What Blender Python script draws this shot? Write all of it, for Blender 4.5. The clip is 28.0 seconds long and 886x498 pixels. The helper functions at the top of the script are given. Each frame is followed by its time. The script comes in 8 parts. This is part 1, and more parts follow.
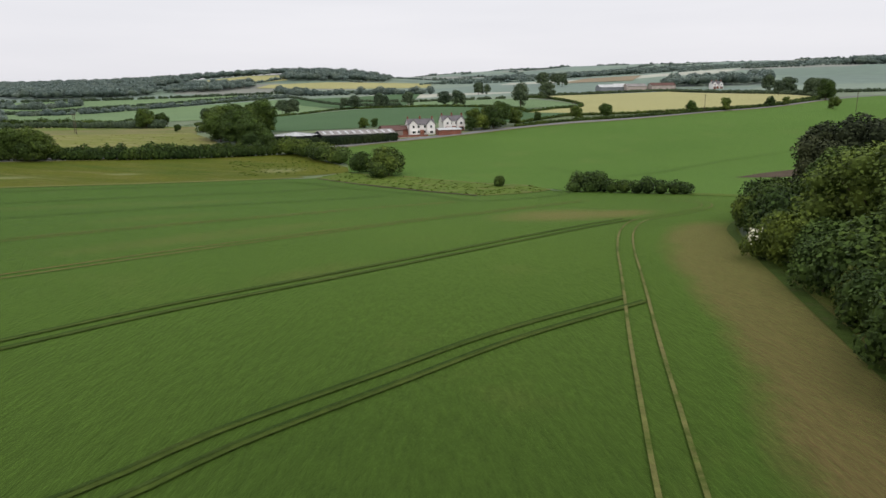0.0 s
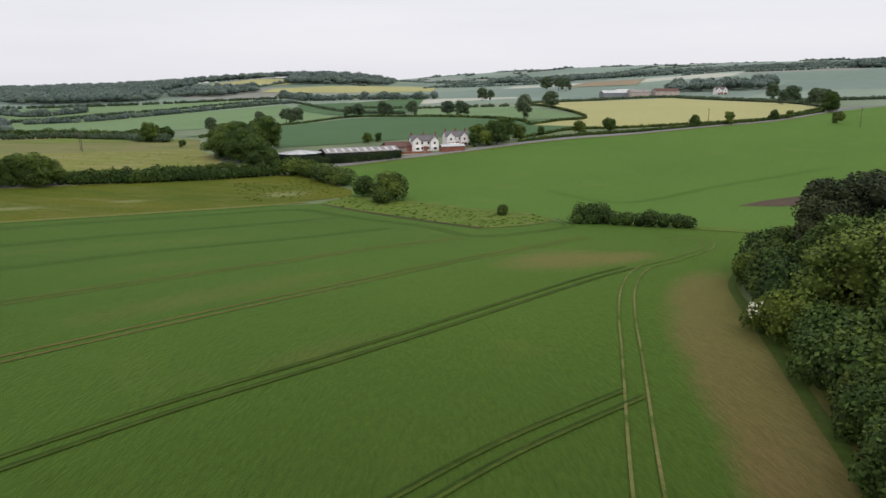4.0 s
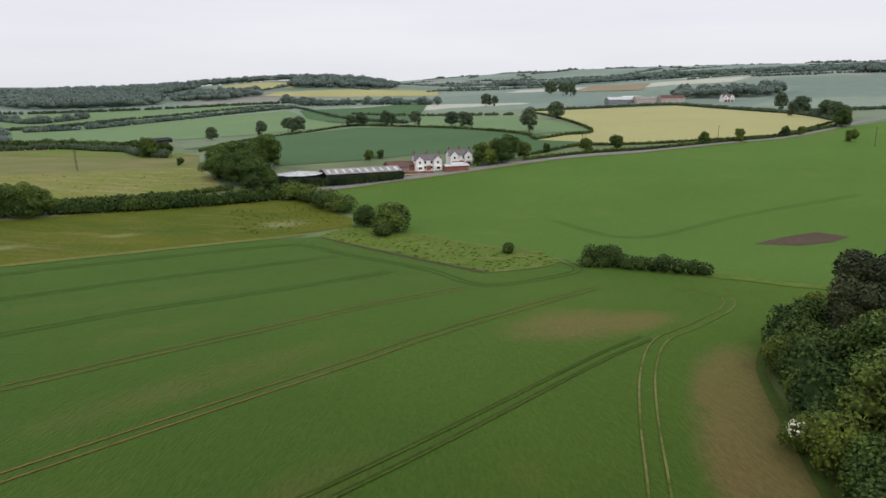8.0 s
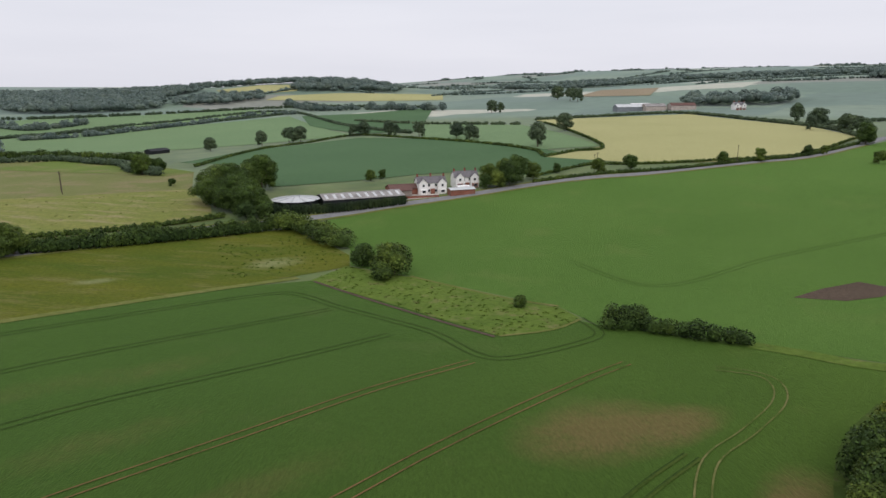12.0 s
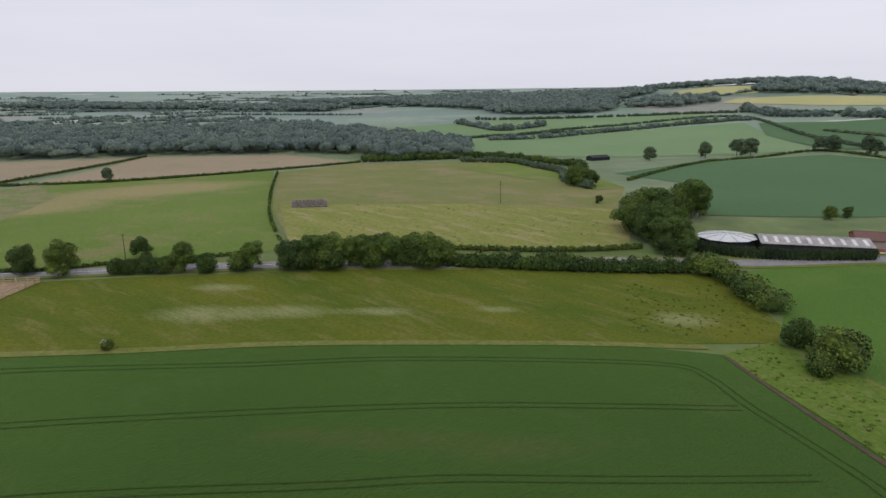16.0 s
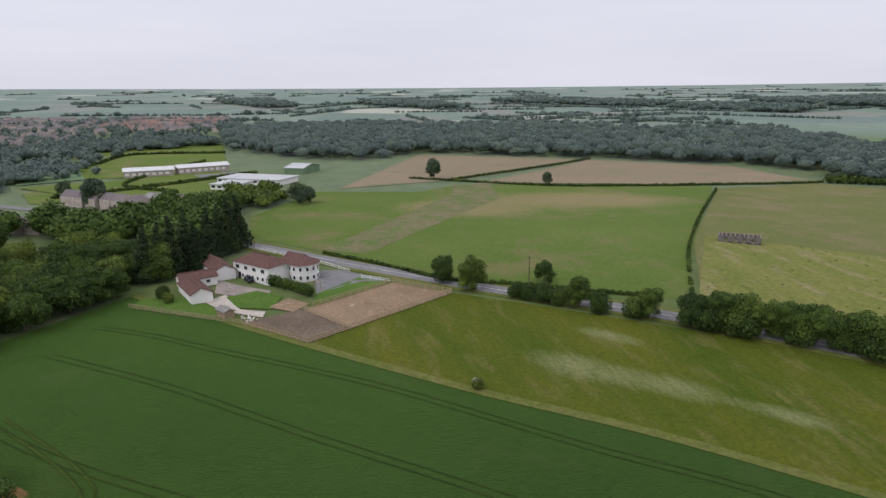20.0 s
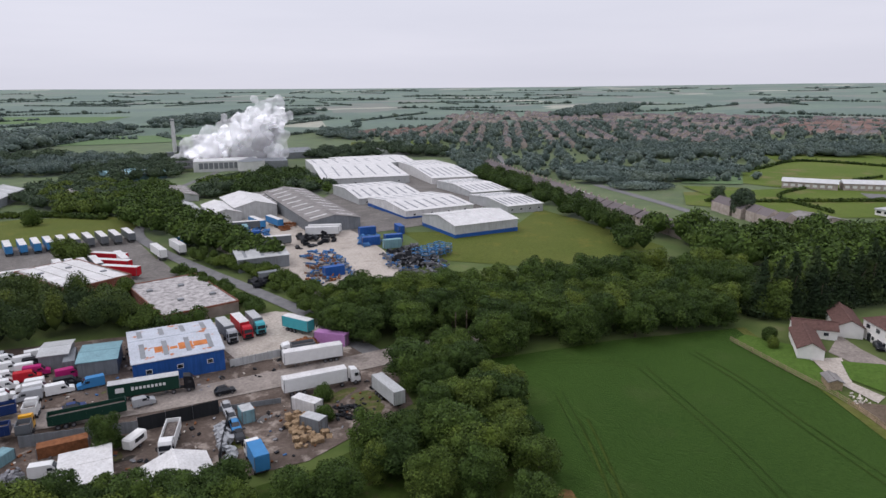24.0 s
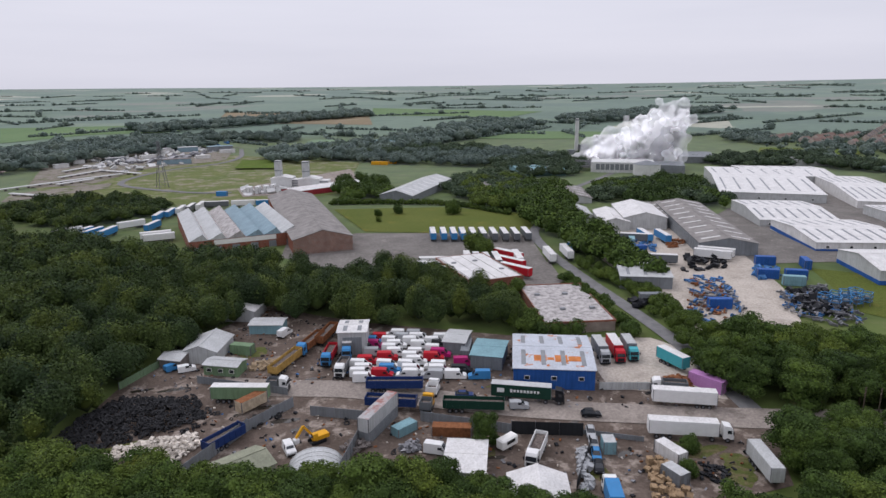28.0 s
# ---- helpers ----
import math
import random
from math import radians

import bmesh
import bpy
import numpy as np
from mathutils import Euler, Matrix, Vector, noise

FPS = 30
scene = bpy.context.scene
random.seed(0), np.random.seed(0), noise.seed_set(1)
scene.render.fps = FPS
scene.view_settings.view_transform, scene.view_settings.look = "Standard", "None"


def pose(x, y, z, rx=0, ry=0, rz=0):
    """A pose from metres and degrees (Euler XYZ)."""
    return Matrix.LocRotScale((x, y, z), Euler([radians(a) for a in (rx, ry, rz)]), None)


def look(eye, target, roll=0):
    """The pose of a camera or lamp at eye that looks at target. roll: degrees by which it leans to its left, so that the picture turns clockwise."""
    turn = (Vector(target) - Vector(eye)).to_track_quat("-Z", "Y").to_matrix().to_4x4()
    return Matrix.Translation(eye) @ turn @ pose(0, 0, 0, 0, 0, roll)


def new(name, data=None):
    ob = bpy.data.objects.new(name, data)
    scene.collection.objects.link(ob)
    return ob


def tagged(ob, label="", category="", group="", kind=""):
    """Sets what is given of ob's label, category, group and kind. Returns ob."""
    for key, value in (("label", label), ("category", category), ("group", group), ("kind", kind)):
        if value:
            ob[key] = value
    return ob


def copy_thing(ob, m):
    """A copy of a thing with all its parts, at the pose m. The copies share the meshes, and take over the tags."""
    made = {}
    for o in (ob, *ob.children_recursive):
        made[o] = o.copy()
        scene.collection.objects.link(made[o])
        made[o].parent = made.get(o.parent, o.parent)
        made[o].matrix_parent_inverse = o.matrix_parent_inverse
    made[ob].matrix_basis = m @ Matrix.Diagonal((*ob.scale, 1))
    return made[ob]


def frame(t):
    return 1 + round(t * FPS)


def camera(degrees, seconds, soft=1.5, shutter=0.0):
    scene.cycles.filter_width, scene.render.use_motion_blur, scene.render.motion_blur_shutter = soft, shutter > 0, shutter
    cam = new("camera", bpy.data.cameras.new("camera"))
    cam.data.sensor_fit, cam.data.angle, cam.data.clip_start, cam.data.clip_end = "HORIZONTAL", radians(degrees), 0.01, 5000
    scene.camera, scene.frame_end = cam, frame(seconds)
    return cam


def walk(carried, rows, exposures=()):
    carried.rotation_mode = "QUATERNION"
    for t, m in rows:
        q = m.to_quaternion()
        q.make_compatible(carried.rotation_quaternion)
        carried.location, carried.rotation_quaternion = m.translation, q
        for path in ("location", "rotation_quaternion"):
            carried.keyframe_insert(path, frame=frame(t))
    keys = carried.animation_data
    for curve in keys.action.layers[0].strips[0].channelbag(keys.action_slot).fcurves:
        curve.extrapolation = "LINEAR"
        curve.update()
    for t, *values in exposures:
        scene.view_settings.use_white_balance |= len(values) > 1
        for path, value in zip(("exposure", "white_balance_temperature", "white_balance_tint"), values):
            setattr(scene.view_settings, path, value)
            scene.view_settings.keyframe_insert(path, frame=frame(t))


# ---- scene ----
# ---- camera ----
cam = camera(67.61, 28.0)
# seconds, eye, turn to the left, tilt and roll in degrees
PATH = [
    (0, 0.00, 0.00, 15.35, 0.00, -13.55, -0.52),
    (0.5, 0.02, 0.06, 16.21, 0.06, -13.53, -0.47),
    (1, 0.03, 0.12, 17.20, 0.11, -13.53, -0.49),
    (1.5, 0.03, 0.13, 18.14, 0.15, -13.53, -0.50),
    (2, 0.00, 0.11, 19.12, 0.17, -13.55, -0.52),
    (2.5, 0.05, 0.07, 20.08, 0.23, -13.55, -0.52),
    (3, 0.04, 0.16, 21.03, 0.26, -13.57, -0.54),
    (3.5, 0.12, 0.47, 21.98, 0.30, -13.57, -0.58),
    (5.5, 0.19, 3.23, 25.93, 0.44, -13.58, -0.60),
    (6, 0.12, 4.23, 26.98, 0.47, -13.58, -0.63),
    (6.5, 0.07, 5.42, 28.14, 0.49, -13.62, -0.62),
    (7, 0.13, 6.82, 29.19, 0.52, -13.62, -0.56),
    (7.5, 0.19, 8.54, 30.16, 0.58, -13.59, -0.59),
    (8, 0.24, 10.40, 31.12, 0.63, -13.60, -0.53),
    (8.5, 0.41, 12.39, 32.06, 0.73, -13.58, -0.58),
    (9, 0.48, 14.48, 32.99, 0.80, -13.57, -0.60),
    (9.5, 0.48, 16.67, 33.97, 0.85, -13.57, -0.60),
    (10, 0.26, 19.12, 35.00, 0.84, -13.57, -0.56),
    (10.5, 0.16, 21.46, 36.06, 0.85, -13.60, -0.52),
    (11, 0.14, 23.83, 37.07, 0.89, -13.64, -0.43),
    (11.5, 0.10, 26.32, 38.08, 0.95, -13.64, -0.39),
    (12, -0.04, 29.04, 39.16, 1.00, -13.62, -0.36),
    (12.5, -0.03, 31.83, 40.15, 1.18, -13.65, -0.32),
    (13, 0.23, 34.84, 41.12, 7.31, -13.65, -0.47),
    (13.5, 0.24, 38.01, 42.09, 18.66, -13.50, -0.83),
    (15.5, -1.72, 50.14, 45.74, 35.11, -13.44, -0.62),
    (16, -2.38, 53.24, 46.69, 38.18, -13.46, -0.62),
    (16.5, -3.21, 56.20, 47.62, 40.74, -13.49, -0.64),
    (17, -4.21, 58.91, 48.72, 43.25, -13.49, -0.60),
    (17.5, -5.47, 61.26, 49.91, 45.74, -13.56, -0.58),
    (18, -6.77, 63.44, 51.08, 48.91, -13.61, -0.51),
    (18.5, -8.60, 65.51, 52.11, 54.08, -13.58, -0.45),
    (19, -10.57, 67.56, 53.12, 61.12, -13.59, -0.45),
    (19.5, -12.59, 69.78, 54.22, 68.42, -13.62, -0.50),
    (20, -14.70, 72.06, 55.32, 75.79, -13.67, -0.42),
    (20.5, -17.18, 73.84, 56.44, 83.06, -13.73, -0.43),
    (21, -19.79, 75.21, 57.53, 90.30, -13.72, -0.49),
    (21.5, -22.19, 76.38, 58.42, 97.49, -13.64, -0.56),
    (22, -24.10, 77.43, 59.31, 104.73, -13.55, -0.61),
    (22.5, -25.36, 77.83, 60.31, 111.90, -13.53, -0.59),
    (24.5, -26.74, 77.46, 63.88, 134.76, -13.84, -0.48),
    (25, -27.17, 77.03, 64.68, 139.35, -13.85, -0.54),
    (25.5, -27.50, 76.59, 65.37, 143.94, -13.80, -0.61),
    (26, -27.37, 76.07, 66.38, 148.36, -13.84, -0.61),
    (26.5, -27.09, 75.73, 67.51, 152.77, -13.88, -0.55),
    (27, -26.89, 75.62, 68.73, 157.05, -13.95, -0.53),
    (27.5, -26.91, 75.60, 69.89, 161.15, -13.98, -0.60),
    (28, -27.11, 75.55, 70.93, 163.05, -14.02, -0.65),
]
walk(cam, [(t, pose(x, y, z, 90 + tilt, 0, turn) @ pose(0, 0, 0, 0, 0, roll)) for t, x, y, z, turn, tilt, roll in PATH],
     exposures=[(0, 0.22, 6450, 11), (8, 0.21, 6330, 12), (13, 0.12, 6220, 13), (18, 0.07, 6130, 14.5), (22, 0.09, 6090, 15.5), (25, 0.0, 6080, 16.5), (28, 0.0, 6090, 16.5)])

# ---- world, sun ----
world = bpy.data.worlds.new("overcast_sky")
scene.world = world
world.use_nodes = True
wn = world.node_tree
wn.nodes.clear()
w_out = wn.nodes.new("ShaderNodeOutputWorld")
w_bg = wn.nodes.new("ShaderNodeBackground")
w_sky = wn.nodes.new("ShaderNodeTexSky")
w_sky.sky_type, w_sky.sun_disc = "NISHITA", False
w_sky.sun_elevation, w_sky.sun_rotation = radians(52), radians(200)
w_sky.air_density, w_sky.dust_density = 1.0, 4.0
w_soft = wn.nodes.new("ShaderNodeHueSaturation")
w_soft.inputs["Saturation"].default_value = 0.12
w_bg.inputs["Strength"].default_value = 0.13
w_mix = wn.nodes.new("ShaderNodeMix")
w_mix.data_type = "RGBA"
w_mix.inputs["Factor"].default_value = 0.92
w_dir = wn.nodes.new("ShaderNodeTexCoord")
w_map = wn.nodes.new("ShaderNodeMapping")
w_map.inputs["Scale"].default_value = (1.0, 1.0, 9.0)
w_cloud = wn.nodes.new("ShaderNodeTexNoise")
w_cloud.inputs["Scale"].default_value, w_cloud.inputs["Detail"].default_value = 1.6, 5.0
w_ramp = wn.nodes.new("ShaderNodeValToRGB")
w_ramp.color_ramp.elements[0].position, w_ramp.color_ramp.elements[1].position = 0.3, 0.7
w_ramp.color_ramp.elements[0].color, w_ramp.color_ramp.elements[1].color = (0.93, 0.935, 0.95, 1), (1.04, 1.035, 1.035, 1)
# an overcast dome: the zenith about twice as bright as the sky low down
w_sep = wn.nodes.new("ShaderNodeSeparateXYZ")
w_dome = wn.nodes.new("ShaderNodeValToRGB")
for w_el, (w_at, w_col) in zip([w_dome.color_ramp.elements[0], w_dome.color_ramp.elements.new(0.18), w_dome.color_ramp.elements.new(0.5), w_dome.color_ramp.elements[-1]],
                               ((0.0, (5.75, 5.7, 5.85)), (0.18, (5.6, 5.65, 5.85)), (0.5, (7.3, 7.3, 7.5)), (1.0, (8.8, 8.8, 9.0)))):
    w_el.position, w_el.color = w_at, (*w_col, 1)
w_over = wn.nodes.new("ShaderNodeMix")
w_over.data_type, w_over.blend_type = "RGBA", "MULTIPLY"
w_over.inputs["Factor"].default_value = 1.0
wn.links.new(w_dir.outputs["Generated"], w_map.inputs["Vector"])
wn.links.new(w_map.outputs["Vector"], w_cloud.inputs["Vector"])
wn.links.new(w_dir.outputs["Generated"], w_sep.inputs[0])
wn.links.new(w_sep.outputs["Z"], w_dome.inputs["Fac"])
wn.links.new(w_dome.outputs["Color"], w_over.inputs["A"])
wn.links.new(w_ramp.outputs["Color"], w_over.inputs["B"])
wn.links.new(w_cloud.outputs["Fac"], w_ramp.inputs["Fac"])
wn.links.new(w_sky.outputs["Color"], w_soft.inputs["Color"])
wn.links.new(w_soft.outputs["Color"], w_mix.inputs["A"])
wn.links.new(w_over.outputs["Result"], w_mix.inputs["B"])
wn.links.new(w_mix.outputs["Result"], w_bg.inputs["Color"])
wn.links.new(w_bg.outputs["Background"], w_out.inputs["Surface"])
sun = new("sun", bpy.data.lights.new("sun", "SUN"))
sun.data.energy, sun.data.angle, sun.data.color = 1.0, radians(25), (1.0, 0.97, 0.92)
sun.matrix_world = look((0, 0, 300), (-60, 110, 140))


# ---- ground shape ----
HILLS = [
    (0, 160, -3.1, 75), (-60, 210, -5.9, 75), (60, 130, -2.0, 75), (120, 200, -5.7, 80), (-15, 300, -3.3, 90),
    (100, 380, -3.0, 110), (60, 520, 4.5, 140), (-220, 230, 2.9, 110), (-360, 330, -3.2, 130), (-210, 480, -5.0, 140),
    (-420, 120, 1.6, 130), (-100, -40, -3.2, 90), (-240, -90, 5.4, 100), (-60, -180, 2.8, 110), (-30, 40, 2.3, 80),
    (-330, -10, -1.6, 100), (260, 420, 4.9, 170), (-90, 130, -1.1, 80), (-380, -520, -5.5, 200), (-300, 680, -10.1, 180),
    (-330, 1650, 36, 230), (-900, 1700, 17, 330), (2100, 2500, 92, 1000), (500, 3200, 60, 700), (700, 1300, 30, 350),
]


def height(x, y):
    """Height of the ground: a gentle valley with low hills, rising slowly towards the horizon."""
    r = np.hypot(x, y)
    z = 52.0 * (np.maximum(r - 500.0, 0.0) / 4400.0) ** 1.3
    for cx, cy, up, wide in HILLS:
        z = z + up * np.exp(-((x - cx) ** 2 + (y - cy) ** 2) / (2.0 * wide * wide))
    return z



# ---- materials ----
def nodes_of(name, rough=0.9):
    m = bpy.data.materials.new(name)
    m.use_nodes = True
    nt = m.node_tree
    b = nt.nodes["Principled BSDF"]
    b.inputs["Roughness"].default_value = rough
    b.inputs["Specular IOR Level"].default_value = 0.08
    return m, nt, b


def noise_node(nt, scale, detail=4.0, rough=0.6, stretch=None, turn=0.0):
    geo = nt.nodes.new("ShaderNodeNewGeometry")
    mapping = nt.nodes.new("ShaderNodeMapping")
    mapping.inputs["Rotation"].default_value = (0, 0, radians(turn))
    mapping.inputs["Scale"].default_value = stretch or (1, 1, 1)
    n = nt.nodes.new("ShaderNodeTexNoise")
    n.inputs["Scale"].default_value, n.inputs["Detail"].default_value, n.inputs["Roughness"].default_value = scale, detail, rough
    nt.links.new(geo.outputs["Position"], mapping.inputs["Vector"])
    nt.links.new(mapping.outputs["Vector"], n.inputs["Vector"])
    return n


def ramp_node(nt, fac, stops):
    r = nt.nodes.new("ShaderNodeValToRGB")
    while len(r.color_ramp.elements) < len(stops):
        r.color_ramp.elements.new(0.5)
    for e, (p, c) in zip(r.color_ramp.elements, stops):
        e.position, e.color = p, (*c, 1)
    nt.links.new(fac, r.inputs["Fac"])
    return r


def blend(nt, fac, a, b, mode="MIX"):
    m = nt.nodes.new("ShaderNodeMix")
    m.data_type, m.blend_type = "RGBA", mode
    for key, v in (("Factor", fac), ("A", a), ("B", b)):
        if isinstance(v, (int, float)):
            m.inputs[key].default_value = v
        elif isinstance(v, tuple):
            m.inputs[key].default_value = (*v, 1)
        else:
            nt.links.new(v, m.inputs[key])
    return m.outputs["Result"]


def bump(nt, b, fac, strength, distance):
    n = nt.nodes.new("ShaderNodeBump")
    n.inputs["Strength"].default_value, n.inputs["Distance"].default_value = strength, distance
    nt.links.new(fac, n.inputs["Height"])
    nt.links.new(n.outputs["Normal"], b.inputs["Normal"])


# where the crop stands thin: x, y, length, width, turn and how bare
THIN = [(36, 88, 17, 7.0, 66, 1), (30, 72, 19, 7.5, 73, 1), (27, 57, 19, 7.5, 77, 1), (24.5, 44, 18, 7.0, 79, 1), (21.5, 29, 18, 8.0, 81, 1), (18.5, 20, 15, 8, 80, 0.8), (20, 110, 19, 12, 30, 0.95), (33, 113, 12, 6, 40, 0.6),
        (-45, 104, 34, 11, 48, 0.30), (-50, 131, 34, 11, 48, 0.30), (-20, 96, 28, 9, 48, 0.30), (-36, 76, 28, 9, 46, 0.30), (-75, 112, 30, 8, 48, 0.28), (-12, 60, 26, 9, 46, 0.28)]


def thin_patches(nt, col, where=None, soil=(0.098, 0.058, 0.029)):
    """Where the crop stands thin the brown soil shows: soft-edged areas broken up by noise."""
    total = None
    geo = nt.nodes.new("ShaderNodeNewGeometry")
    flat = nt.nodes.new("ShaderNodeVectorMath")
    flat.operation = "MULTIPLY"
    flat.inputs[1].default_value = (1, 1, 0)
    nt.links.new(geo.outputs["Position"], flat.inputs[0])
    for x, y, long, wide, turn, bare in where or THIN:
        mp, gr = nt.nodes.new("ShaderNodeMapping"), nt.nodes.new("ShaderNodeTexGradient")
        mp.vector_type, gr.gradient_type = "TEXTURE", "SPHERICAL"
        mp.inputs["Location"].default_value, mp.inputs["Rotation"].default_value, mp.inputs["Scale"].default_value = (x, y, 0), (0, 0, radians(turn)), (long, wide, 1)
        nt.links.new(flat.outputs[0], mp.inputs["Vector"])
        nt.links.new(mp.outputs["Vector"], gr.inputs["Vector"])
        add = nt.nodes.new("ShaderNodeMath")
        add.operation = "MULTIPLY_ADD"
        add.inputs[1].default_value, add.inputs[2].default_value = bare, 0.0
        nt.links.new(gr.outputs["Fac"], add.inputs[0])
        if total is not None:
            nt.links.new(total, add.inputs[2])
        total = add.outputs[0]
    n = noise_node(nt, 0.30, 7, 0.85) if where is None else noise_node(nt, 0.5, 6, 0.8, (0.35, 1.6, 1), 48)
    mul = nt.nodes.new("ShaderNodeMath")
    mul.operation = "MULTIPLY"
    nt.links.new(total, mul.inputs[0]), nt.links.new(n.outputs["Fac"], mul.inputs[1])
    f = ramp_node(nt, mul.outputs[0], [(0.08 if where is None else 0.14, (0, 0, 0)), (0.34 if where is None else 0.42, (0.85, 0.85, 0.85) if where is None else (0.56, 0.56, 0.56))]).outputs["Color"]
    return blend(nt, f, col, soil)


def field_material(name, low, high, patch=None, big=0.02, fine=1.2, patch_at=(0.55, 0.75), stretch=None, turn=0.0, patches=False, rows=None, sheen=0.06, nw_tint=False):
    """Crop or grass: broad drifts of two colours, fine clumps and sparse patches of a third colour."""
    m, nt, b = nodes_of(name, 0.95)
    broad, small = noise_node(nt, big, 5, 0.6, stretch, turn), (noise_node(nt, 3.2, 5, 0.7, (1, 0.22, 1), rows) if rows else noise_node(nt, fine, 6, 0.7))
    col = ramp_node(nt, broad.outputs["Fac"], [(0.3, low), (0.7, high)]).outputs["Color"]
    if patch:
        p = noise_node(nt, big * 2.3, 6, 0.65, stretch, turn)
        f = ramp_node(nt, p.outputs["Fac"], [(patch_at[0], (0, 0, 0)), (patch_at[1], (1, 1, 1))]).outputs["Color"]
        col = blend(nt, f, col, patch)
    if nw_tint:
        # towards the north-west the crop colour turns darker and bluer
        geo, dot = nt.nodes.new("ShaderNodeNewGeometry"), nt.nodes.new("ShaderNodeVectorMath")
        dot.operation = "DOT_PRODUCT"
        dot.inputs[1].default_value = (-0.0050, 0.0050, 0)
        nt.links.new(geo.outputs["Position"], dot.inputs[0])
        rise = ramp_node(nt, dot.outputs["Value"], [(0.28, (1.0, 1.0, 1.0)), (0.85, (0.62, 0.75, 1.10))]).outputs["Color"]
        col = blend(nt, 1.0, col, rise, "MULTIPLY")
    if patches:
        col = thin_patches(nt, col, *(patches if patches is not True else ()))
    shade = ramp_node(nt, small.outputs["Fac"], [(0.25, (0.62, 0.62, 0.62)), (0.75, (1.32, 1.32, 1.32))]).outputs["Color"]
    col = blend(nt, 1.0, col, shade, "MULTIPLY")
    nt.links.new(col, b.inputs["Base Color"])
    b.inputs["Sheen Weight"].default_value, b.inputs["Sheen Roughness"].default_value = sheen, 0.45
    b.inputs["Sheen Tint"].default_value = tuple(c / max(high) for c in high) + (1.0,)
    bump(nt, b, small.outputs["Fac"], 0.6, 0.25)
    return m


def plain_material(name, color, rough=0.7, vary=0.25, scale=1.5, metal=0.0):
    m, nt, b = nodes_of(name, rough)
    b.inputs["Metallic"].default_value = metal
    n = noise_node(nt, scale, 6, 0.65)
    lo, hi = tuple(c * (1 - vary) for c in color), tuple(min(1, c * (1 + vary)) for c in color)
    nt.links.new(ramp_node(nt, n.outputs["Fac"], [(0.3, lo), (0.7, hi)]).outputs["Color"], b.inputs["Base Color"])
    return m


CROP = field_material("green_crop", (0.0255, 0.049, 0.0068), (0.036, 0.063, 0.0088), (0.052, 0.065, 0.014), patches=True, rows=48, sheen=0.20, nw_tint=True)
CROP_B = field_material("light_green_crop", (0.035, 0.071, 0.011), (0.048, 0.088, 0.016), (0.062, 0.088, 0.021), rows=30, sheen=0.20)
MEADOW = field_material("rough_meadow", (0.047, 0.075, 0.007), (0.088, 0.094, 0.010), (0.125, 0.115, 0.035), big=0.05, patch_at=(0.52, 0.74), stretch=(0.45, 1.9, 1), turn=42, sheen=0.02,
                        patches=([(-134, 131, 17, 10, 47, 1), (-122, 147, 16, 8, 50, 1), (-108, 163, 13, 5, 48, 1), (-147, 146, 14, 5, 45, 1), (-90, 186, 10, 4, 45, 1), (-52, 213, 14, 9, 40, 1)], (0.20, 0.21, 0.10)))
PASTURE = field_material("pasture", (0.072, 0.114, 0.018), (0.110, 0.140, 0.032), (0.16, 0.135, 0.065), big=0.018, patch_at=(0.52, 0.7))
PASTURE_WEST = field_material("dry_pasture", (0.068, 0.112, 0.018), (0.098, 0.130, 0.030), (0.15, 0.125, 0.06), big=0.018, patch_at=(0.52, 0.7),
                              patches=([(-318, 190, 75, 46, 75, 1), (-320, 245, 60, 40, 75, 1), (-300, 150, 45, 30, 60, 1)], (0.27, 0.185, 0.115)))
PASTURE_OLIVE = field_material("olive_pasture", (0.098, 0.116, 0.032), (0.128, 0.130, 0.048), (0.17, 0.135, 0.075), big=0.016, patch_at=(0.5, 0.68))
MOWN = field_material("mown_olive_grass", (0.072, 0.094, 0.018), (0.098, 0.112, 0.026), (0.15, 0.135, 0.03), big=0.03, patch_at=(0.58, 0.72))
ROUGHGRASS = field_material("tall_rough_pasture", (0.105, 0.130, 0.026), (0.155, 0.155, 0.044), (0.20, 0.175, 0.085), big=0.05, fine=0.7, patch_at=(0.5, 0.66), stretch=(0.5, 1.6, 1), turn=40)
BROWN = field_material("brown_grassland", (0.165, 0.132, 0.085), (0.205, 0.165, 0.110), (0.12, 0.13, 0.055), big=0.012, sheen=0.15)
DARKCROP = field_material("blue_green_crop", (0.046, 0.088, 0.038), (0.058, 0.104, 0.046), big=0.01, sheen=0.05)
# this distant green is paled and blued to carry the haze
HAZED_GREEN = field_material("hazed_green_field", (0.096, 0.150, 0.070), (0.120, 0.176, 0.084), big=0.008, sheen=0.10)
YELLOW = field_material("yellow_field", (0.25, 0.245, 0.105), (0.30, 0.285, 0.13), big=0.01, sheen=0.12)
EARTH = field_material("bare_earth", (0.060, 0.043, 0.030), (0.085, 0.062, 0.044), big=0.05, sheen=0.0)


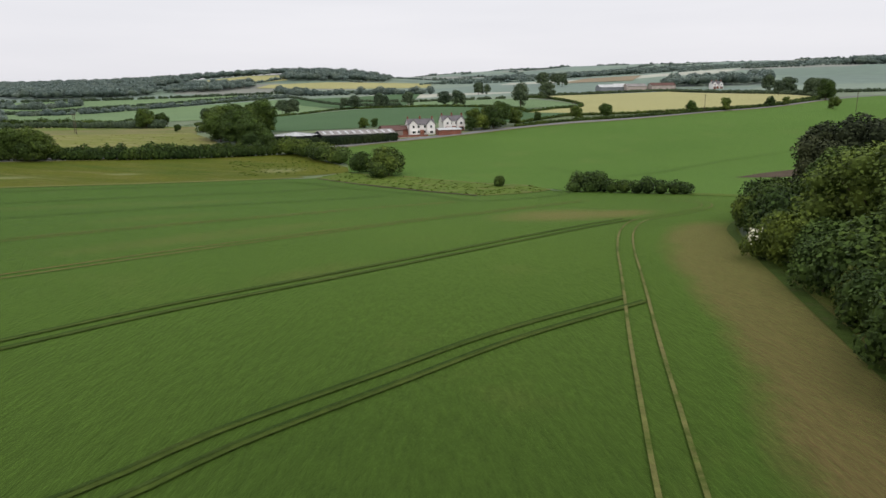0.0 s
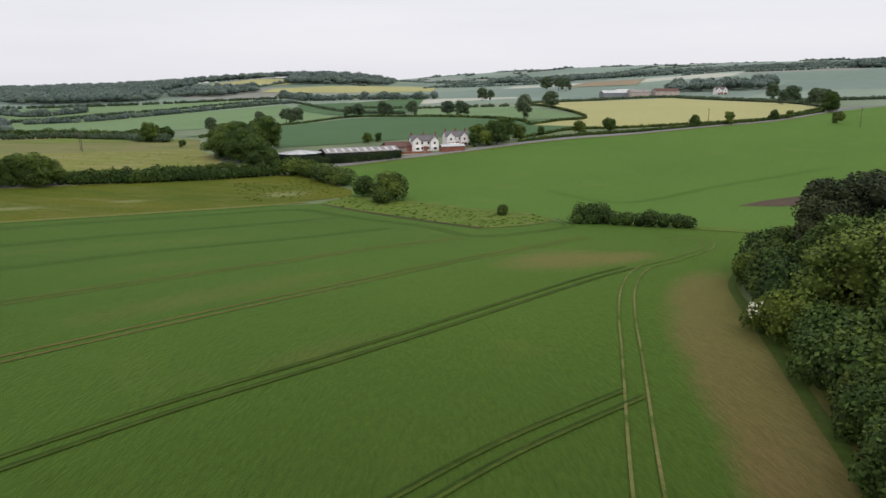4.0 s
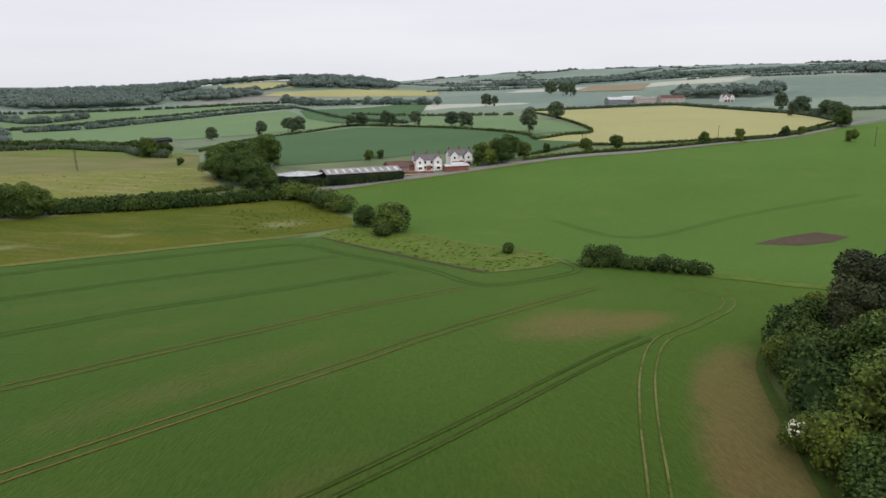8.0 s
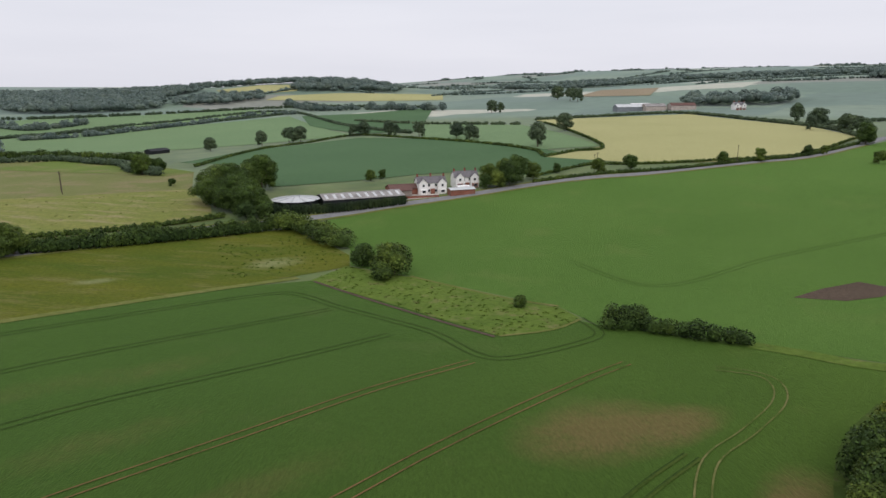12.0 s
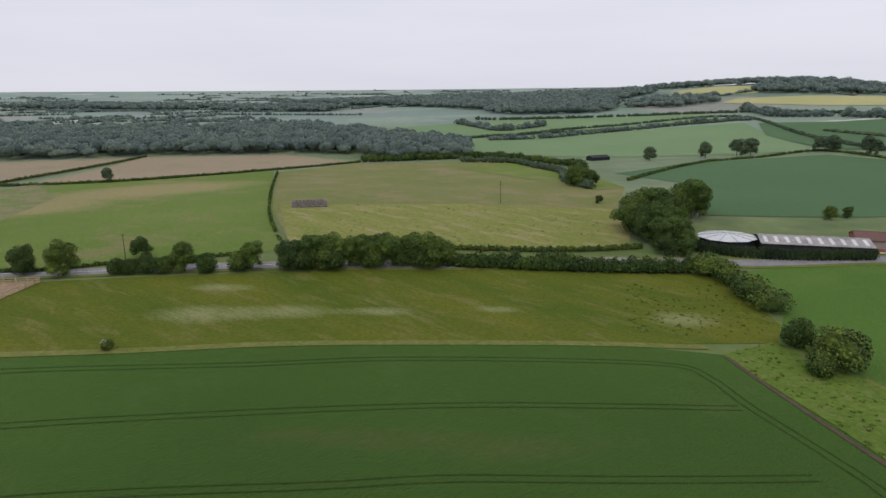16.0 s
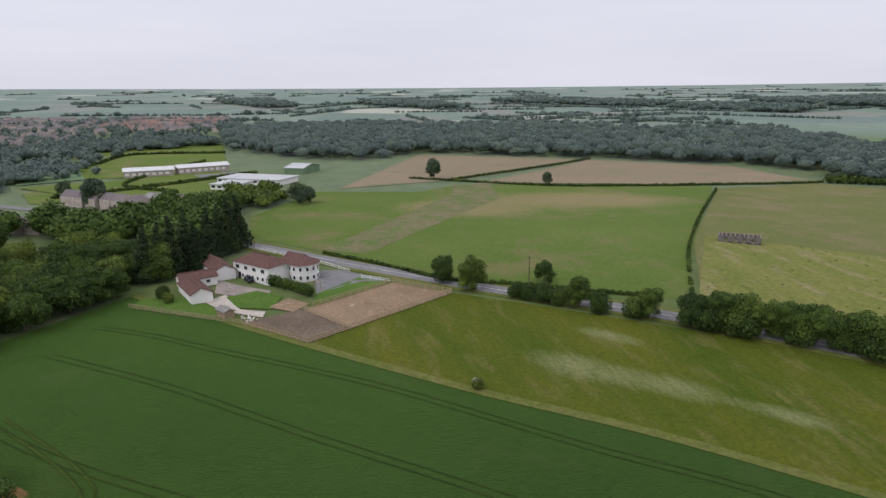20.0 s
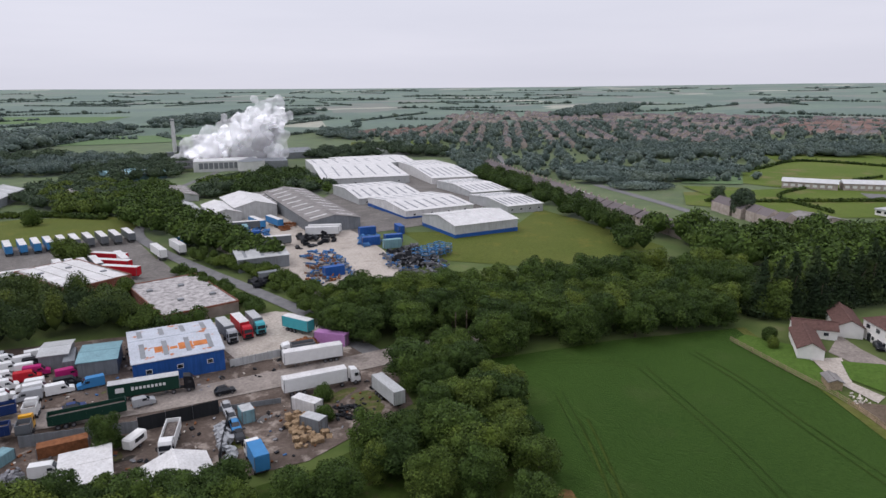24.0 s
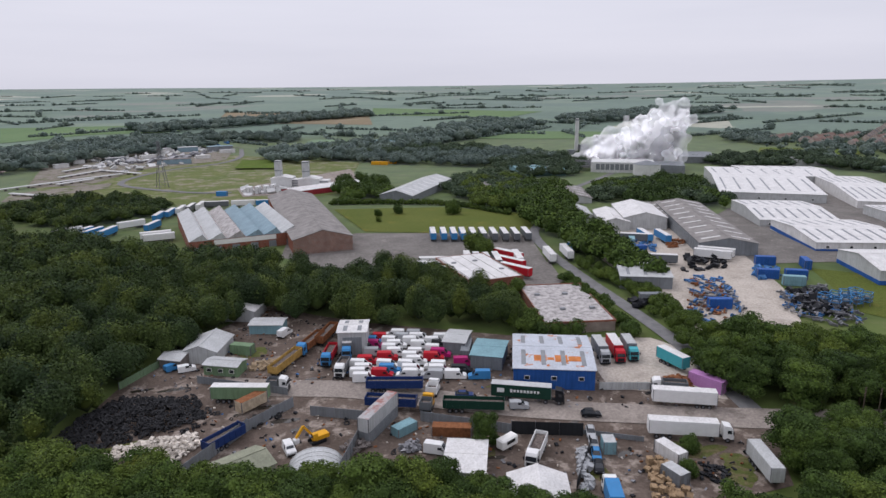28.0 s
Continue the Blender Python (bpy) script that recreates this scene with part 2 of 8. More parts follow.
def hazed_farmland_material():
    """Beyond the near fields: a patchwork of fields in many greens, straw and fallow, paled and blued as by haze."""
    m, nt, b = nodes_of("farmland", 0.95)
    geo = nt.nodes.new("ShaderNodeNewGeometry")
    mp, vo = nt.nodes.new("ShaderNodeMapping"), nt.nodes.new("ShaderNodeTexVoronoi")
    mp.inputs["Scale"].default_value, mp.inputs["Rotation"].default_value = (1 / 210, 1 / 150, 0), (0, 0, 0.5)
    vo.distance, vo.inputs["Scale"].default_value, vo.inputs["Randomness"].default_value = "CHEBYCHEV", 1.0, 0.85
    nt.links.new(geo.outputs["Position"], mp.inputs["Vector"])
    nt.links.new(mp.outputs["Vector"], vo.inputs["Vector"])
    sep = nt.nodes.new("ShaderNodeSeparateColor")
    nt.links.new(vo.outputs["Color"], sep.inputs["Color"])
    # far field colours with distance haze mixed in
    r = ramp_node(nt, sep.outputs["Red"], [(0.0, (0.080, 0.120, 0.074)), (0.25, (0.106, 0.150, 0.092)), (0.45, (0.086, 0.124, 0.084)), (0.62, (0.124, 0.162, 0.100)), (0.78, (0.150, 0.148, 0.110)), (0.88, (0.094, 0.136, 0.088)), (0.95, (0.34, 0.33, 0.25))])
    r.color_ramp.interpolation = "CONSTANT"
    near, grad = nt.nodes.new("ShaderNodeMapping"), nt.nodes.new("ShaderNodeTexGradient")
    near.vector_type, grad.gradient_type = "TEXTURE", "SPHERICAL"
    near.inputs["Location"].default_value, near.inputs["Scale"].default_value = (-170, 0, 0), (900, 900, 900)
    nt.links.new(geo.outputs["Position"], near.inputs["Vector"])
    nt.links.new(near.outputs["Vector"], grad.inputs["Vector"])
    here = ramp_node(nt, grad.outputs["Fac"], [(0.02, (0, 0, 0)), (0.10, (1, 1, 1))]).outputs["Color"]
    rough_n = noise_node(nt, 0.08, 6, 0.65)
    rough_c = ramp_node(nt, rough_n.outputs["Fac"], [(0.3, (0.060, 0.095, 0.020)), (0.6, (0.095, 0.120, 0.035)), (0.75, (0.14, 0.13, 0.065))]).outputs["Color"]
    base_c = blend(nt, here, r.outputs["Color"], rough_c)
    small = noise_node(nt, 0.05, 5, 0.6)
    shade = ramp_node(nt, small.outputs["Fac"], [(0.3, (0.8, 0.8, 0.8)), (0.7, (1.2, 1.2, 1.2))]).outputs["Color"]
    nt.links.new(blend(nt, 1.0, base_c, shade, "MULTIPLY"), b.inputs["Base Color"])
    # bluish white sheen stands in for haze at a flat angle
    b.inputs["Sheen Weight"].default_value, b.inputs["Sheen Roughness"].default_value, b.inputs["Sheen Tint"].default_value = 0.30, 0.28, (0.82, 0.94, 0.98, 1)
    return m


FARMLAND = hazed_farmland_material()
ASPHALT = plain_material("asphalt", (0.17, 0.168, 0.168), 0.85, 0.2, 0.4)
WHITE = plain_material("white_paint", (0.72, 0.71, 0.68), 0.6, 0.08, 0.5)


# ---- building helpers ----
def part(name, bm, material, parent=None, label="", at=None):
    me = bpy.data.meshes.new(name)
    bm.to_mesh(me)
    bm.free()
    me.materials.append(material)
    ob = new(name, me)
    if parent is not None:
        ob.parent = parent
    if at is not None:
        ob.matrix_basis = at
    if label:
        ob["label"] = label
    return ob


def drape(name, corners, material, lift=0.08, cell=8.0, label="", category="field"):
    """A sheet with that outline that follows the ground."""
    bm = bmesh.new()
    bm.faces.new([bm.verts.new((x, y, 0)) for x, y in corners])
    bmesh.ops.triangulate(bm, faces=bm.faces[:])
    for axis in (0, 1):
        lo, hi = min(c[axis] for c in corners), max(c[axis] for c in corners)
        k = math.floor(lo / cell) + 1
        while k * cell < hi:
            co, no = [0, 0, 0], [0, 0, 0]
            co[axis], no[axis] = k * cell, 1
            bmesh.ops.bisect_plane(bm, geom=bm.verts[:] + bm.edges[:] + bm.faces[:], plane_co=co, plane_no=no)
            k += 1
    for v in bm.verts:
        v.co.z = float(height(v.co.x, v.co.y)) + lift
    bmesh.ops.recalc_face_normals(bm, faces=bm.faces[:])
    for f in bm.faces:
        if f.normal.z < 0:
            f.normal_flip()
        f.smooth = True
    return tagged(part(name, bm, material), label, category, kind="structure")


# ---- ground ----
def ground_lines():
    a, step = [0.0], 6.0
    while a[-1] < 5600:
        a.append(a[-1] + step)
        if a[-1] > 420:
            step *= 1.07
    return np.array([-v for v in reversed(a[1:])] + a)


gx, gy = ground_lines() - 60, ground_lines() + 80
X, Y = np.meshgrid(gx, gy)
nx, ny = len(gx), len(gy)
V = np.stack([X, Y, height(X, Y)], -1).reshape(-1, 3)
idx = np.arange(nx * ny).reshape(ny, nx)
Fc = np.stack([idx[:-1, :-1], idx[:-1, 1:], idx[1:, 1:], idx[1:, :-1]], -1).reshape(-1, 4)
me = bpy.data.meshes.new("ground")
me.from_pydata(V.tolist(), [], Fc.tolist())
me.polygons.foreach_set("use_smooth", [True] * len(me.polygons))
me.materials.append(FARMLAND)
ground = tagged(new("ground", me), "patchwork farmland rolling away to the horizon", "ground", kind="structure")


# ---- fields, lanes and tracks ----
def ribbon(name, line, width, material, lift=0.12, step=3.0, label="", category="track", closed=False, offset=0.0, parent=None):
    """A strip along a smoothed line on the ground."""
    p = smooth_line(line, step)
    d = np.gradient(p, axis=0)
    d /= np.linalg.norm(d, axis=1)[:, None] + 1e-9
    n = np.stack([-d[:, 1], d[:, 0]], 1)
    a, b = p + n * (offset + width / 2), p + n * (offset - width / 2)
    vs = np.concatenate([np.c_[a, height(a[:, 0], a[:, 1]) + lift], np.c_[b, height(b[:, 0], b[:, 1]) + lift]])
    k = len(p)
    fs = [(k + i, k + i + 1, i + 1, i) for i in range(k - 1)]
    me = bpy.data.meshes.new(name)
    me.from_pydata(vs.tolist(), [], fs)
    me.materials.append(material)
    ob = new(name, me)
    if parent is not None:
        ob.parent = parent
        return ob
    return tagged(ob, label, category, kind="structure")


def smooth_line(line, step):
    """Catmull-Rom through the corners, cut into even steps."""
    p = np.array(line, float)
    p = np.vstack([2 * p[0] - p[1], p, 2 * p[-1] - p[-2]])
    out = []
    for a, b, c, d in zip(p[:-3], p[1:-2], p[2:-1], p[3:]):
        m = max(2, int(np.linalg.norm(c - b) / step))
        t = np.linspace(0, 1, m, endpoint=False)[:, None]
        out.append(0.5 * (2 * b + (c - a) * t + (2 * a - 5 * b + 4 * c - d) * t**2 + (3 * b - a - 3 * c + d) * t**3))
    return np.vstack(out + [p[-2:-1]])


def tramline(line, material, width=0.24, gauge=1.8, label="pair of tractor wheel tracks through the green crop"):
    root = tagged(new("tramline"), label, "track", kind="structure")
    for s in (-1, 1):
        ribbon("wheel_track", line, width, material, 0.17, 2.0, offset=s * gauge / 2, parent=root)
        # dark line and paler strip imitate the shading of a sunken track
        if material is GREENTRACK:
            ribbon("pale_edge", line, 0.34, CROPEDGE, 0.165, 2.0, offset=s * gauge / 2 - 0.34, parent=root)


TRACK = field_material("worn_track", (0.078, 0.096, 0.020), (0.155, 0.138, 0.055), (0.045, 0.074, 0.010), big=0.09, patch_at=(0.48, 0.62))
CROPEDGE = field_material("pale_crop_edge", (0.036, 0.060, 0.009), (0.054, 0.072, 0.013), (0.030, 0.052, 0.007), big=0.07, patch_at=(0.48, 0.60))
EARTHTRACK = field_material("earth_track", (0.085, 0.062, 0.022), (0.18, 0.100, 0.045), (0.036, 0.060, 0.009), big=0.05, patch_at=(0.54, 0.66))
# pressed crop, darkened in colour for the shade inside the track
GREENTRACK = field_material("pressed_shaded_crop", (0.019, 0.038, 0.006), (0.028, 0.049, 0.008), (0.038, 0.056, 0.011), big=0.06, patch_at=(0.5, 0.66))
WORNCROP = field_material("thin_track_in_crop", (0.019, 0.038, 0.007), (0.027, 0.046, 0.009), (0.034, 0.050, 0.010), big=0.06, patch_at=(0.5, 0.62))
FAINTTRACK = field_material("faint_wheel_track", (0.046, 0.085, 0.015), (0.059, 0.103, 0.020))
VERGE = field_material("rough_grass", (0.080, 0.102, 0.018), (0.120, 0.122, 0.036), (0.17, 0.15, 0.065), big=0.12, fine=0.9)
# shade below the trees is put into this darker grass colour
SHADEGRASS = field_material("shaded_dark_grass", (0.030, 0.052, 0.009), (0.046, 0.070, 0.013), (0.07, 0.055, 0.028), big=0.2, fine=0.9)
STRIPGRASS = field_material("tussock_grass", (0.058, 0.096, 0.014), (0.085, 0.122, 0.02), (0.14, 0.125, 0.055), big=0.12, fine=0.8)

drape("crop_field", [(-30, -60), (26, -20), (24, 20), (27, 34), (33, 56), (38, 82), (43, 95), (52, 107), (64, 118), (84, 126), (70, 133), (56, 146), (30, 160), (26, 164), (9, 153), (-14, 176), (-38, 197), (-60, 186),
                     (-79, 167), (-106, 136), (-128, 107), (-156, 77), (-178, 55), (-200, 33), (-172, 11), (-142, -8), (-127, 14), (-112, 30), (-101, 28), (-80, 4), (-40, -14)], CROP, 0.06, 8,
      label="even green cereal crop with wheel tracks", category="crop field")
drape("crop_field", [(30, 160), (56, 147), (84, 128), (120, 118), (260, 180), (330, 330), (300, 465), (228, 402), (180, 364), (146, 353), (90, 336), (68, 333), (43, 325), (2, 302), (-23, 288), (-45, 270),
                     (-55, 258), (-33, 232), (-30, 213), (-10, 201), (24, 174)], CROP_B, 0.05, 9, label="lighter green cereal field rising to the road", category="crop field")
drape("meadow", [(-156, 77), (-142, 92), (-128, 107), (-106, 136), (-79, 167), (-60, 186), (-44, 200), (-30, 212), (-32, 224), (-50, 250), (-57, 256), (-90, 233), (-124, 200),
                 (-152, 160), (-183, 117)], MEADOW, 0.10, label="rough olive meadow with pale grass drifts beside the lane", category="meadow")
drape("grass_strip", [(-38, 197), (-31, 212), (-22, 207), (-10, 200), (14, 179), (24, 173), (27, 165), (20, 157), (9, 153), (-14, 176)], STRIPGRASS, 0.14,
      label="tussocky grass strip between two crop fields", category="grass strip")
drape("field", [(-222, 99), (-202, 117), (-187, 133), (-165, 179), (-210, 211), (-365, 332), (-387, 274), (-379, 170), (-361, 146), (-377, 93), (-308, 60), (-263, 62)], PASTURE_WEST, 0.10,
      label="grazed green pasture across the road")
drape("field", [(-239, 86), (-229, 100), (-328, 181), (-385, 195), (-383, 172), (-347, 161)], field_material("thin_mown_grass", (0.115, 0.115, 0.048), (0.155, 0.14, 0.075), (0.085, 0.125, 0.03), big=0.05, fine=0.8, patch_at=(0.47, 0.62)), 0.16, label="brown mown band across the pasture")
drape("field", [(-163, 182), (-130, 219), (-87, 263), (-112, 307), (-141, 385), (-217, 474), (-299, 517), (-372, 411), (-356, 328), (-218, 217)], PASTURE_OLIVE, 0.10,
      label="green pasture with a ruined stone barn")
drape("field", [(-227, 228), (-176, 284), (-120, 321), (-96, 285), (-88, 264), (-131, 220), (-166, 183)], ROUGHGRASS, 0.16, label="yellow-green tussocky rough pasture")
drape("field", [(-384, 106), (-561, 189), (-503, 316), (-405, 180)], BROWN, 0.25, 14, label="brownish hay meadow in front of the wood")
drape("field", [(-503, 316), (-448, 411), (-381, 421), (-370, 334), (-380, 270), (-385, 183)], BROWN, 0.25, 14, label="brownish hay meadow in front of the wood")
drape("field", [(-461, 521), (-424, 717), (-227, 956), (-92, 647), (-259, 581), (-324, 556)], HAZED_GREEN, 0.3, 25, label="pale green distant field")
drape("field", [(-600, 644), (-552, 894), (-318, 1093), (-243, 985), (-434, 734), (-480, 534)], HAZED_GREEN, 0.5, 30, label="pale green distant field")
drape("field", [(-181, 463), (-164, 552), (-82, 609), (47, 457), (75, 382), (43, 345), (9, 365), (-19, 360), (-50, 345), (-84, 330), (-114, 412)], DARKCROP, 0.2, 12,
      label="blue-green crop field behind the farm")
drape("field", [(-209, 953), (-125, 976), (-31, 1068), (-34, 640), (-84, 657), (-167, 805)], DARKCROP, 0.5, 30, label="blue-green distant crop field")
drape("field", [(-34, 751), (62, 655), (90, 438), (55, 433), (-24, 538)], HAZED_GREEN, 0.3, 16, label="green distant pasture")
drape("field", [(86, 735), (255, 766), (271, 547), (251, 445), (183, 374), (134, 363), (100, 366), (51, 402), (91, 438)], YELLOW, 0.25, 14, label="pale yellow ripening field")
drape("field", [(-296, 446), (-169, 380), (-150, 368), (-141, 386), (-217, 474), (-290, 505)], PASTURE, 0.22, 14, label="dull green pasture behind the hedge")
drape("field", [(-510, 1480), (-467, 1398), (-378, 1387), (-322, 1421), (-345, 1535), (-440, 1560)], YELLOW, 0.6, 40, label="pale ripening field on the far hill")
drape("field", [(-347, 1274), (-188, 1254), (-20, 1271), (-23, 1430), (-231, 1393), (-340, 1340)], YELLOW, 0.6, 40, label="pale ripening field below the far wood")
drape("field", [(211, 1204), (311, 1113), (381, 1300), (294, 1390)], BROWN, 0.6, 40, label="reddish fallow field beyond the farm")
drape("bare_patch", [(-108.3, 29.8), (-110.4, 30.9), (-111.4, 33.3), (-110.0, 35.0), (-107.6, 36.3), (-105.6, 35.6), (-104.4, 34.2), (-104.8, 31.9), (-106.3, 30.2)], EARTHTRACK, 0.14, 3, label="brown bare soil at the field corner", category="soil")
drape("grass_margin", [(-150, -22), (-142, 2), (-128, 22), (-112, 38), (-97, 36), (-74, 10), (-40, -4), (0, -10), (32, -18), (32, -50), (0, -40), (-60, -14), (-90, -3), (-117, -2), (-128, -18)], SHADEGRASS, 0.03, 8,
      label="shaded grass under the trees along the crop", category="grass margin")
drape("bare_patch", [(78, 176), (88, 182), (99, 186), (104, 179), (97, 174), (88, 172)], EARTH, 0.12, 6, label="dark bare soil patch in the crop", category="soil")
drape("grass_field", [(-222, -107), (-253, -75), (-309, -95), (-270, -15), (-245, -22), (-215, -33), (-200, -66)], MOWN, 0.12, label="mown green field below the white warehouses")
drape("grass_field", [(-77, -305), (-142, -290), (-182, -247), (-160, -206), (-118, -215), (-82, -232)], MOWN, 0.2, 12, label="green rough field behind the parked trailers")
for k, (c, m) in enumerate([
        ([(-494, -89), (-635, -45), (-628, 30), (-543, 37), (-470, -10)], PASTURE), ([(-375, -45), (-420, -63), (-470, -20), (-520, 30), (-407, 52), (-380, 20)], PASTURE),
        ([(-683, -89), (-728, 22), (-640, 30), (-600, -50)], PASTURE)]):
    drape("field", c, m, 0.3, 18, label="small green paddock behind the town edge")

ribbon("field_margin", [(-200, 33), (-178, 55), (-156, 76), (-128, 106), (-106, 135), (-79, 166), (-60, 185), (-42, 199)], 2.6, VERGE, 0.16, label="pale rough grass margin of the meadow", category="grass margin")
ribbon("ditch", [(-37, 196), (-15, 175), (8, 152.5)], 1.0, EARTH, 0.17, label="muddy ditch edge along the grass strip", category="ditch")
ribbon("ditch", [(9, 153), (20, 157), (27, 164)], 0.8, VERGE, 0.17, label="grassy ditch along the strip", category="ditch")
ribbon("ditch", [(-12, 202), (2, 190), (14, 180), (24, 174)], 1.0, VERGE, 0.17, label="rough grass line along the strip", category="ditch")
ribbon("field_margin", [(55, 146), (62, 141), (70, 134), (84, 128)], 4.0, STRIPGRASS, 0.15, label="rough grassy ditch between the crop fields", category="grass margin")
ribbon("field_margin", [(21.5, 18), (23.6, 30), (26.6, 42), (29.2, 52), (33, 66), (36.4, 79), (40.6, 91), (50, 106), (62, 118)], 1.2, SHADEGRASS, 0.13, label="grassy margin under the wood edge", category="grass margin")

ribbon("road", [(-420, -120), (-350, -30), (-300, 22), (-257, 58), (-218, 93), (-198, 113), (-182, 131), (-154, 169), (-125, 203), (-95, 240), (-80, 254), (-48, 275), (-23, 293), (2, 307),
                (43, 330), (68, 338), (90, 341), (146, 358), (180, 369), (228, 408), (300, 470), (420, 520)], 6.4, ASPHALT, 0.22, 4, label="grey two-lane country road", category="road")
ribbon("road_marking", [(-300, 22), (-257, 58), (-218, 93), (-198, 113), (-182, 131), (-154, 169), (-125, 203)], 0.14, WHITE, 0.26, 4, label="white centre line of the road", category="road marking")
for s in (-1, 1):
    ribbon("road_verge", [(-257, 58), (-218, 93), (-198, 113), (-182, 131), (-154, 169), (-125, 203), (-95, 240), (-80, 254), (-48, 275), (-23, 293), (2, 307), (43, 330), (68, 338), (90, 341), (146, 358),
                          (180, 369), (228, 408)], 2.2, VERGE, 0.18, 4, offset=s * 4.2, label="grassy road verge", category="verge")

for line, mat in (
        ([(6.5, 10), (7.8, 16), (9, 22.2), (10.3, 28.3), (12.9, 40), (15.4, 50.5), (17.9, 61), (21, 74), (25.3, 88.6), (30.8, 101), (38.7, 109), (47.2, 118.4), (50.6, 125), (50.8, 129.5), (48.5, 132), (44, 134)], TRACK),
        ([(-22, 15), (-14, 22), (-10, 27), (-3, 34), (4, 41), (15, 50)], GREENTRACK),
        ([(-44, 22), (-29, 39), (-21, 48), (-10.5, 58.5), (0.5, 70.5), (14.6, 87), (22, 95.5), (29, 102.5)], GREENTRACK),
        ([(-52, 46), (-38.7, 60.8), (-28.8, 72.2), (-14.1, 89.4), (-3.7, 102.5), (8.1, 115.8), (21, 129), (30, 137)], EARTHTRACK),
        ([(-66, 66), (-48, 85), (-39, 95), (-28, 107), (-13, 124), (3, 138)], EARTHTRACK),
        ([(-162, 23), (-142, 48), (-128, 63), (-115, 77), (-95, 101), (-66, 136), (-44, 158), (-28, 172)], WORNCROP),
        ([(-177, 29), (-169, 42), (-157, 57), (-145, 73), (-131, 91), (-106, 119), (-87, 144), (-62, 170), (-44, 184), (-36, 182), (-27, 174), (-14, 164), (-4, 155), (4, 142), (10, 140), (22, 147), (29, 154), (27, 165)], WORNCROP),
        ([(-140, 14), (-122, 32), (-109, 48), (-89, 76), (-64, 103), (-52, 117), (-34, 134), (-13, 154)], WORNCROP),
        ([(-137, -1), (-147, 2), (-157, 11), (-162, 22)], FAINTTRACK),
        ([(-133, 24), (-124, 32), (-114, 40), (-106, 44), (-102, 40)], GREENTRACK),
        ([(33, 215), (51, 189), (90, 211), (136, 230)], FAINTTRACK)):
    tramline(line, mat)


# ---- trees and hedges ----
def leaf_material(name, dark, mid, light, fleck=0.4, drift_size=0.12, sheen=0.03, swing=1.0, crowns=0.0):
    """Leaves: a tone for each tree, soft drifts over the crown and a tint for each clump; crowns is the width of the trees in a joined wood."""
    m, nt, b = nodes_of(name, 0.75)
    info, geo = nt.nodes.new("ShaderNodeObjectInfo"), nt.nodes.new("ShaderNodeNewGeometry")
    pick = info.outputs["Random"]
    if crowns:
        mp, vo, sep = nt.nodes.new("ShaderNodeMapping"), nt.nodes.new("ShaderNodeTexVoronoi"), nt.nodes.new("ShaderNodeSeparateColor")
        mp.inputs["Scale"].default_value = (1 / crowns, 1 / crowns, 0)
        vo.inputs["Scale"].default_value = 1.0
        nt.links.new(geo.outputs["Position"], mp.inputs["Vector"]), nt.links.new(mp.outputs["Vector"], vo.inputs["Vector"])
        nt.links.new(vo.outputs["Color"], sep.inputs["Color"])
        pick = sep.outputs["Red"]
    col = ramp_node(nt, pick, [(0.0, dark), (0.55, mid), (1.0, light)]).outputs["Color"]
    n = noise_node(nt, drift_size, 3)
    tones = [tuple(1 + swing * (c - 1) for c in t) for t in ((0.5, 0.56, 0.62), (0.95, 0.97, 1.0), (1.7, 1.5, 1.1))]
    drift = ramp_node(nt, n.outputs["Fac"], [(0.28, tones[0]), (0.5, tones[1]), (0.70, tones[2])]).outputs["Color"]
    leaf = ramp_node(nt, geo.outputs["Random Per Island"], [(0.0, (1 - fleck,) * 3), (1.0, (1 + fleck, 1 + 0.88 * fleck, 1 + 0.62 * fleck))]).outputs["Color"]
    col = blend(nt, 1.0, blend(nt, 1.0, col, drift, "MULTIPLY"), leaf, "MULTIPLY")
    nt.links.new(col, b.inputs["Base Color"])
    b.inputs["Sheen Weight"].default_value, b.inputs["Sheen Roughness"].default_value, b.inputs["Sheen Tint"].default_value = sheen, 0.5, (0.8, 0.95, 0.9, 1)
    return m


LEAF = leaf_material("broad_leaves", (0.034, 0.060, 0.016), (0.054, 0.090, 0.019), (0.086, 0.122, 0.024), 0.5, 0.12, 0.03, 0.5)
DARKLEAF = leaf_material("dark_needles", (0.018, 0.032, 0.013), (0.024, 0.040, 0.017), (0.030, 0.048, 0.019))
PINELEAF = leaf_material("pine_needles", (0.030, 0.040, 0.018), (0.038, 0.048, 0.022), (0.046, 0.054, 0.024), 0.5)
YELLOWLEAF = leaf_material("hawthorn_leaves", (0.055, 0.085, 0.016), (0.07, 0.10, 0.018), (0.10, 0.12, 0.022))
HEDGELEAF = leaf_material("hedge_leaves", (0.034, 0.060, 0.014), (0.046, 0.076, 0.017), (0.060, 0.092, 0.021), 0.5)
# distance haze is put into this leaf colour: paler, bluer, with extra sheen
HAZED_LEAF = leaf_material("hazed_woodland_leaves", (0.064, 0.092, 0.080), (0.079, 0.109, 0.092), (0.098, 0.128, 0.100), 0.12, 0.05, 0.32, 0.3, 13.0)
# leaves greyed in colour for the haze at middle distance
MIDHAZE_LEAF = leaf_material("hazed_field_tree_leaves", (0.046, 0.070, 0.040), (0.056, 0.084, 0.044), (0.070, 0.098, 0.050), 0.35, 0.12, 0.1, 0.4)
WOODLEAF = leaf_material("wood_leaves", (0.026, 0.045, 0.018), (0.042, 0.067, 0.020), (0.070, 0.098, 0.023), 0.45, 0.10, 0.03, 0.45, 6.5)
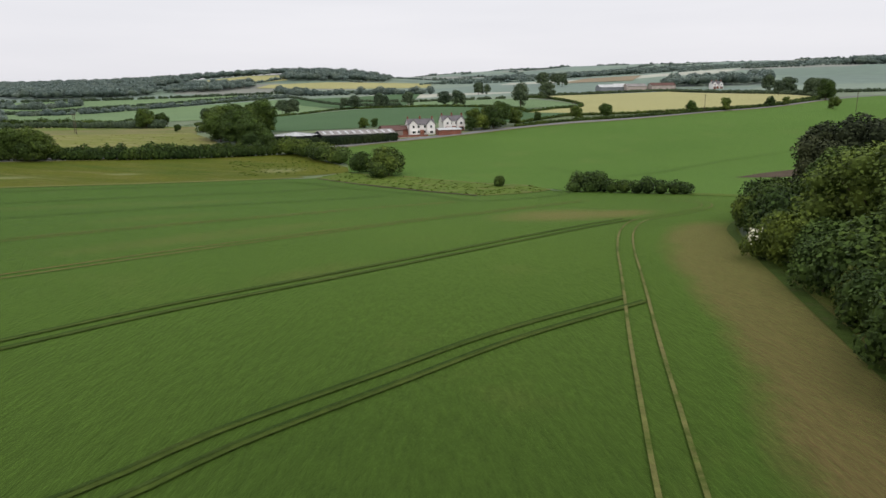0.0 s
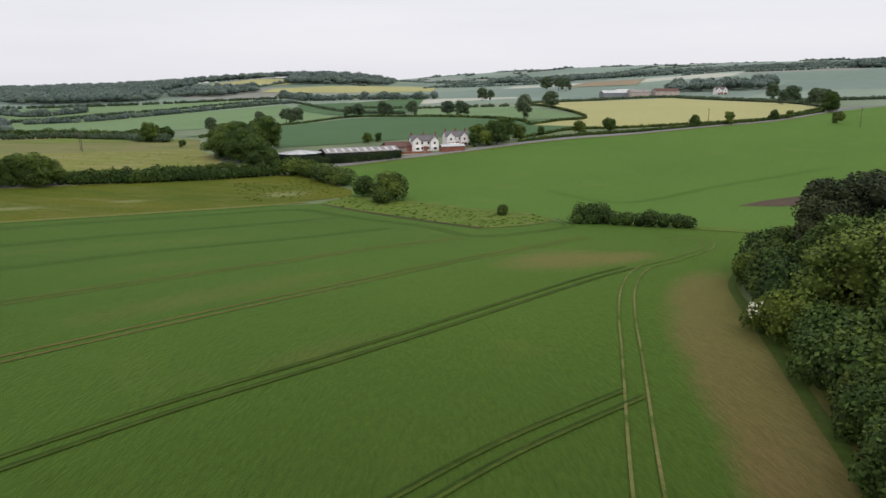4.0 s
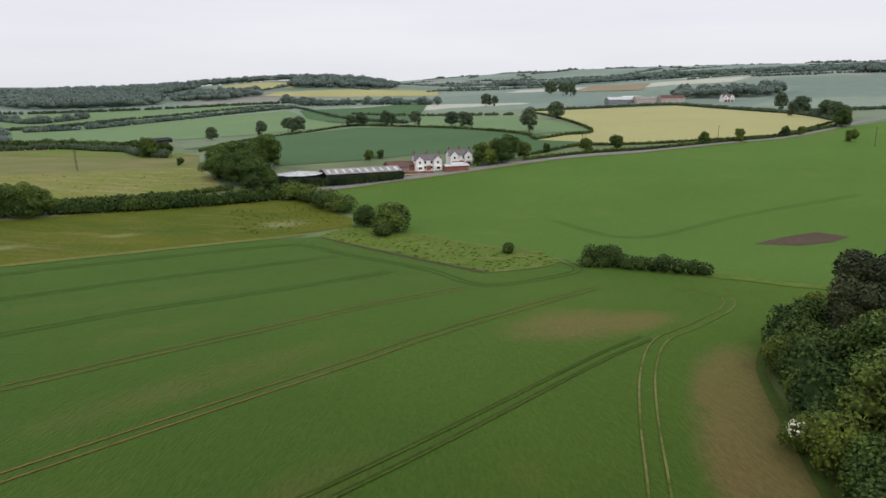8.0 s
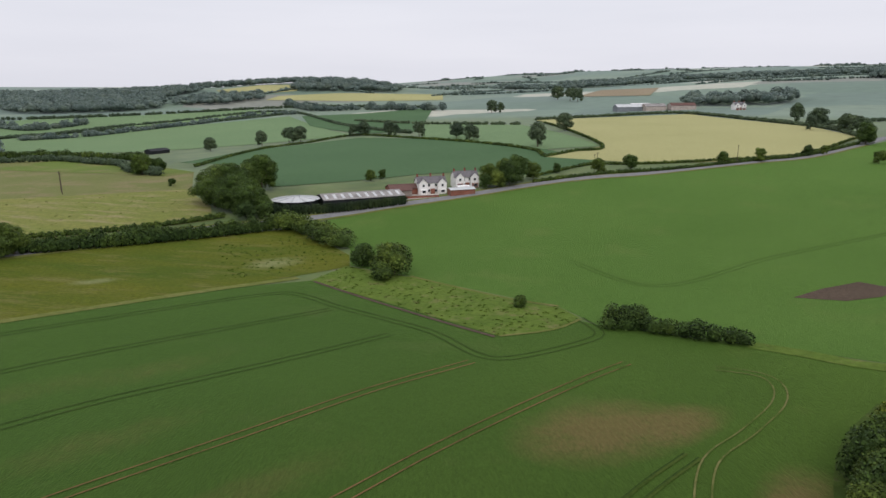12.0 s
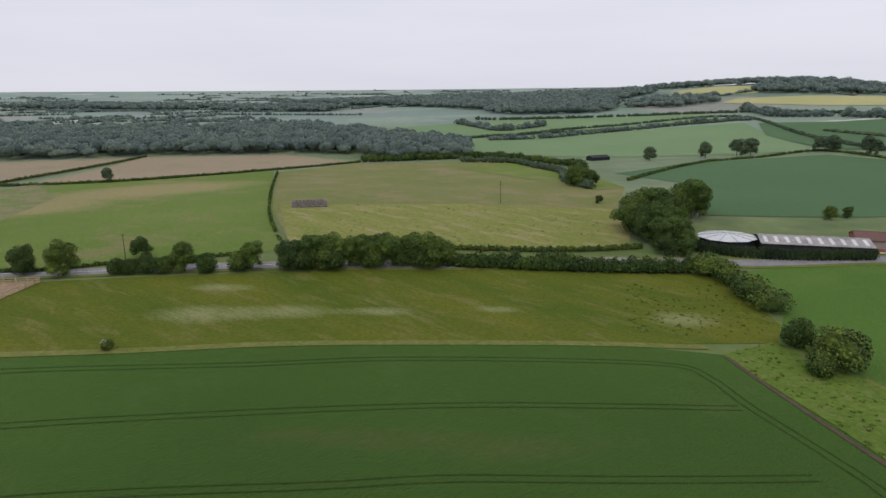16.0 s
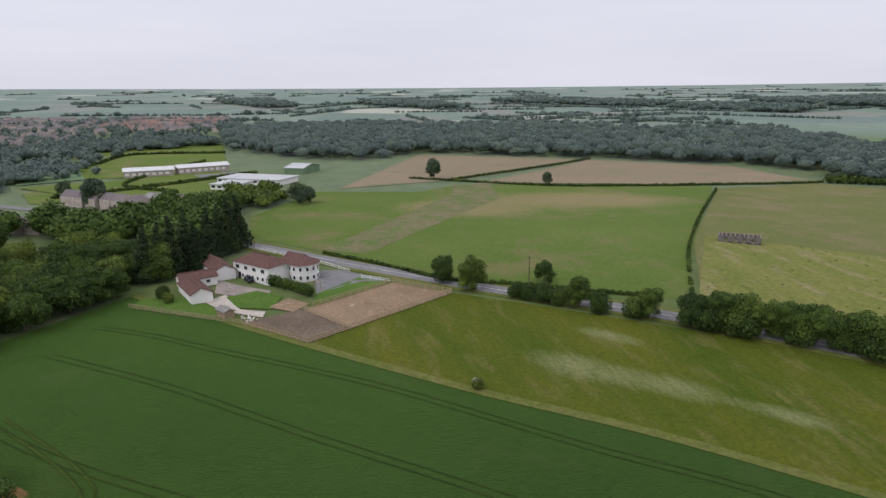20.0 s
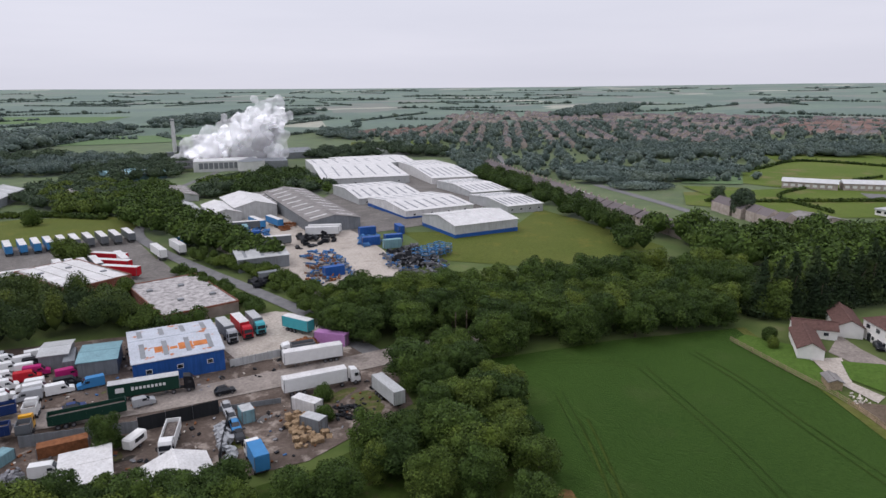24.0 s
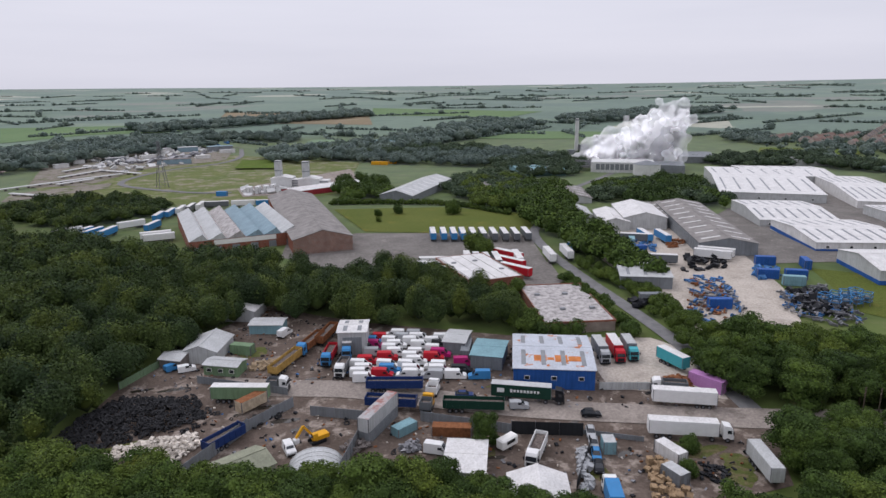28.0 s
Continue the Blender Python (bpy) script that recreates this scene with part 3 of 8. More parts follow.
BARK = plain_material("bark", (0.10, 0.08, 0.06), 0.95, 0.4, 3.0)
BLOSSOM = plain_material("cream_blossom", (0.75, 0.72, 0.55), 0.8, 0.1, 4.0)

t_ball = bmesh.new()
bmesh.ops.create_icosphere(t_ball, subdivisions=1, radius=1.0)
BALL_V = np.array([v.co[:] for v in t_ball.verts])
BALL_F = np.array([[v.index for v in f.verts] for f in t_ball.faces])
t_ball.free()


def fill_mesh(me, verts, quads, tris=(), corners=4):
    """Vertices, the first of them taken in turn by loose faces, then triangles by index."""
    loops = np.concatenate([np.arange(quads * corners), np.array(tris, int).reshape(-1)]).astype(np.int32)
    starts = np.concatenate([np.arange(quads) * corners, quads * corners + 3 * np.arange(len(tris))]).astype(np.int32)
    me.vertices.add(len(verts)), me.loops.add(len(loops)), me.polygons.add(len(starts))
    me.vertices.foreach_set("co", np.ascontiguousarray(verts, dtype=np.float32).ravel())
    me.loops.foreach_set("vertex_index", loops)
    me.polygons.foreach_set("loop_start", starts)
    me.update(calc_edges=True)


def clump_mesh(name, lobes, size, material, rng, cover=1.0, core=0.84, droop=0.0, low=-0.55, ball=True, ragged=0.65):
    """Many small bent leaf clumps over a set of ellipsoids, with a darker inside of the same leaves."""
    lobes = np.array(lobes, float)
    V, F4, F3 = [], [], []
    base = 0
    c, r = lobes[:, :3], lobes[:, 3:6]
    area = 12.6 * ((r[:, 0] * r[:, 1]) ** 1.6 + 2 * (r[:, 0] * r[:, 2]) ** 1.6) ** (1 / 1.6) / 3 ** (1 / 1.6)
    count = np.maximum(6, (cover * area / (size * size)).astype(int))
    which = np.repeat(np.arange(len(lobes)), count)
    d = rng.normal(size=(len(which), 3))
    d /= np.linalg.norm(d, axis=1)[:, None]
    d[:, 2] = np.where(d[:, 2] < low, -d[:, 2], d[:, 2])
    p = c[which] + d * r[which] * rng.uniform(1 - 0.43 * ragged, 1 + 0.34 * ragged, (len(which), 1))
    if len(lobes) < 40:
        inside = np.zeros(len(p), bool)
        for k in range(len(lobes)):
            inside |= (((p - c[k]) / (r[k] * 0.86)) ** 2).sum(1) < 1
        p, d = p[~inside], d[~inside]
    n = d + rng.normal(scale=ragged, size=d.shape) + np.array([0, 0, 0.25 - droop])
    n /= np.linalg.norm(n, axis=1)[:, None]
    u = np.cross(n, rng.normal(size=n.shape))
    u /= np.linalg.norm(u, axis=1)[:, None]
    v = np.cross(n, u)
    s = size * rng.uniform(0.45, 0.95, (len(p), 1))
    q = np.stack([p - u * s, p - v * s * 0.8 - n * s * 0.25, p + u * s, p + v * s * 0.8 - n * s * 0.25], 1)
    V.append(q.reshape(-1, 3))
    base, balls = len(p) * 4, []
    if ball:
        jig = rng.uniform(0.8, 1.0, (len(lobes), len(BALL_V), 1))
        V.append((c[:, None] + BALL_V[None] * jig * r[:, None] * core).reshape(-1, 3))
        balls = (BALL_F[None] + base + (np.arange(len(lobes)) * len(BALL_V))[:, None, None]).reshape(-1, 3)
    me = bpy.data.meshes.new(name)
    fill_mesh(me, np.concatenate(V), len(p), balls)
    me.materials.append(material)
    return me


def tree_mesh_parts(seed, tall, wide, leaf_size, material, kind="broad", cover=1.0):
    rng = np.random.default_rng(seed)
    lobes = []
    if kind == "broad":
        base = tall * 0.06
        for k in range(26):
            a, u = rng.uniform(0, 6.28), rng.uniform(0.0, 1.0)
            z = base + (tall - base) * (0.10 + 0.76 * u)
            reach = wide / 2 * (1 - 0.75 * abs(u - 0.35) ** 1.3) * rng.uniform(0.35, 0.88)
            rr = wide * rng.uniform(0.09, 0.21)
            lobes.append((math.cos(a) * reach, math.sin(a) * reach, min(z, tall - rr * 0.85), rr, rr, rr * rng.uniform(0.75, 0.95)))
        lobes.append((0, 0, tall * 0.55, wide * 0.33, wide * 0.33, tall * 0.33))
    elif kind == "cone":
        for k in range(7):
            u = k / 6
            rr = wide / 2 * (1 - 0.86 * u) * rng.uniform(0.85, 1.1)
            lobes.append((rng.uniform(-0.05, 0.05) * wide, rng.uniform(-0.05, 0.05) * wide, tall * (0.14 + 0.80 * u), rr, rr, tall * 0.13))
    elif kind == "pine":
        for k in range(11):
            a, u = rng.uniform(0, 6.28), rng.uniform(0.0, 1.0)
            reach, rr = wide / 2 * rng.uniform(0.2, 0.75) * (1 - 0.5 * u), wide * rng.uniform(0.14, 0.24)
            lobes.append((math.cos(a) * reach, math.sin(a) * reach, tall * (0.25 + 0.66 * u), rr, rr, rr * 1.25))
        lobes.append((0, 0, tall * 0.55, wide * 0.25, wide * 0.25, tall * 0.34))
    else:
        for k in range(13):
            a = rng.uniform(0, 6.28)
            reach, rr = wide / 2 * rng.uniform(0.1, 0.7), wide * rng.uniform(0.13, 0.28)
            lobes.append((math.cos(a) * reach, math.sin(a) * reach, tall * rng.uniform(0.30, 0.68), rr, rr, tall * 0.3))
        lobes.append((0, 0, tall * 0.45, wide * 0.36, wide * 0.36, tall * 0.46))
    crown = clump_mesh("crown", lobes, leaf_size, material, rng, cover, low=-0.75)
    bm = bmesh.new()
    r0 = max(0.08, tall * 0.026)
    tops = [((0, 0, -0.4), (0, 0, tall * 0.62), r0, r0 * 0.35)]
    for k in range(4):
        a = rng.uniform(0, 6.28)
        tops.append(((0, 0, tall * rng.uniform(0.2, 0.4)), (math.cos(a) * wide * 0.28, math.sin(a) * wide * 0.28, tall * rng.uniform(0.5, 0.7)), r0 * 0.45, r0 * 0.12))
    for a, b, ra, rb in tops:
        way = Vector(b) - Vector(a)
        m = Matrix.Translation((Vector(a) + Vector(b)) / 2) @ way.to_track_quat("Z", "Y").to_matrix().to_4x4()
        bmesh.ops.create_cone(bm, cap_ends=True, segments=7, radius1=ra, radius2=rb, depth=way.length, matrix=m)
    tm = bpy.data.meshes.new("trunk")
    bm.to_mesh(tm)
    bm.free()
    tm.materials.append(BARK)
    return tm, crown


KINDS = {}


def tree_kind(key, *args):
    KINDS[key] = tree_mesh_parts(*args)


tree_kind("oak1", 11, 10, 9.0, 0.22, LEAF, "broad", 1.1)
tree_kind("oak2", 12, 9.5, 8.0, 0.22, LEAF, "broad", 1.1)
tree_kind("oak3", 13, 8.5, 8.5, 0.22, LEAF, "broad", 1.1)
tree_kind("field1", 14, 10, 9.0, 0.32, MIDHAZE_LEAF, "broad", 1.0)
tree_kind("field2", 15, 9.5, 8.0, 0.32, MIDHAZE_LEAF, "broad", 1.0)
tree_kind("near1", 21, 10, 8.5, 0.20, LEAF, "broad", 1.15)
tree_kind("near2", 22, 9.5, 8.0, 0.20, LEAF, "broad", 1.15)
tree_kind("near3", 23, 10, 9.0, 0.20, LEAF, "broad", 1.15)
tree_kind("pine1", 31, 10, 6.0, 0.2, PINELEAF, "pine", 1.2)
tree_kind("pine2", 32, 10, 5.5, 0.2, PINELEAF, "pine", 1.2)
tree_kind("cone1", 41, 12, 5.0, 0.30, DARKLEAF, "cone", 1.3)
tree_kind("bush1", 51, 4, 4.6, 0.19, LEAF, "bush", 1.2)
tree_kind("bush2", 52, 4, 4.6, 0.19, HEDGELEAF, "bush", 1.2)
tree_kind("haw1", 53, 4, 4.6, 0.17, YELLOWLEAF, "bush", 1.2)


def tree(key, x, y, size=1.0, label="", name="tree", group="", wide=1.0):
    trunk, crown = KINDS[key]
    root = new(name)
    new("trunk", trunk).parent = root
    new("crown", crown).parent = root
    root.matrix_basis = pose(x, y, float(height(x, y)), 0, 0, random.uniform(0, 360)) @ Matrix.Diagonal((size * wide, size * wide, size, 1))
    return tagged(root, label, "bush" if name == "bush" else "tree", group)


def in_poly(x, y, poly):
    odd = False
    for (ax, ay), (bx, by) in zip(poly, poly[1:] + poly[:1]):
        if (ay > y) != (by > y) and x < (bx - ax) * (y - ay) / (by - ay) + ax:
            odd = not odd
    return odd


def spots(poly, gap, seed):
    rng = np.random.default_rng(seed)
    out = []
    xs, ys = [p[0] for p in poly], [p[1] for p in poly]
    y = min(ys)
    while y < max(ys):
        x = min(xs)
        while x < max(xs):
            px, py = x + rng.uniform(-0.42, 0.42) * gap, y + rng.uniform(-0.42, 0.42) * gap
            if in_poly(px, py, poly):
                out.append((px, py))
            x += gap
        y += gap
    return out


def grove(poly, gap, keys, sizes, label, group, seed):
    rng = np.random.default_rng(seed + 500)
    for x, y in spots(poly, gap, seed):
        tree(keys[int(rng.integers(len(keys)))], x, y, rng.uniform(*sizes), label, group=group, wide=rng.uniform(1.0, 1.3))


def woodland(name, poly, gap, tall, size, seed, label, material=None, cover=0.55, full=0.62):
    """A mass of trees too many to count."""
    rng = np.random.default_rng(seed)
    lobes = []
    for x, y in spots(poly, gap, seed):
        h, w = tall * rng.uniform(0.6, 1.3), gap * full * rng.uniform(0.7, 1.15)
        z = float(height(x, y))
        lobes.append((x, y, z + h * 0.55, w, w, h * 0.45))
        for k in range(2):
            a = rng.uniform(0, 6.28)
            lobes.append((x + math.cos(a) * w * 0.6, y + math.sin(a) * w * 0.6, z + h * rng.uniform(0.4, 0.65), w * 0.6, w * 0.6, h * 0.3))
    return tagged(new(name, clump_mesh(name, lobes, size, material or HAZED_LEAF, rng, cover, 0.93, low=-0.1, ragged=0.6 if material else 0.28)), label, "woodland", kind="stuff")


def hedge(line, tall, wide, size=0.4, label="clipped green field hedge", seed=1, material=None, name="hedge", gaps=0.0, uneven=0.25, cover=0.9):
    rng = np.random.default_rng(seed)
    p = smooth_line(line, wide * 0.55)
    lobes = []
    for x, y in p:
        if rng.random() < gaps:
            continue
        h, w = tall * rng.uniform(1 - uneven, 1 + uneven), wide / 2 * rng.uniform(0.8, 1.2)
        lobes.append((x + rng.uniform(-0.1, 0.1) * wide, y + rng.uniform(-0.1, 0.1) * wide, float(height(x, y)) + h * 0.42, w, w, h * 0.58))
    return tagged(new(name, clump_mesh(name, lobes, size, material or (MIDHAZE_LEAF if "distant" in label else HEDGELEAF), rng, cover, 0.9, low=-0.3, ragged=0.4 if "distant" in label else 0.65)), label, "hedge")


# the wood beside the first field
woodland("wood_inside", [(42, 6), (44, 30), (48, 48), (53, 66), (58, 82), (74, 90), (84, 60), (72, 6)], 6.5, 11.5, 0.4, 57, "dense green inside of the wood", WOODLEAF, 0.7)
grove([(29, 10), (32, 30), (36.5, 45), (41.5, 64), (45, 76), (56, 78), (50, 60), (45, 45), (41, 10)], 5.8, ("near1", "near2", "near3"), (1.05, 1.4), "tall green broadleaf tree in the wood edge", "trees of the wood", 3)
grove([(46, 84), (50, 93), (58, 103), (72, 110), (80, 96), (62, 80)], 5.6, ("pine1", "pine2"), (1.2, 1.5), "dark grey-green pine in the wood", "pines of the wood", 4)
rng_e = np.random.default_rng(8)
for x, y in smooth_line([(22.8, 17), (24.7, 30), (27.9, 42), (30.7, 52), (34.7, 66), (38.4, 79), (42.2, 90), (48, 99), (59, 110)], 1.9):
    tree(("bush2", "bush1", "bush2", "haw1", "bush1")[int(rng_e.integers(5))], x + rng_e.uniform(0.0, 4.2), y, rng_e.uniform(0.95, 1.7), "leafy hawthorn bush along the wood edge", "bush", "bushes of the wood edge")
el = tree("haw1", 33.4, 66.0, 1.0, "elder bush with cream flower heads at the wood edge", "bush")
blossom = clump_mesh("blossom", [(-0.9, -1.2, 2.6, 0.9, 0.8, 0.9), (-1.3, -0.6, 1.8, 0.6, 0.6, 0.7)], 0.2, BLOSSOM, rng_e, 0.35, ball=False)
new("blossom", blossom).parent = el
tree("haw1", 28.4, 37, 0.9, "elder bush with a few cream flowers", "bush")


# ---- hedges, single trees and woods of the fields ----
hedge([(-163, 251), (-150, 240), (-126, 203), (-104, 222), (-80, 241), (-56, 257)][2:], 4.4, 4.0, 0.42, "dark bushy hedge along the lane", 11)
hedge([(-120, 206), (-109, 216), (-94, 228), (-79, 240), (-67, 249)], 3.4, 3.2, 0.42, "dark bushy roadside hedge", 12)
hedge([(-58, 254), (-51, 248), (-43, 239), (-36, 233)], 5.6, 8.0, 0.45, "tall spreading thicket beside the meadow", 13)
hedge([(-131, 221), (-112, 238), (-94, 257), (-85, 268)], 1.8, 1.6, 0.35, "low hedge on the far side of the road", 14)
hedge([(-166, 181), (-190, 196), (-220, 217), (-280, 265), (-351, 324)], 1.3, 1.2, 0.35, "straggling hedge between two pastures", 15, gaps=0.5, uneven=0.6)
hedge([(-233, 86), (-215, 102), (-194, 119), (-186, 136), (-175, 157), (-168, 172)], 1.1, 1.3, 0.35, "low clipped roadside hedge", 16)
hedge([(32, 158), (38, 156), (45, 151), (54, 146.5)], 3.0, 4.2, 0.30, "dark green thicket standing between the crop fields", 17)
hedge([(33, 159), (37, 157.5)], 4.2, 4.0, 0.30, "taller end of the thicket between the crop fields", 18)
hedge([(-405, 177), (-450, 240), (-507, 320)], 1.5, 1.6, 0.5, "low dark hedge between hay meadows", 19, cover=0.7)
hedge([(-417, 153), (-385, 200), (-369, 240), (-368, 300), (-370, 335), (-372, 420)], 1.5, 1.6, 0.5, "low dark hedge between fields", 20, cover=0.7)
hedge([(-371, 425), (-340, 500), (-310, 530), (-231, 503), (-200, 450), (-174, 413)], 5, 7, 0.8, "tall overgrown hedge with trees", 21)
hedge([(36, 330), (69, 343), (99, 346), (146, 360), (180, 371), (228, 409)], 1.6, 1.6, 0.4, "low hedge beside the country road", 22)
hedge([(51, 402), (70, 418), (90, 434), (88, 550), (86, 674)], 1.6, 1.6, 0.5, "low hedge bounding the yellow field", 23)
hedge([(39, 345), (70, 370), (90, 366), (134, 366), (183, 377), (251, 447)], 1.4, 1.4, 0.45, "low hedge bounding the yellow field", 24)
hedge([(86, 735), (160, 760), (255, 768), (271, 547), (251, 445)], 3, 4, 0.8, "distant dark field hedge", 25)
hedge([(-154, 420), (-158, 500), (-150, 560), (-124, 590), (-88, 640), (-24, 540), (42, 442), (51, 404)], 1.7, 2.0, 0.6, "dark low hedge round the blue-green field", 26, gaps=0.08)
hedge([(-423, 677), (-400, 807), (-358, 888), (-293, 1026), (-231, 1014), (-130, 800), (-38, 618)], 3, 4, 1.0, "distant dark hedge between fields", 27, gaps=0.1)
hedge([(-320, 485), (-285, 503), (-250, 480), (-215, 452), (-180, 395), (-155, 372)], 4, 5, 0.7, "distant tall hedge with bushes", 28)
hedge([(-461, 525), (-424, 717), (-330, 850), (-243, 985)], 3, 4, 1.0, "distant dark hedge between green fields", 29, gaps=0.15)
hedge([(-600, 644), (-480, 534), (-380, 470)], 3, 4, 1.0, "distant dark hedge between fields", 30, gaps=0.1)
hedge([(-600, 900), (-552, 894), (-318, 1093), (-200, 1130), (-31, 1068)], 4, 5, 1.2, "distant dark hedge between fields", 31, gaps=0.1)
hedge([(62, 655), (0, 720), (-34, 751), (-120, 850)], 3, 4, 1.0, "distant dark hedge between fields", 32, gaps=0.2)
hedge([(271, 547), (340, 600), (455, 640), (600, 700)], 3, 4, 1.0, "distant dark hedge beyond the yellow field", 33, gaps=0.15)

for x, y, s in ((-16.5, 204, 2.25), (-19.5, 198.5, 1.2)):
    tree("bush2", x, y, s, "rounded green willow bush on the grass strip", "bush", "bushes on the strip", 1.15)
tree("bush2", -26.5, 212.5, 1.65, "rounded dark green bush on the grass strip", "bush", "bushes on the strip")
tree("bush1", 15, 174, 0.75, "small dark bush on the strip", "bush")
may = tree("haw1", -128, 107.5, 0.6, "small flowering hawthorn on the meadow edge", "bush")
may_flower = clump_mesh("blossom", [(0.2, -0.6, 2.6, 1.5, 1.3, 1.2), (-0.8, 0.5, 2.2, 1.1, 1.0, 1.0)], 0.22, BLOSSOM, rng_e, 0.4, ball=False)
new("blossom", may_flower).parent = may
for x, y, s, k in ((-193, 117, 0.85, "oak1"), (-184, 123, 1.05, "oak2"), (-187, 146, 0.75, "oak3"), (-166, 147, 0.9, "oak1"), (-155, 161, 0.9, "oak2")):
    tree(k, x, y, s, "round-crowned green tree beside the road", group="trees along the road", wide=0.95)
for x, y, s in ((-176, 133, 1.1), (-171, 139, 1.3), (-161, 151, 1.4), (-157, 157, 1.3), (-173, 136, 1.1), (-168, 143, 1.2)):
    tree("bush2", x, y, s, "dark bush in the roadside hedge", "bush", "roadside bushes")
for k, (x, y) in enumerate(smooth_line([(-149, 169), (-140, 183), (-129, 197), (-122, 204)], 4.2)):
    tree(("oak1", "oak2", "oak3")[k % 3], x, y + (k % 2), 0.9 + 0.16 * (k % 3), "dense green tree in the roadside belt", group="roadside tree belt", wide=1.1)
for x, y in ((-141, 178), (-134, 188), (-126, 199), (-146, 172)):
    tree("bush2", x, y, 1.7, "dark bush in the roadside belt", "bush", "roadside bushes")
for k, (x, y, s) in enumerate(((-86, 280, 0.95), (-79, 272, 0.8), (-94, 284, 0.9), (-98, 292, 0.95), (-92, 300, 1.05), (-84, 292, 0.85), (-90, 312, 0.9), (-86, 322, 1.1), (-78, 284, 0.7), (-96, 305, 0.9),
                                (-88, 335, 0.85), (-76, 266, 0.5), (-72, 274, 0.5), (-70, 268, 0.42))):
    tree(("oak1", "oak2", "oak3")[k % 3], x, y, s * 1.6, "full green tree in the clump beside the barns", group="clump beside the barns", wide=1.1)
for k, (x, y, s) in enumerate(((16, 327, 0.7), (20, 330, 0.6), (25, 326, 0.75), (29, 333, 0.85), (24, 338, 0.8), (37, 338, 0.55), (14, 321, 0.45), (19, 322, 0.6))):
    tree(("oak2", "oak3", "oak1")[k % 3], x, y, s * 1.6, "green garden tree beside the farmhouse", group="garden trees")
for x, y, s, k in ((50, 352, 0.35, "oak1"), (69, 346, 0.55, "oak2"), (86, 353, 0.6, "oak3"), (132, 357, 0.45, "oak1"), (151, 359, 0.5, "oak2"), (52, 446, 1.15, "oak3"), (85, 546, 1.0, "oak1"), (-411, 167, 0.95, "oak2"),
                   (-374, 226, 0.6, "oak3"), (-198, 568, 0.8, "oak1"), (-162, 590, 0.95, "oak2"), (-143, 606, 1.0, "oak3"), (-134, 611, 1.0, "oak1"), (-166, 378, 0.8, "oak1"), (-170, 384, 0.7, "oak2"), (-160, 384, 0.7, "oak3"),
                   (-82, 637, 0.9, "oak1"), (-92, 640, 0.8, "oak2"), (-56, 600, 1.0, "oak2"), (-50, 596, 0.8, "oak3"), (-28, 565, 0.9, "oak3"), (2, 530, 0.8, "oak1"), (11, 505, 0.85, "oak2"), (14, 508, 0.7, "oak1"),
                   (180, 371, 0.4, "oak1"), (190, 374, 0.35, "oak2"), (197, 340, 0.5, "oak3"), (231, 408, 0.9, "oak1"), (250, 440, 0.8, "oak2"), (236, 415, 0.7, "oak3"), (262, 470, 0.9, "oak2"), (265, 488, 0.9, "oak1"),
                   (252, 508, 0.8, "oak3"), (285, 560, 1.0, "oak1"), (289, 603, 1.2, "oak2"), (49, 906, 1.2, "oak1"), (60, 900, 1.0, "oak2"), (172, 1157, 1.6, "oak1"), (190, 1073, 1.5, "oak2"), (183, 1100, 1.5, "oak3"),
                   (-130, 330, 0.3, "oak3"), (-40, 345, 0.4, "oak1"), (-35, 350, 0.35, "oak2"), (-357, -12, 1.0, "oak1"), (-392, -34, 0.7, "oak3"), (-340, 88, 0.6, "oak2"), (-345, 82, 0.7, "oak1"), (-335, 84, 0.5, "oak3")):
    tree(k if y < 420 and x > -300 else ("field1" if k == "oak1" else "field2"), x, y, s * 1.5, "lone spreading tree in a field hedge", group="hedgerow trees")

# dark conifers and broadleaf trees round the white house
for x, y, s in ((-230.0, 43.1, 1.15), (-222.5, 46.7, 1.0), (-232.6, 50.0, 1.15), (-239.6, 52.3, 1.1), (-243.7, 55.1, 1.25), (-249.8, 58.0, 1.2), (-215.8, 37.7, 1.1), (-220.1, 40.2, 1.15), (-212.0, 34.5, 1.1)):
    tree("cone1", x, y, s * 1.2, "tall dark conifer behind the white house", group="conifers by the house", wide=1.2)
for x, y, s in ((-196, 41, 0.9), (-192, 43, 0.7)):
    tree("bush1", x, y, s, "rounded garden bush beside the low wing", "bush", "garden bushes")

# the belt between the last field and the works
grove([(-144, -8), (-172, 11), (-199, 29), (-222, 42), (-235, 40), (-241, 18), (-226, 2), (-207, -11), (-188, -26), (-158, -24)], 6.8, ("oak1", "oak2", "oak3", "oak1"), (0.9, 1.25),
      "green broadleaf tree in the belt beside the field", "trees of the field belt", 61)
grove([(-108, 31), (-127, 13), (-142, -9), (-137, -22), (-124, -17), (-117.2, -7.6), (-117.3, -2.0), (-86, 2), (-74, 3), (-95, 20)], 6.2, ("oak1", "oak2", "oak3"), (0.75, 1.1), "bright green tree between the yard and the field",
      "trees beside the yard", 62)
for x, y, key, s in ((-110.8, 27.5, "oak2", 0.85), (-101.1, 33.0, "oak1", 0.85)):
    tree(key, x, y, s, "bright green tree between the yard and the field", group="trees beside the yard", wide=1.1)
grove([(-77.1, -9.1), (-61.8, -18.1), (-48.2, -22.7), (-29.8, -27.4), (-11.5, -34.9), (5.2, -40.2), (22.0, -46.0), (26, -22), (0, -14), (-40, -2), (-68, 4)], 5.0, ("oak1", "oak2", "oak3"), (0.85, 1.15), "bright green tree along the yard fence",
      "trees beside the yard", 63)
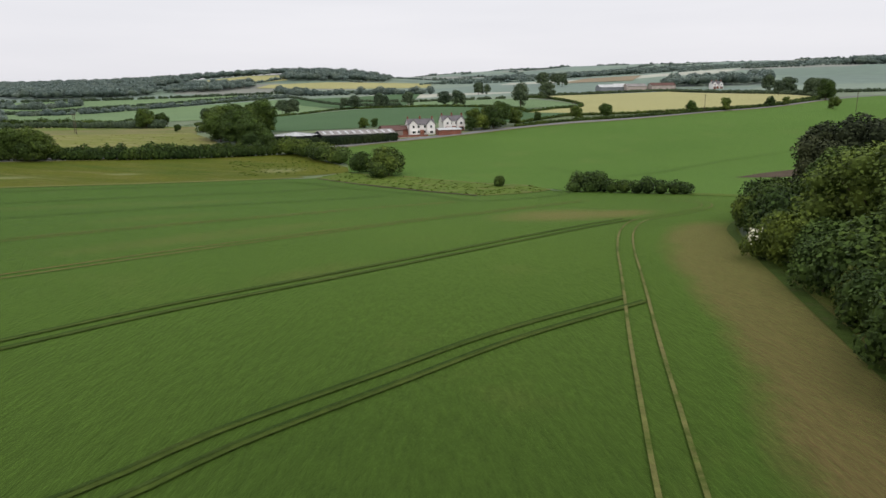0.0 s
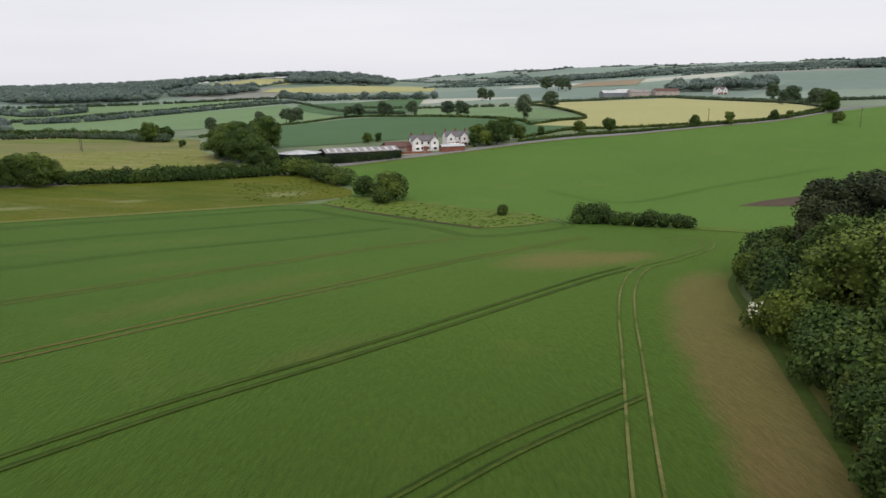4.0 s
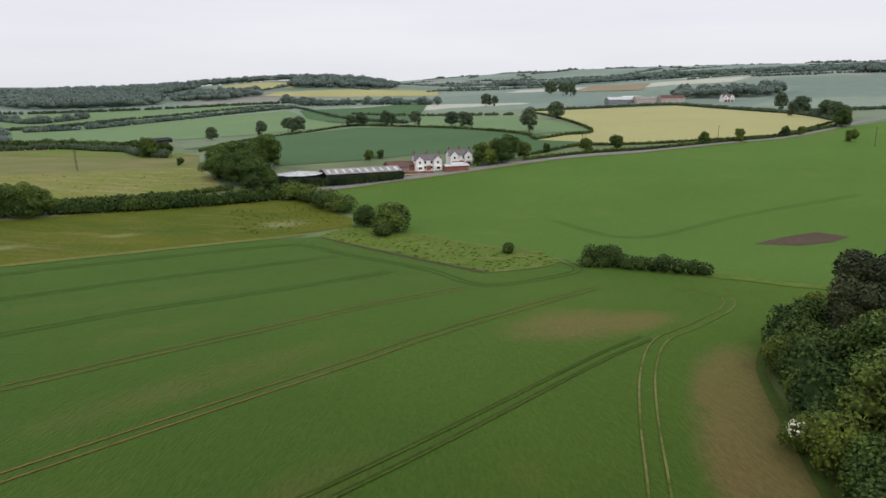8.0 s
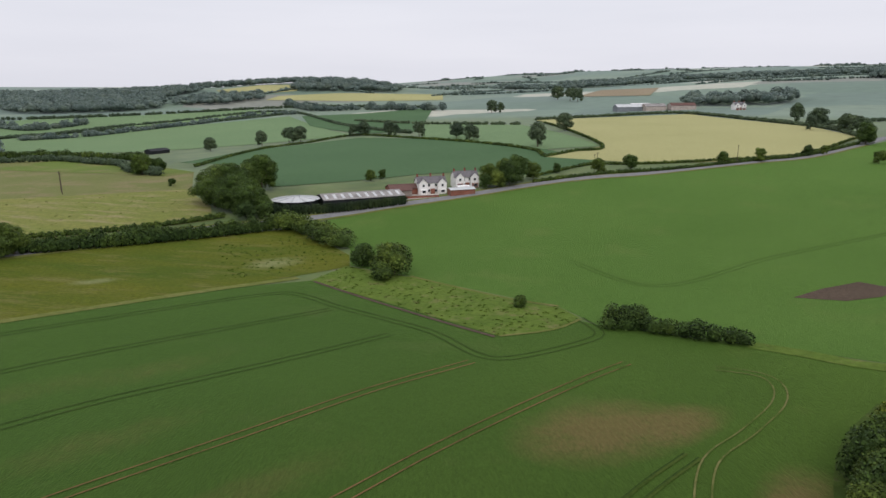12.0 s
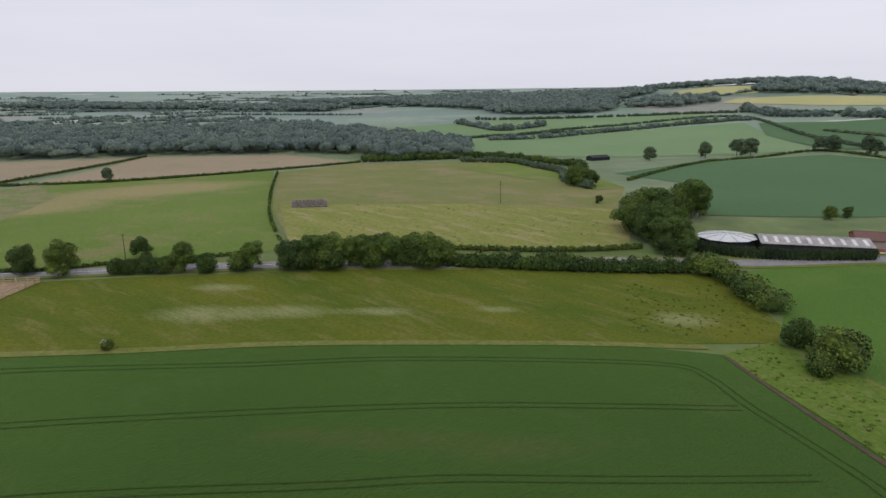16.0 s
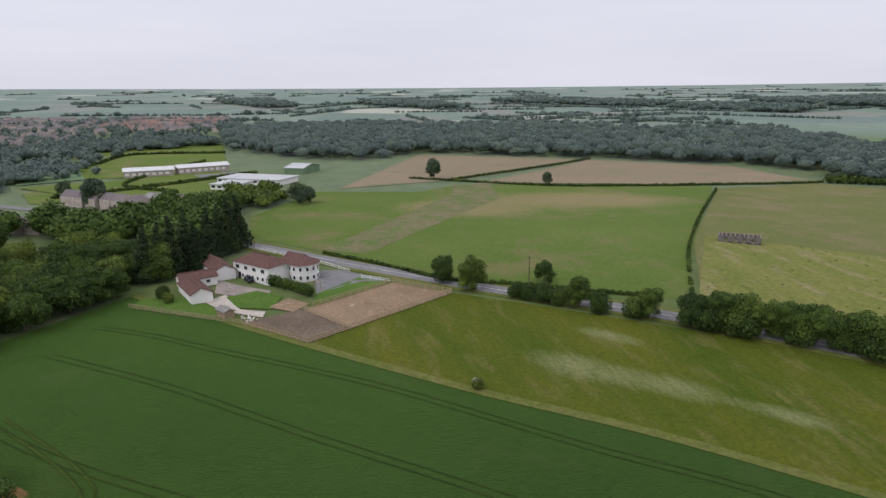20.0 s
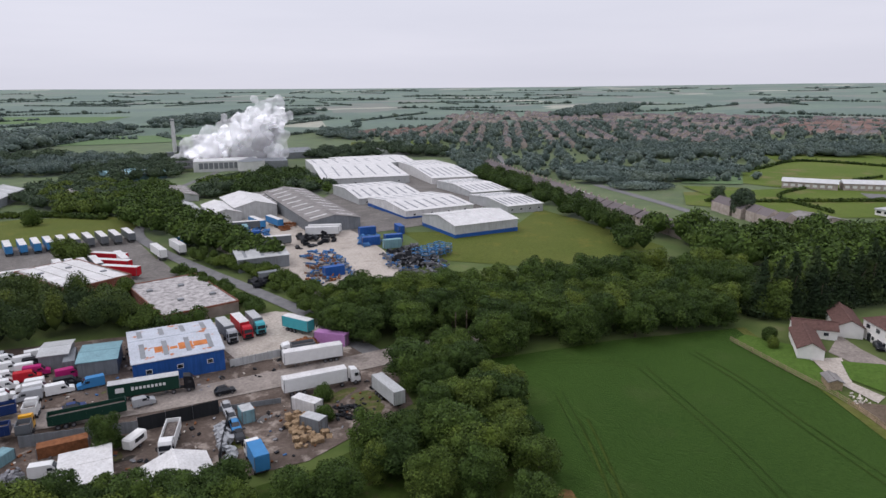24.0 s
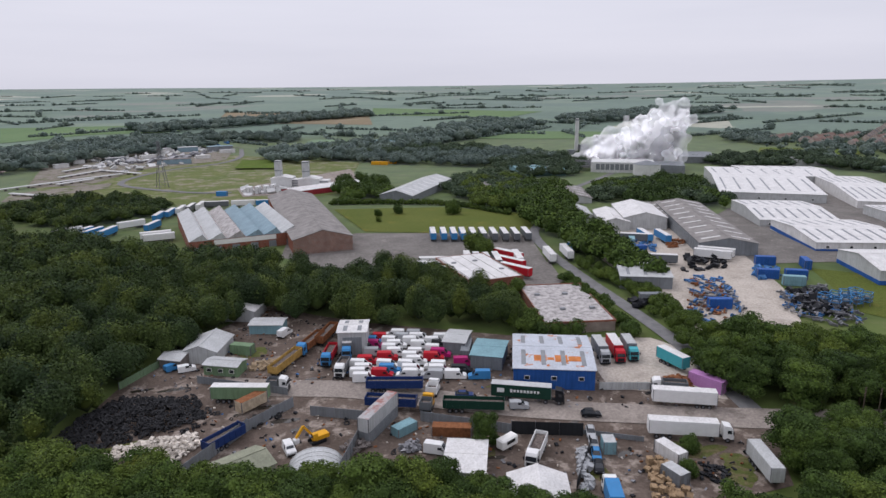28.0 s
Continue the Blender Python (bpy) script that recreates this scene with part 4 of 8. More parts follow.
grove([(16.4, -60.3), (0.2, -47.4), (-13.2, -38.7), (-10.8, -32.9), (13.2, -47.4)], 4.2, ("bush1", "bush2", "haw1"), (0.9, 1.5), "leafy bush behind the bag heap", "bushes by the bag heap", 59)
grove([(-134, -30), (-150, -22), (-188, -26), (-172, -40), (-161, -50), (-151, -62), (-143, -66), (-136, -54), (-128, -44)], 6.0, ("oak1", "oak2", "oak3"), (0.85, 1.15), "green tree in the belt along the works road", "trees of the works road", 60)
woodland("scrub", [(-132, -58), (-141, -56), (-151, -80), (-153, -110), (-150, -142), (-144, -142), (-145, -100), (-139, -72)], 3.2, 3.6, 0.3, 64, "low green scrub along the works road", LEAF, 0.9)
woodland("scrub", [(-126, -72), (-130, -76), (-134, -96), (-136, -128), (-131, -128), (-129, -98)], 3.2, 3.6, 0.3, 58, "low green scrub along the works road", LEAF, 0.9)
woodland("tree_belt", [(-38, -118), (-58, -105), (-88, -94), (-100, -88), (-102, -100), (-96, -117), (-92, -138), (-78, -149), (-60, -153), (-44, -160), (-32, -145)], 6.0, 9.6, 0.34, 65, "dense green trees between the yards", WOODLEAF, 0.75)
woodland("wood_edge", [(20, -56), (9, -66), (1, -88), (-14, -111), (-33, -131), (-36, -165), (0, -160), (40, -120), (62, -84), (40, -62)], 6.6, 9.5, 0.36, 66, "dense green wood beside the tyre yard", WOODLEAF, 0.75)
woodland("wood_east", [(-36, -168), (0, -163), (40, -123), (66, -84), (120, -110), (175, -250), (150, -340), (108, -350), (74, -262), (44, -240), (10, -206), (-20, -186), (-40, -178)], 7.0, 9.0, 0.55, 67, "dense green wood behind the yards", WOODLEAF, 0.7)
woodland("tree_belt", [(62, -292), (108, -350), (92, -388), (36, -378), (14, -350), (24, -312)], 7.0, 7.0, 0.6, 56, "green trees between the trailers and the gas works", WOODLEAF, 0.7)
woodland("tree_row", [(-262, -4), (-256, -14), (-300, -55), (-345, -110), (-418, -205), (-408, -214), (-330, -112), (-285, -55), (-250, -22)], 6.5, 8.5, 0.55, 68, "row of green trees along the works field", LEAF, 0.8)
woodland("tree_belt", [(-262, -4), (-252, 20), (-237, 42), (-250, 60), (-300, 50), (-330, 60), (-345, 40), (-300, 0), (-290, -30)], 8.5, 9.0, 0.9, 69, "green trees behind the white house", LEAF, 0.7)
woodland("tree_belt", [(-160, -180), (-150, -150), (-152, -118), (-160, -108), (-172, -150), (-190, -235), (-215, -275), (-200, -300), (-175, -260), (-160, -215)], 8.5, 9.0, 0.9, 70, "green trees behind the works yard", LEAF, 0.7)
woodland("tree_belt", [(-240, -225), (-300, -265), (-345, -330), (-330, -350), (-270, -290), (-235, -250)], 8, 9.0, 0.9, 71, "green trees between the works buildings", LEAF, 0.7)
woodland("tree_belt", [(-86.8, -360.3), (-114.6, -346.3), (-129.1, -402.1), (-99.7, -421.6)], 8, 8.0, 0.7, 72, "green trees behind the green field", LEAF, 0.7)
woodland("tree_belt", [(-153.6, -294.2), (-166.2, -257.1), (-204.3, -310.1), (-227.4, -401.2), (-183.8, -380.4)], 8, 7.0, 0.7, 74, "green trees between the works sheds", LEAF, 0.7)
hedge([(-78.8, -323.3), (-113.0, -313.3), (-146.6, -293.7), (-164.5, -253.2)], 3.0, 4.0, 0.6, "dark hedge along the back of the green field", 75)
for x, y, s in ((-96.6, -273.1, 1.0), (-108.9, -276.9, 1.4), (-93.4, -255.5, 0.7), (-137.0, -264.8, 2.0), (-116.8, -172.8, 2.3), (-117.6, -165.5, 2.0)):
    tree("bush1", x, y, s, "rounded bush standing in the green field", "bush", "bushes of the green field")
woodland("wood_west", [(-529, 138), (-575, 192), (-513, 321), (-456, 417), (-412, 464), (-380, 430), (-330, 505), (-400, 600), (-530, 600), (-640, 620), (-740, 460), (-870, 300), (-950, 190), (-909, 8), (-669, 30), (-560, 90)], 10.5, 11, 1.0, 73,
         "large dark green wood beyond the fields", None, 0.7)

# far woods and hedgerow trees
FAR_WOODS = (
    [(-330, 1415), (-121, 1437), (-110, 1540), (-200, 1640), (-330, 1680), (-345, 1540)], [(-620, 1600), (-500, 1580), (-345, 1570), (-330, 1680), (-480, 1720), (-640, 1690)],
    [(-1500, 1250), (-1000, 1180), (-733, 1108), (-626, 999), (-550, 1027), (-476, 1088), (-500, 1190), (-560, 1330), (-540, 1500), (-640, 1580), (-1000, 1600), (-1500, 1600)],
    [(-494, 1198), (-406, 1199), (-353, 1295), (-380, 1345), (-480, 1340)],
    [(292, 930), (311, 867), (409, 857), (450, 940), (330, 975)], [(120, 1700), (400, 1640), (560, 1680), (400, 1740), (130, 1760)],
    [(700, 1200), (1000, 1150), (1100, 1250), (800, 1300)], [(300, 1950), (900, 1900), (1400, 1700), (1500, 1800), (900, 2050), (320, 2050)],
    [(1100, 1500), (1500, 1300), (1700, 1350), (1300, 1600)],
    [(-1300, 900), (-1000, 950), (-1050, 1060), (-1400, 1050)], [(-1900, 700), (-1400, 900), (-1500, 1050), (-2100, 900)],
    [(-1900, 300), (-1500, 420), (-1500, 520), (-2000, 480)], [(-2300, -100), (-1700, 60), (-1750, 140), (-2400, 60)],
    [(-1500, -700), (-1100, -560), (-1150, -480), (-1600, -600)], [(-900, -1200), (-560, -1000), (-600, -920), (-1000, -1080)],
    [(-500, -900), (-250, -700), (-200, -760), (-420, -980)], [(-250, -640), (-60, -560), (-40, -620), (-230, -720)], [(0, -760), (170, -560), (230, -600), (60, -830)],
    [(200, -480), (330, -300), (420, -360), (300, -560)], [(-300, -1300), (100, -1000), (140, -1080), (-280, -1420)],
)
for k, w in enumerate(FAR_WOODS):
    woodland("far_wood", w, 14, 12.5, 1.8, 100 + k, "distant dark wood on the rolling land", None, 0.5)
hedge([(-287, 1178), (-240, 1100), (-209, 1052), (-132, 1058), (-60, 1020), (-16, 997)], 9, 14, 1.4, "distant row of dark hedgerow trees", 34, HAZED_LEAF, uneven=0.45, gaps=0.12)
hedge([(-560, 800), (-509, 774), (-461, 758), (-447, 836)], 7, 10, 1.2, "distant clump of hedgerow trees", 35, HAZED_LEAF, uneven=0.4, gaps=0.1)
hedge([(-412, 661), (-380, 712), (-354, 783), (-322, 849), (-277, 960), (-229, 992)], 5, 7, 1.0, "long distant hedge with trees", 36, HAZED_LEAF, uneven=0.5, gaps=0.08)
rng_f = np.random.default_rng(77)
lobes = []
for k in range(480):
    a = radians(rng_f.uniform(-38, 205))
    r = (1350 if a < 0.9 else 900) + 3400 * rng_f.random() ** 1.2
    x0, y0, a2 = -math.sin(a) * r, math.cos(a) * r, rng_f.uniform(0, 3.14)
    for j in range(int(rng_f.integers(16, 60))):
        d = j * 6.0 + rng_f.uniform(-2, 2)
        x, y, s = x0 + math.cos(a2) * d, y0 + math.sin(a2) * d, rng_f.uniform(0.4, 0.75) * (2.0 if rng_f.random() < 0.10 else 1)
        lobes.append((x, y, float(height(x, y)) + 2.4 * s, 5.5 * s, 5.5 * s, 4 * s))
tagged(new("distant_hedgerows", clump_mesh("distant_hedgerows", lobes, 2.6, HAZED_LEAF, rng_f, 0.4, 0.95, low=-0.1, ragged=0.3)), "distant dark hedgerows and trees across the farmland", "hedgerow", kind="stuff")

rng_g = np.random.default_rng(21)
for outline, n, lab in (([(-38, 197), (-31, 212), (-22, 207), (-10, 200), (14, 179), (24, 173), (27, 165), (20, 157), (9, 153), (-14, 176)], 420, "rough grass tussocks over the strip"),
                        ([(-60, 195), (-34, 212), (-34, 224), (-52, 248), (-75, 230)], 260, "rough weeds in the meadow corner"), ([(-227, 228), (-176, 284), (-120, 321), (-96, 285), (-131, 222), (-166, 185)], 260, "tussocks of rough pasture grass")):
    lobes = []
    while len(lobes) < n:
        x, y = rng_g.uniform(min(p[0] for p in outline), max(p[0] for p in outline)), rng_g.uniform(min(p[1] for p in outline), max(p[1] for p in outline))
        if in_poly(x, y, outline):
            s = rng_g.uniform(0.15, 0.5)
            lobes.append((x, y, float(height(x, y)) + 0.05, s, s, 0.5 * s))
    tagged(new("grass_tussocks", clump_mesh("grass_tussocks", lobes, 0.22, ROUGHGRASS if "pasture" in lab else STRIPGRASS, rng_g, 0.9, 0.6, low=-0.1)), lab, "grass", kind="stuff")


# ---- buildings ----
def sheet_metal(name, color, rough=0.45, wave=3.0, vary=0.15, rust=None, rust_at=(0.6, 0.75)):
    """Profiled sheeting: fine ribs, stains and, where given, rust."""
    m, nt, b = nodes_of(name, rough)
    tc = nt.nodes.new("ShaderNodeTexCoord")
    w = nt.nodes.new("ShaderNodeTexWave")
    w.inputs["Scale"].default_value = wave
    nt.links.new(tc.outputs["Object"], w.inputs["Vector"])
    n = noise_node(nt, 0.25, 6, 0.65)
    lo, hi = tuple(c * (1 - vary) for c in color), tuple(min(0.9, c * (1 + vary)) for c in color)
    col = ramp_node(nt, n.outputs["Fac"], [(0.3, lo), (0.7, hi)]).outputs["Color"]
    streak = noise_node(nt, 0.8, 4, 0.6, (3, 3, 0.2))
    col = blend(nt, 1.0, col, ramp_node(nt, streak.outputs["Fac"], [(0.3, (0.78, 0.77, 0.75)), (0.6, (1, 1, 1))]).outputs["Color"], "MULTIPLY")
    if rust:
        f = ramp_node(nt, noise_node(nt, 0.3, 5, 0.6).outputs["Fac"], [(rust_at[0], (0, 0, 0)), (rust_at[1], (1, 1, 1))]).outputs["Color"]
        col = blend(nt, f, col, rust)
    nt.links.new(col, b.inputs["Base Color"])
    bump(nt, b, w.outputs["Fac"], 0.3, 0.04)
    return m


def brick_material(name, a, b2, mortar):
    m, nt, b = nodes_of(name, 0.9)
    tc, br = nt.nodes.new("ShaderNodeTexCoord"), nt.nodes.new("ShaderNodeTexBrick")
    br.inputs["Color1"].default_value, br.inputs["Color2"].default_value, br.inputs["Mortar"].default_value = (*a, 1), (*b2, 1), (*mortar, 1)
    br.inputs["Scale"].default_value, br.inputs["Brick Width"].default_value, br.inputs["Row Height"].default_value, br.inputs["Mortar Size"].default_value = 1.0, 0.24, 0.08, 0.01
    nt.links.new(tc.outputs["Object"], br.inputs["Vector"])
    stain = ramp_node(nt, noise_node(nt, 0.4, 5).outputs["Fac"], [(0.3, (0.75, 0.72, 0.7)), (0.7, (1.1, 1.1, 1.1))]).outputs["Color"]
    nt.links.new(blend(nt, 1.0, br.outputs["Color"], stain, "MULTIPLY"), b.inputs["Base Color"])
    return m


RENDERED = plain_material("white_render", (0.74, 0.72, 0.69), 0.8, 0.08, 0.6)
CREAM = plain_material("cream_render", (0.62, 0.55, 0.45), 0.8, 0.12, 0.6)
BRICK = brick_material("red_brick", (0.21, 0.078, 0.052), (0.27, 0.105, 0.07), (0.26, 0.22, 0.19))
STONE = plain_material("grey_stone", (0.17, 0.15, 0.14), 0.9, 0.35, 1.2)
TILE = plain_material("brown_roof_tiles", (0.115, 0.066, 0.056), 0.85, 0.3, 1.4)
SLATE = plain_material("grey_slate", (0.13, 0.12, 0.125), 0.6, 0.25, 1.2)
GLASS, g_nt, g_b = nodes_of("window_glass", 0.08)
g_b.inputs["Base Color"].default_value, g_b.inputs["Specular IOR Level"].default_value = (0.02, 0.024, 0.03, 1), 0.6
WOOD = plain_material("weathered_timber", (0.30, 0.23, 0.15), 0.85, 0.3, 2.0)
CONCRETE = field_material("stained_concrete", (0.215, 0.186, 0.163), (0.32, 0.278, 0.244), (0.14, 0.118, 0.104), big=0.12, fine=1.5, sheen=0.0)
TAN = field_material("pale_hardcore", (0.38, 0.335, 0.285), (0.48, 0.43, 0.375), (0.28, 0.25, 0.215), big=0.08, fine=1.5, sheen=0.0)
TARMAC = field_material("worn_tarmac", (0.135, 0.125, 0.115), (0.20, 0.185, 0.17), (0.26, 0.24, 0.215), big=0.09, fine=1.2, patch_at=(0.58, 0.72), sheen=0.0)
DIRT = field_material("muddy_yard", (0.084, 0.064, 0.052), (0.146, 0.114, 0.094), (0.28, 0.235, 0.20), big=0.11, fine=1.3, patch_at=(0.53, 0.64), sheen=0.0)
SAND = field_material("sandy_arena", (0.20, 0.140, 0.088), (0.265, 0.19, 0.122), (0.38, 0.285, 0.18), big=0.10, patch_at=(0.6, 0.7), sheen=0.0)
LAWN = field_material("mown_lawn", (0.060, 0.112, 0.018), (0.080, 0.132, 0.025), big=0.1)
M_WHITE = sheet_metal("white_sheeting", (0.66, 0.65, 0.64))
M_GREY = sheet_metal("grey_sheeting", (0.20, 0.215, 0.23))
M_LIGHT = sheet_metal("pale_grey_roof", (0.46, 0.47, 0.47))
M_ASBESTOS = sheet_metal("weathered_fibre_roof", (0.25, 0.235, 0.225), 0.9, 2.0, 0.3)
M_BLUE = sheet_metal("blue_sheeting", (0.03, 0.10, 0.33), 0.45)
M_RUST = sheet_metal("rust_stained_roof", (0.48, 0.51, 0.56), 0.5, 2.5, 0.12, (0.42, 0.15, 0.05), (0.60, 0.64))
M_GREEN = sheet_metal("green_sheeting", (0.16, 0.24, 0.14), 0.6)
M_TEAL = sheet_metal("teal_sheeting", (0.20, 0.34, 0.38), 0.6)
M_SAW = sheet_metal("blue_grey_roof", (0.22, 0.31, 0.36), 0.6)
M_BLACK = sheet_metal("black_sheeting", (0.025, 0.027, 0.03), 0.6)
FELT = plain_material("patched_flat_roof", (0.36, 0.34, 0.33), 0.9, 0.55, 0.6)
SKYLIGHT = plain_material("grey_rooflight", (0.22, 0.23, 0.24), 0.4, 0.15, 0.5)
PALELIGHT = plain_material("pale_rooflight", (0.62, 0.62, 0.60), 0.5, 0.1, 0.5)


def bx(bm, cx, cy, cz, lx, ly, lz, turn=0.0):
    m = Matrix.Translation((cx, cy, cz)) @ Matrix.Rotation(radians(turn), 4, "Z") @ Matrix.Diagonal((lx, ly, lz, 1))
    return bmesh.ops.create_cube(bm, size=1.0, matrix=m)["verts"]


def boxes(name, rows, material, parent, label="", soft=0.0):
    bm = bmesh.new()
    for r in rows:
        bx(bm, *r)
    if soft:
        bmesh.ops.bevel(bm, geom=bm.edges[:], offset=soft, segments=1, affect="EDGES")
    return part(name, bm, material, parent, label)


def prism(name, outline, depth, material, parent, at=None, label=""):
    """An outline in x and z, pushed along y by depth about the middle."""
    bm = bmesh.new()
    a = [bm.verts.new((x, -depth / 2, z)) for x, z in outline]
    b = [bm.verts.new((x, depth / 2, z)) for x, z in outline]
    bm.faces.new(a), bm.faces.new(b[::-1])
    for i in range(len(a)):
        j = (i + 1) % len(a)
        bm.faces.new((a[j], a[i], b[i], b[j]))
    bmesh.ops.recalc_face_normals(bm, faces=bm.faces[:])
    return part(name, bm, material, parent, label, at)


def thing(name, label, category, x, y, turn=0.0, up=0.0, group="", kind=""):
    root = new(name)
    root.matrix_basis = pose(x, y, float(height(x, y)) + up, 0, 0, turn)
    return tagged(root, label, category, group, kind)


def slope_panel(name, x0, x1, ya, za, yb, zb, thick, material, parent, label=""):
    """A slab from the line (ya, za) to (yb, zb), between x0 and x1."""
    bm = bmesh.new()
    pts = [(ya, za), (yb, zb), (yb, zb + thick), (ya, za + thick)]
    a = [bm.verts.new((x0, y, z)) for y, z in pts]
    b = [bm.verts.new((x1, y, z)) for y, z in pts]
    bm.faces.new(a), bm.faces.new(b[::-1])
    for i in range(4):
        j = (i + 1) % 4
        bm.faces.new((a[j], a[i], b[i], b[j]))
    bmesh.ops.recalc_face_normals(bm, faces=bm.faces[:])
    return part(name, bm, material, parent, label)


def shed(x, y, long, wide, turn, eave, ridge, wall, roof, label, along="x", lights=0, light_mat=None, doors=(), band=None, category="warehouse", name="warehouse", windows=0, up=0.0):
    """A gabled building. Local x runs along its front, which faces local -y."""
    if along == "y":
        root = shed(x, y, wide, long, turn - 90, eave, ridge, wall, roof, label, "x", lights, light_mat, (), band, category, name, 0, up)
        for px, w, h in doors:
            boxes("door", [(-wide / 2 - 0.05, -px, h / 2, 0.12, w, h)], M_GREY if wall is not M_GREY else M_LIGHT, root, "grey roller door")
        for k in range(windows):
            boxes("window", [(-wide / 2 - 0.04, (k + 0.5) / windows * long - long / 2, eave * 0.55, 0.1, 1.2, 0.9)], GLASS, root)
        return root
    root = thing(name, label, category, x, y, turn, up)
    bm = bmesh.new()
    hw = wide / 2
    o = [(-hw, -2.0), (hw, -2.0), (hw, eave), (0, ridge), (-hw, eave)]
    a = [bm.verts.new((-long / 2, p, z)) for p, z in o]
    b = [bm.verts.new((long / 2, p, z)) for p, z in o]
    bm.faces.new(a), bm.faces.new(b[::-1])
    for i in (0, 1, 4):
        j = (i + 1) % 5
        bm.faces.new((a[j], a[i], b[i], b[j]))
    bmesh.ops.recalc_face_normals(bm, faces=bm.faces[:])
    part("wall", bm, wall, root)
    k = (ridge - eave) / hw
    for s in (-1, 1):
        slope_panel("roof", -long / 2 - 0.3, long / 2 + 0.3, s * (hw + 0.35), eave - 0.35 * k, 0, ridge, 0.16, roof, root)
        for j in range(lights):
            c = (j + 0.5) / lights * long - long / 2
            slope_panel("rooflight", c - 0.55, c + 0.55, s * hw * 0.85, eave + 0.15 * hw * k + 0.10, s * hw * 0.2, ridge - 0.2 * hw * k + 0.10, 0.10, light_mat or SKYLIGHT, root)
    boxes("ridge_cap", [(0, 0, ridge + 0.14, long + 0.6, 0.5, 0.12)], roof, root)
    if band:
        boxes("band", [(0, -hw - 0.03, 0.7, long + 0.1, 0.06, 1.6), (-long / 2 - 0.03, 0, 0.7, 0.06, wide, 1.6), (long / 2 + 0.03, 0, 0.7, 0.06, wide, 1.6)], band, root, "blue lower wall band")
    for px, w, h in doors:
        boxes("door", [(px, -hw - 0.05, h / 2, w, 0.12, h)], M_GREY if wall is not M_GREY else M_LIGHT, root, "grey roller door")
    for j in range(windows):
        c = (j + 0.5) / windows * long - long / 2
        w = boxes("window", [(c, -hw - 0.03, eave * 0.55, 1.3, 0.08, 1.0)], WHITE, root)
        boxes("pane", [(c, -hw - 0.07, eave * 0.55, 1.1, 0.05, 0.8)], GLASS, w)
    return root


# works ground
drape("works_yard", [(14, -60), (5, -85), (-12, -113), (-33, -135), (-45, -122), (-58, -111), (-95, -88), (-115, -76), (-134, -70), (-131, -28), (-117, -6), (-90, -6), (-67, -16), (-40, -27), (-10, -42)], DIRT, 0.12, 6,
      "muddy brown scrap yard ground", "yard")
drape("works_yard", [(-106, -50), (-128, -36), (-136, -62), (-132, -72), (-112, -80)], TAN, 0.20, 6, "pale concrete forecourt beside the blue shed", "yard")
ribbon("works_road", [(-200, -5), (-170, -12), (-146, -20), (-126, -28), (-108, -36), (-80, -49), (-50, -67), (-32, -74), (-18, -80)], 8.5, CONCRETE, 0.26, label="stained concrete road through the scrap yard", category="road")
ribbon("works_road", [(-129, -28), (-136, -62), (-139, -95), (-141, -125), (-146, -165), (-158, -205), (-190, -250), (-240, -330), (-330, -420)], 4.6, ASPHALT, 0.24, label="grey works road between hedges", category="road")
drape("works_yard", [(-173.0, -62.4), (-159.6, -58.2), (-147.2, -71.7), (-150, -92), (-160, -150), (-185, -205), (-236, -212), (-222, -150), (-208, -118), (-196, -92), (-178, -66)], TAN, 0.16, 8, "pale dusty hardcore yard", "yard")
drape("works_yard", [(-208, -118), (-222, -150), (-270, -215), (-340, -270), (-420, -330), (-450, -260), (-380, -190), (-330, -150), (-300, -120), (-262, -112), (-240, -110)], TARMAC, 0.16, 12, "grey tarmac between the warehouses", "yard")
drape("works_yard", [(-40, -195), (-62, -160), (-97, -155), (-118, -135), (-138, -150), (-148, -185), (-150, -200), (-120, -214), (-78, -230), (-45, -225)], TARMAC, 0.16, 8, "grey worn lorry park", "yard")

drape("works_yard", [(-97, -117), (-131, -118), (-139, -150), (-118, -160), (-96, -158)], TARMAC, 0.14, 6, "grey tarmac yard between the brick works", "yard")
woodland("scrub", [(-97, -88), (-104, -84), (-108, -92), (-109, -112), (-113, -120), (-98, -119)], 3.4, 4.6, 0.3, 55, "overgrown bushes beside the brick works", LEAF, 0.9)
ws = shed(-97.5, -63.5, 18.9, 21.5, 157, 5.0, 6.2, M_BLUE, M_RUST, "blue sheeted workshop with a rust-stained pale roof", lights=4, windows=3, name="workshop", category="workshop")
hedge([(-101, -84), (-108, -82.5), (-114, -81)], 3.6, 4.5, 0.3, "overgrown bushes in front of the brick works", 43, LEAF, uneven=0.4)
RUSTPATCH = plain_material("orange_rust_sheet", (0.46, 0.17, 0.06), 0.9, 0.3, 0.8)
for x0, x1, ya, yb in ((-4.6, -1.6, -7.4, -4.6), (0.4, 3.4, -7.6, -4.4), (3.6, 6.6, -7.2, -4.8), (-1.4, 0.2, -6.8, -5.6)):
    slope_panel("rusted_sheet", x0, x1, ya, 5.0 + (10.75 + ya) * 0.1116 + 0.13, yb, 5.0 + (10.75 + yb) * 0.1116 + 0.13, 0.06, RUSTPATCH, ws, "orange rusted roof sheet")
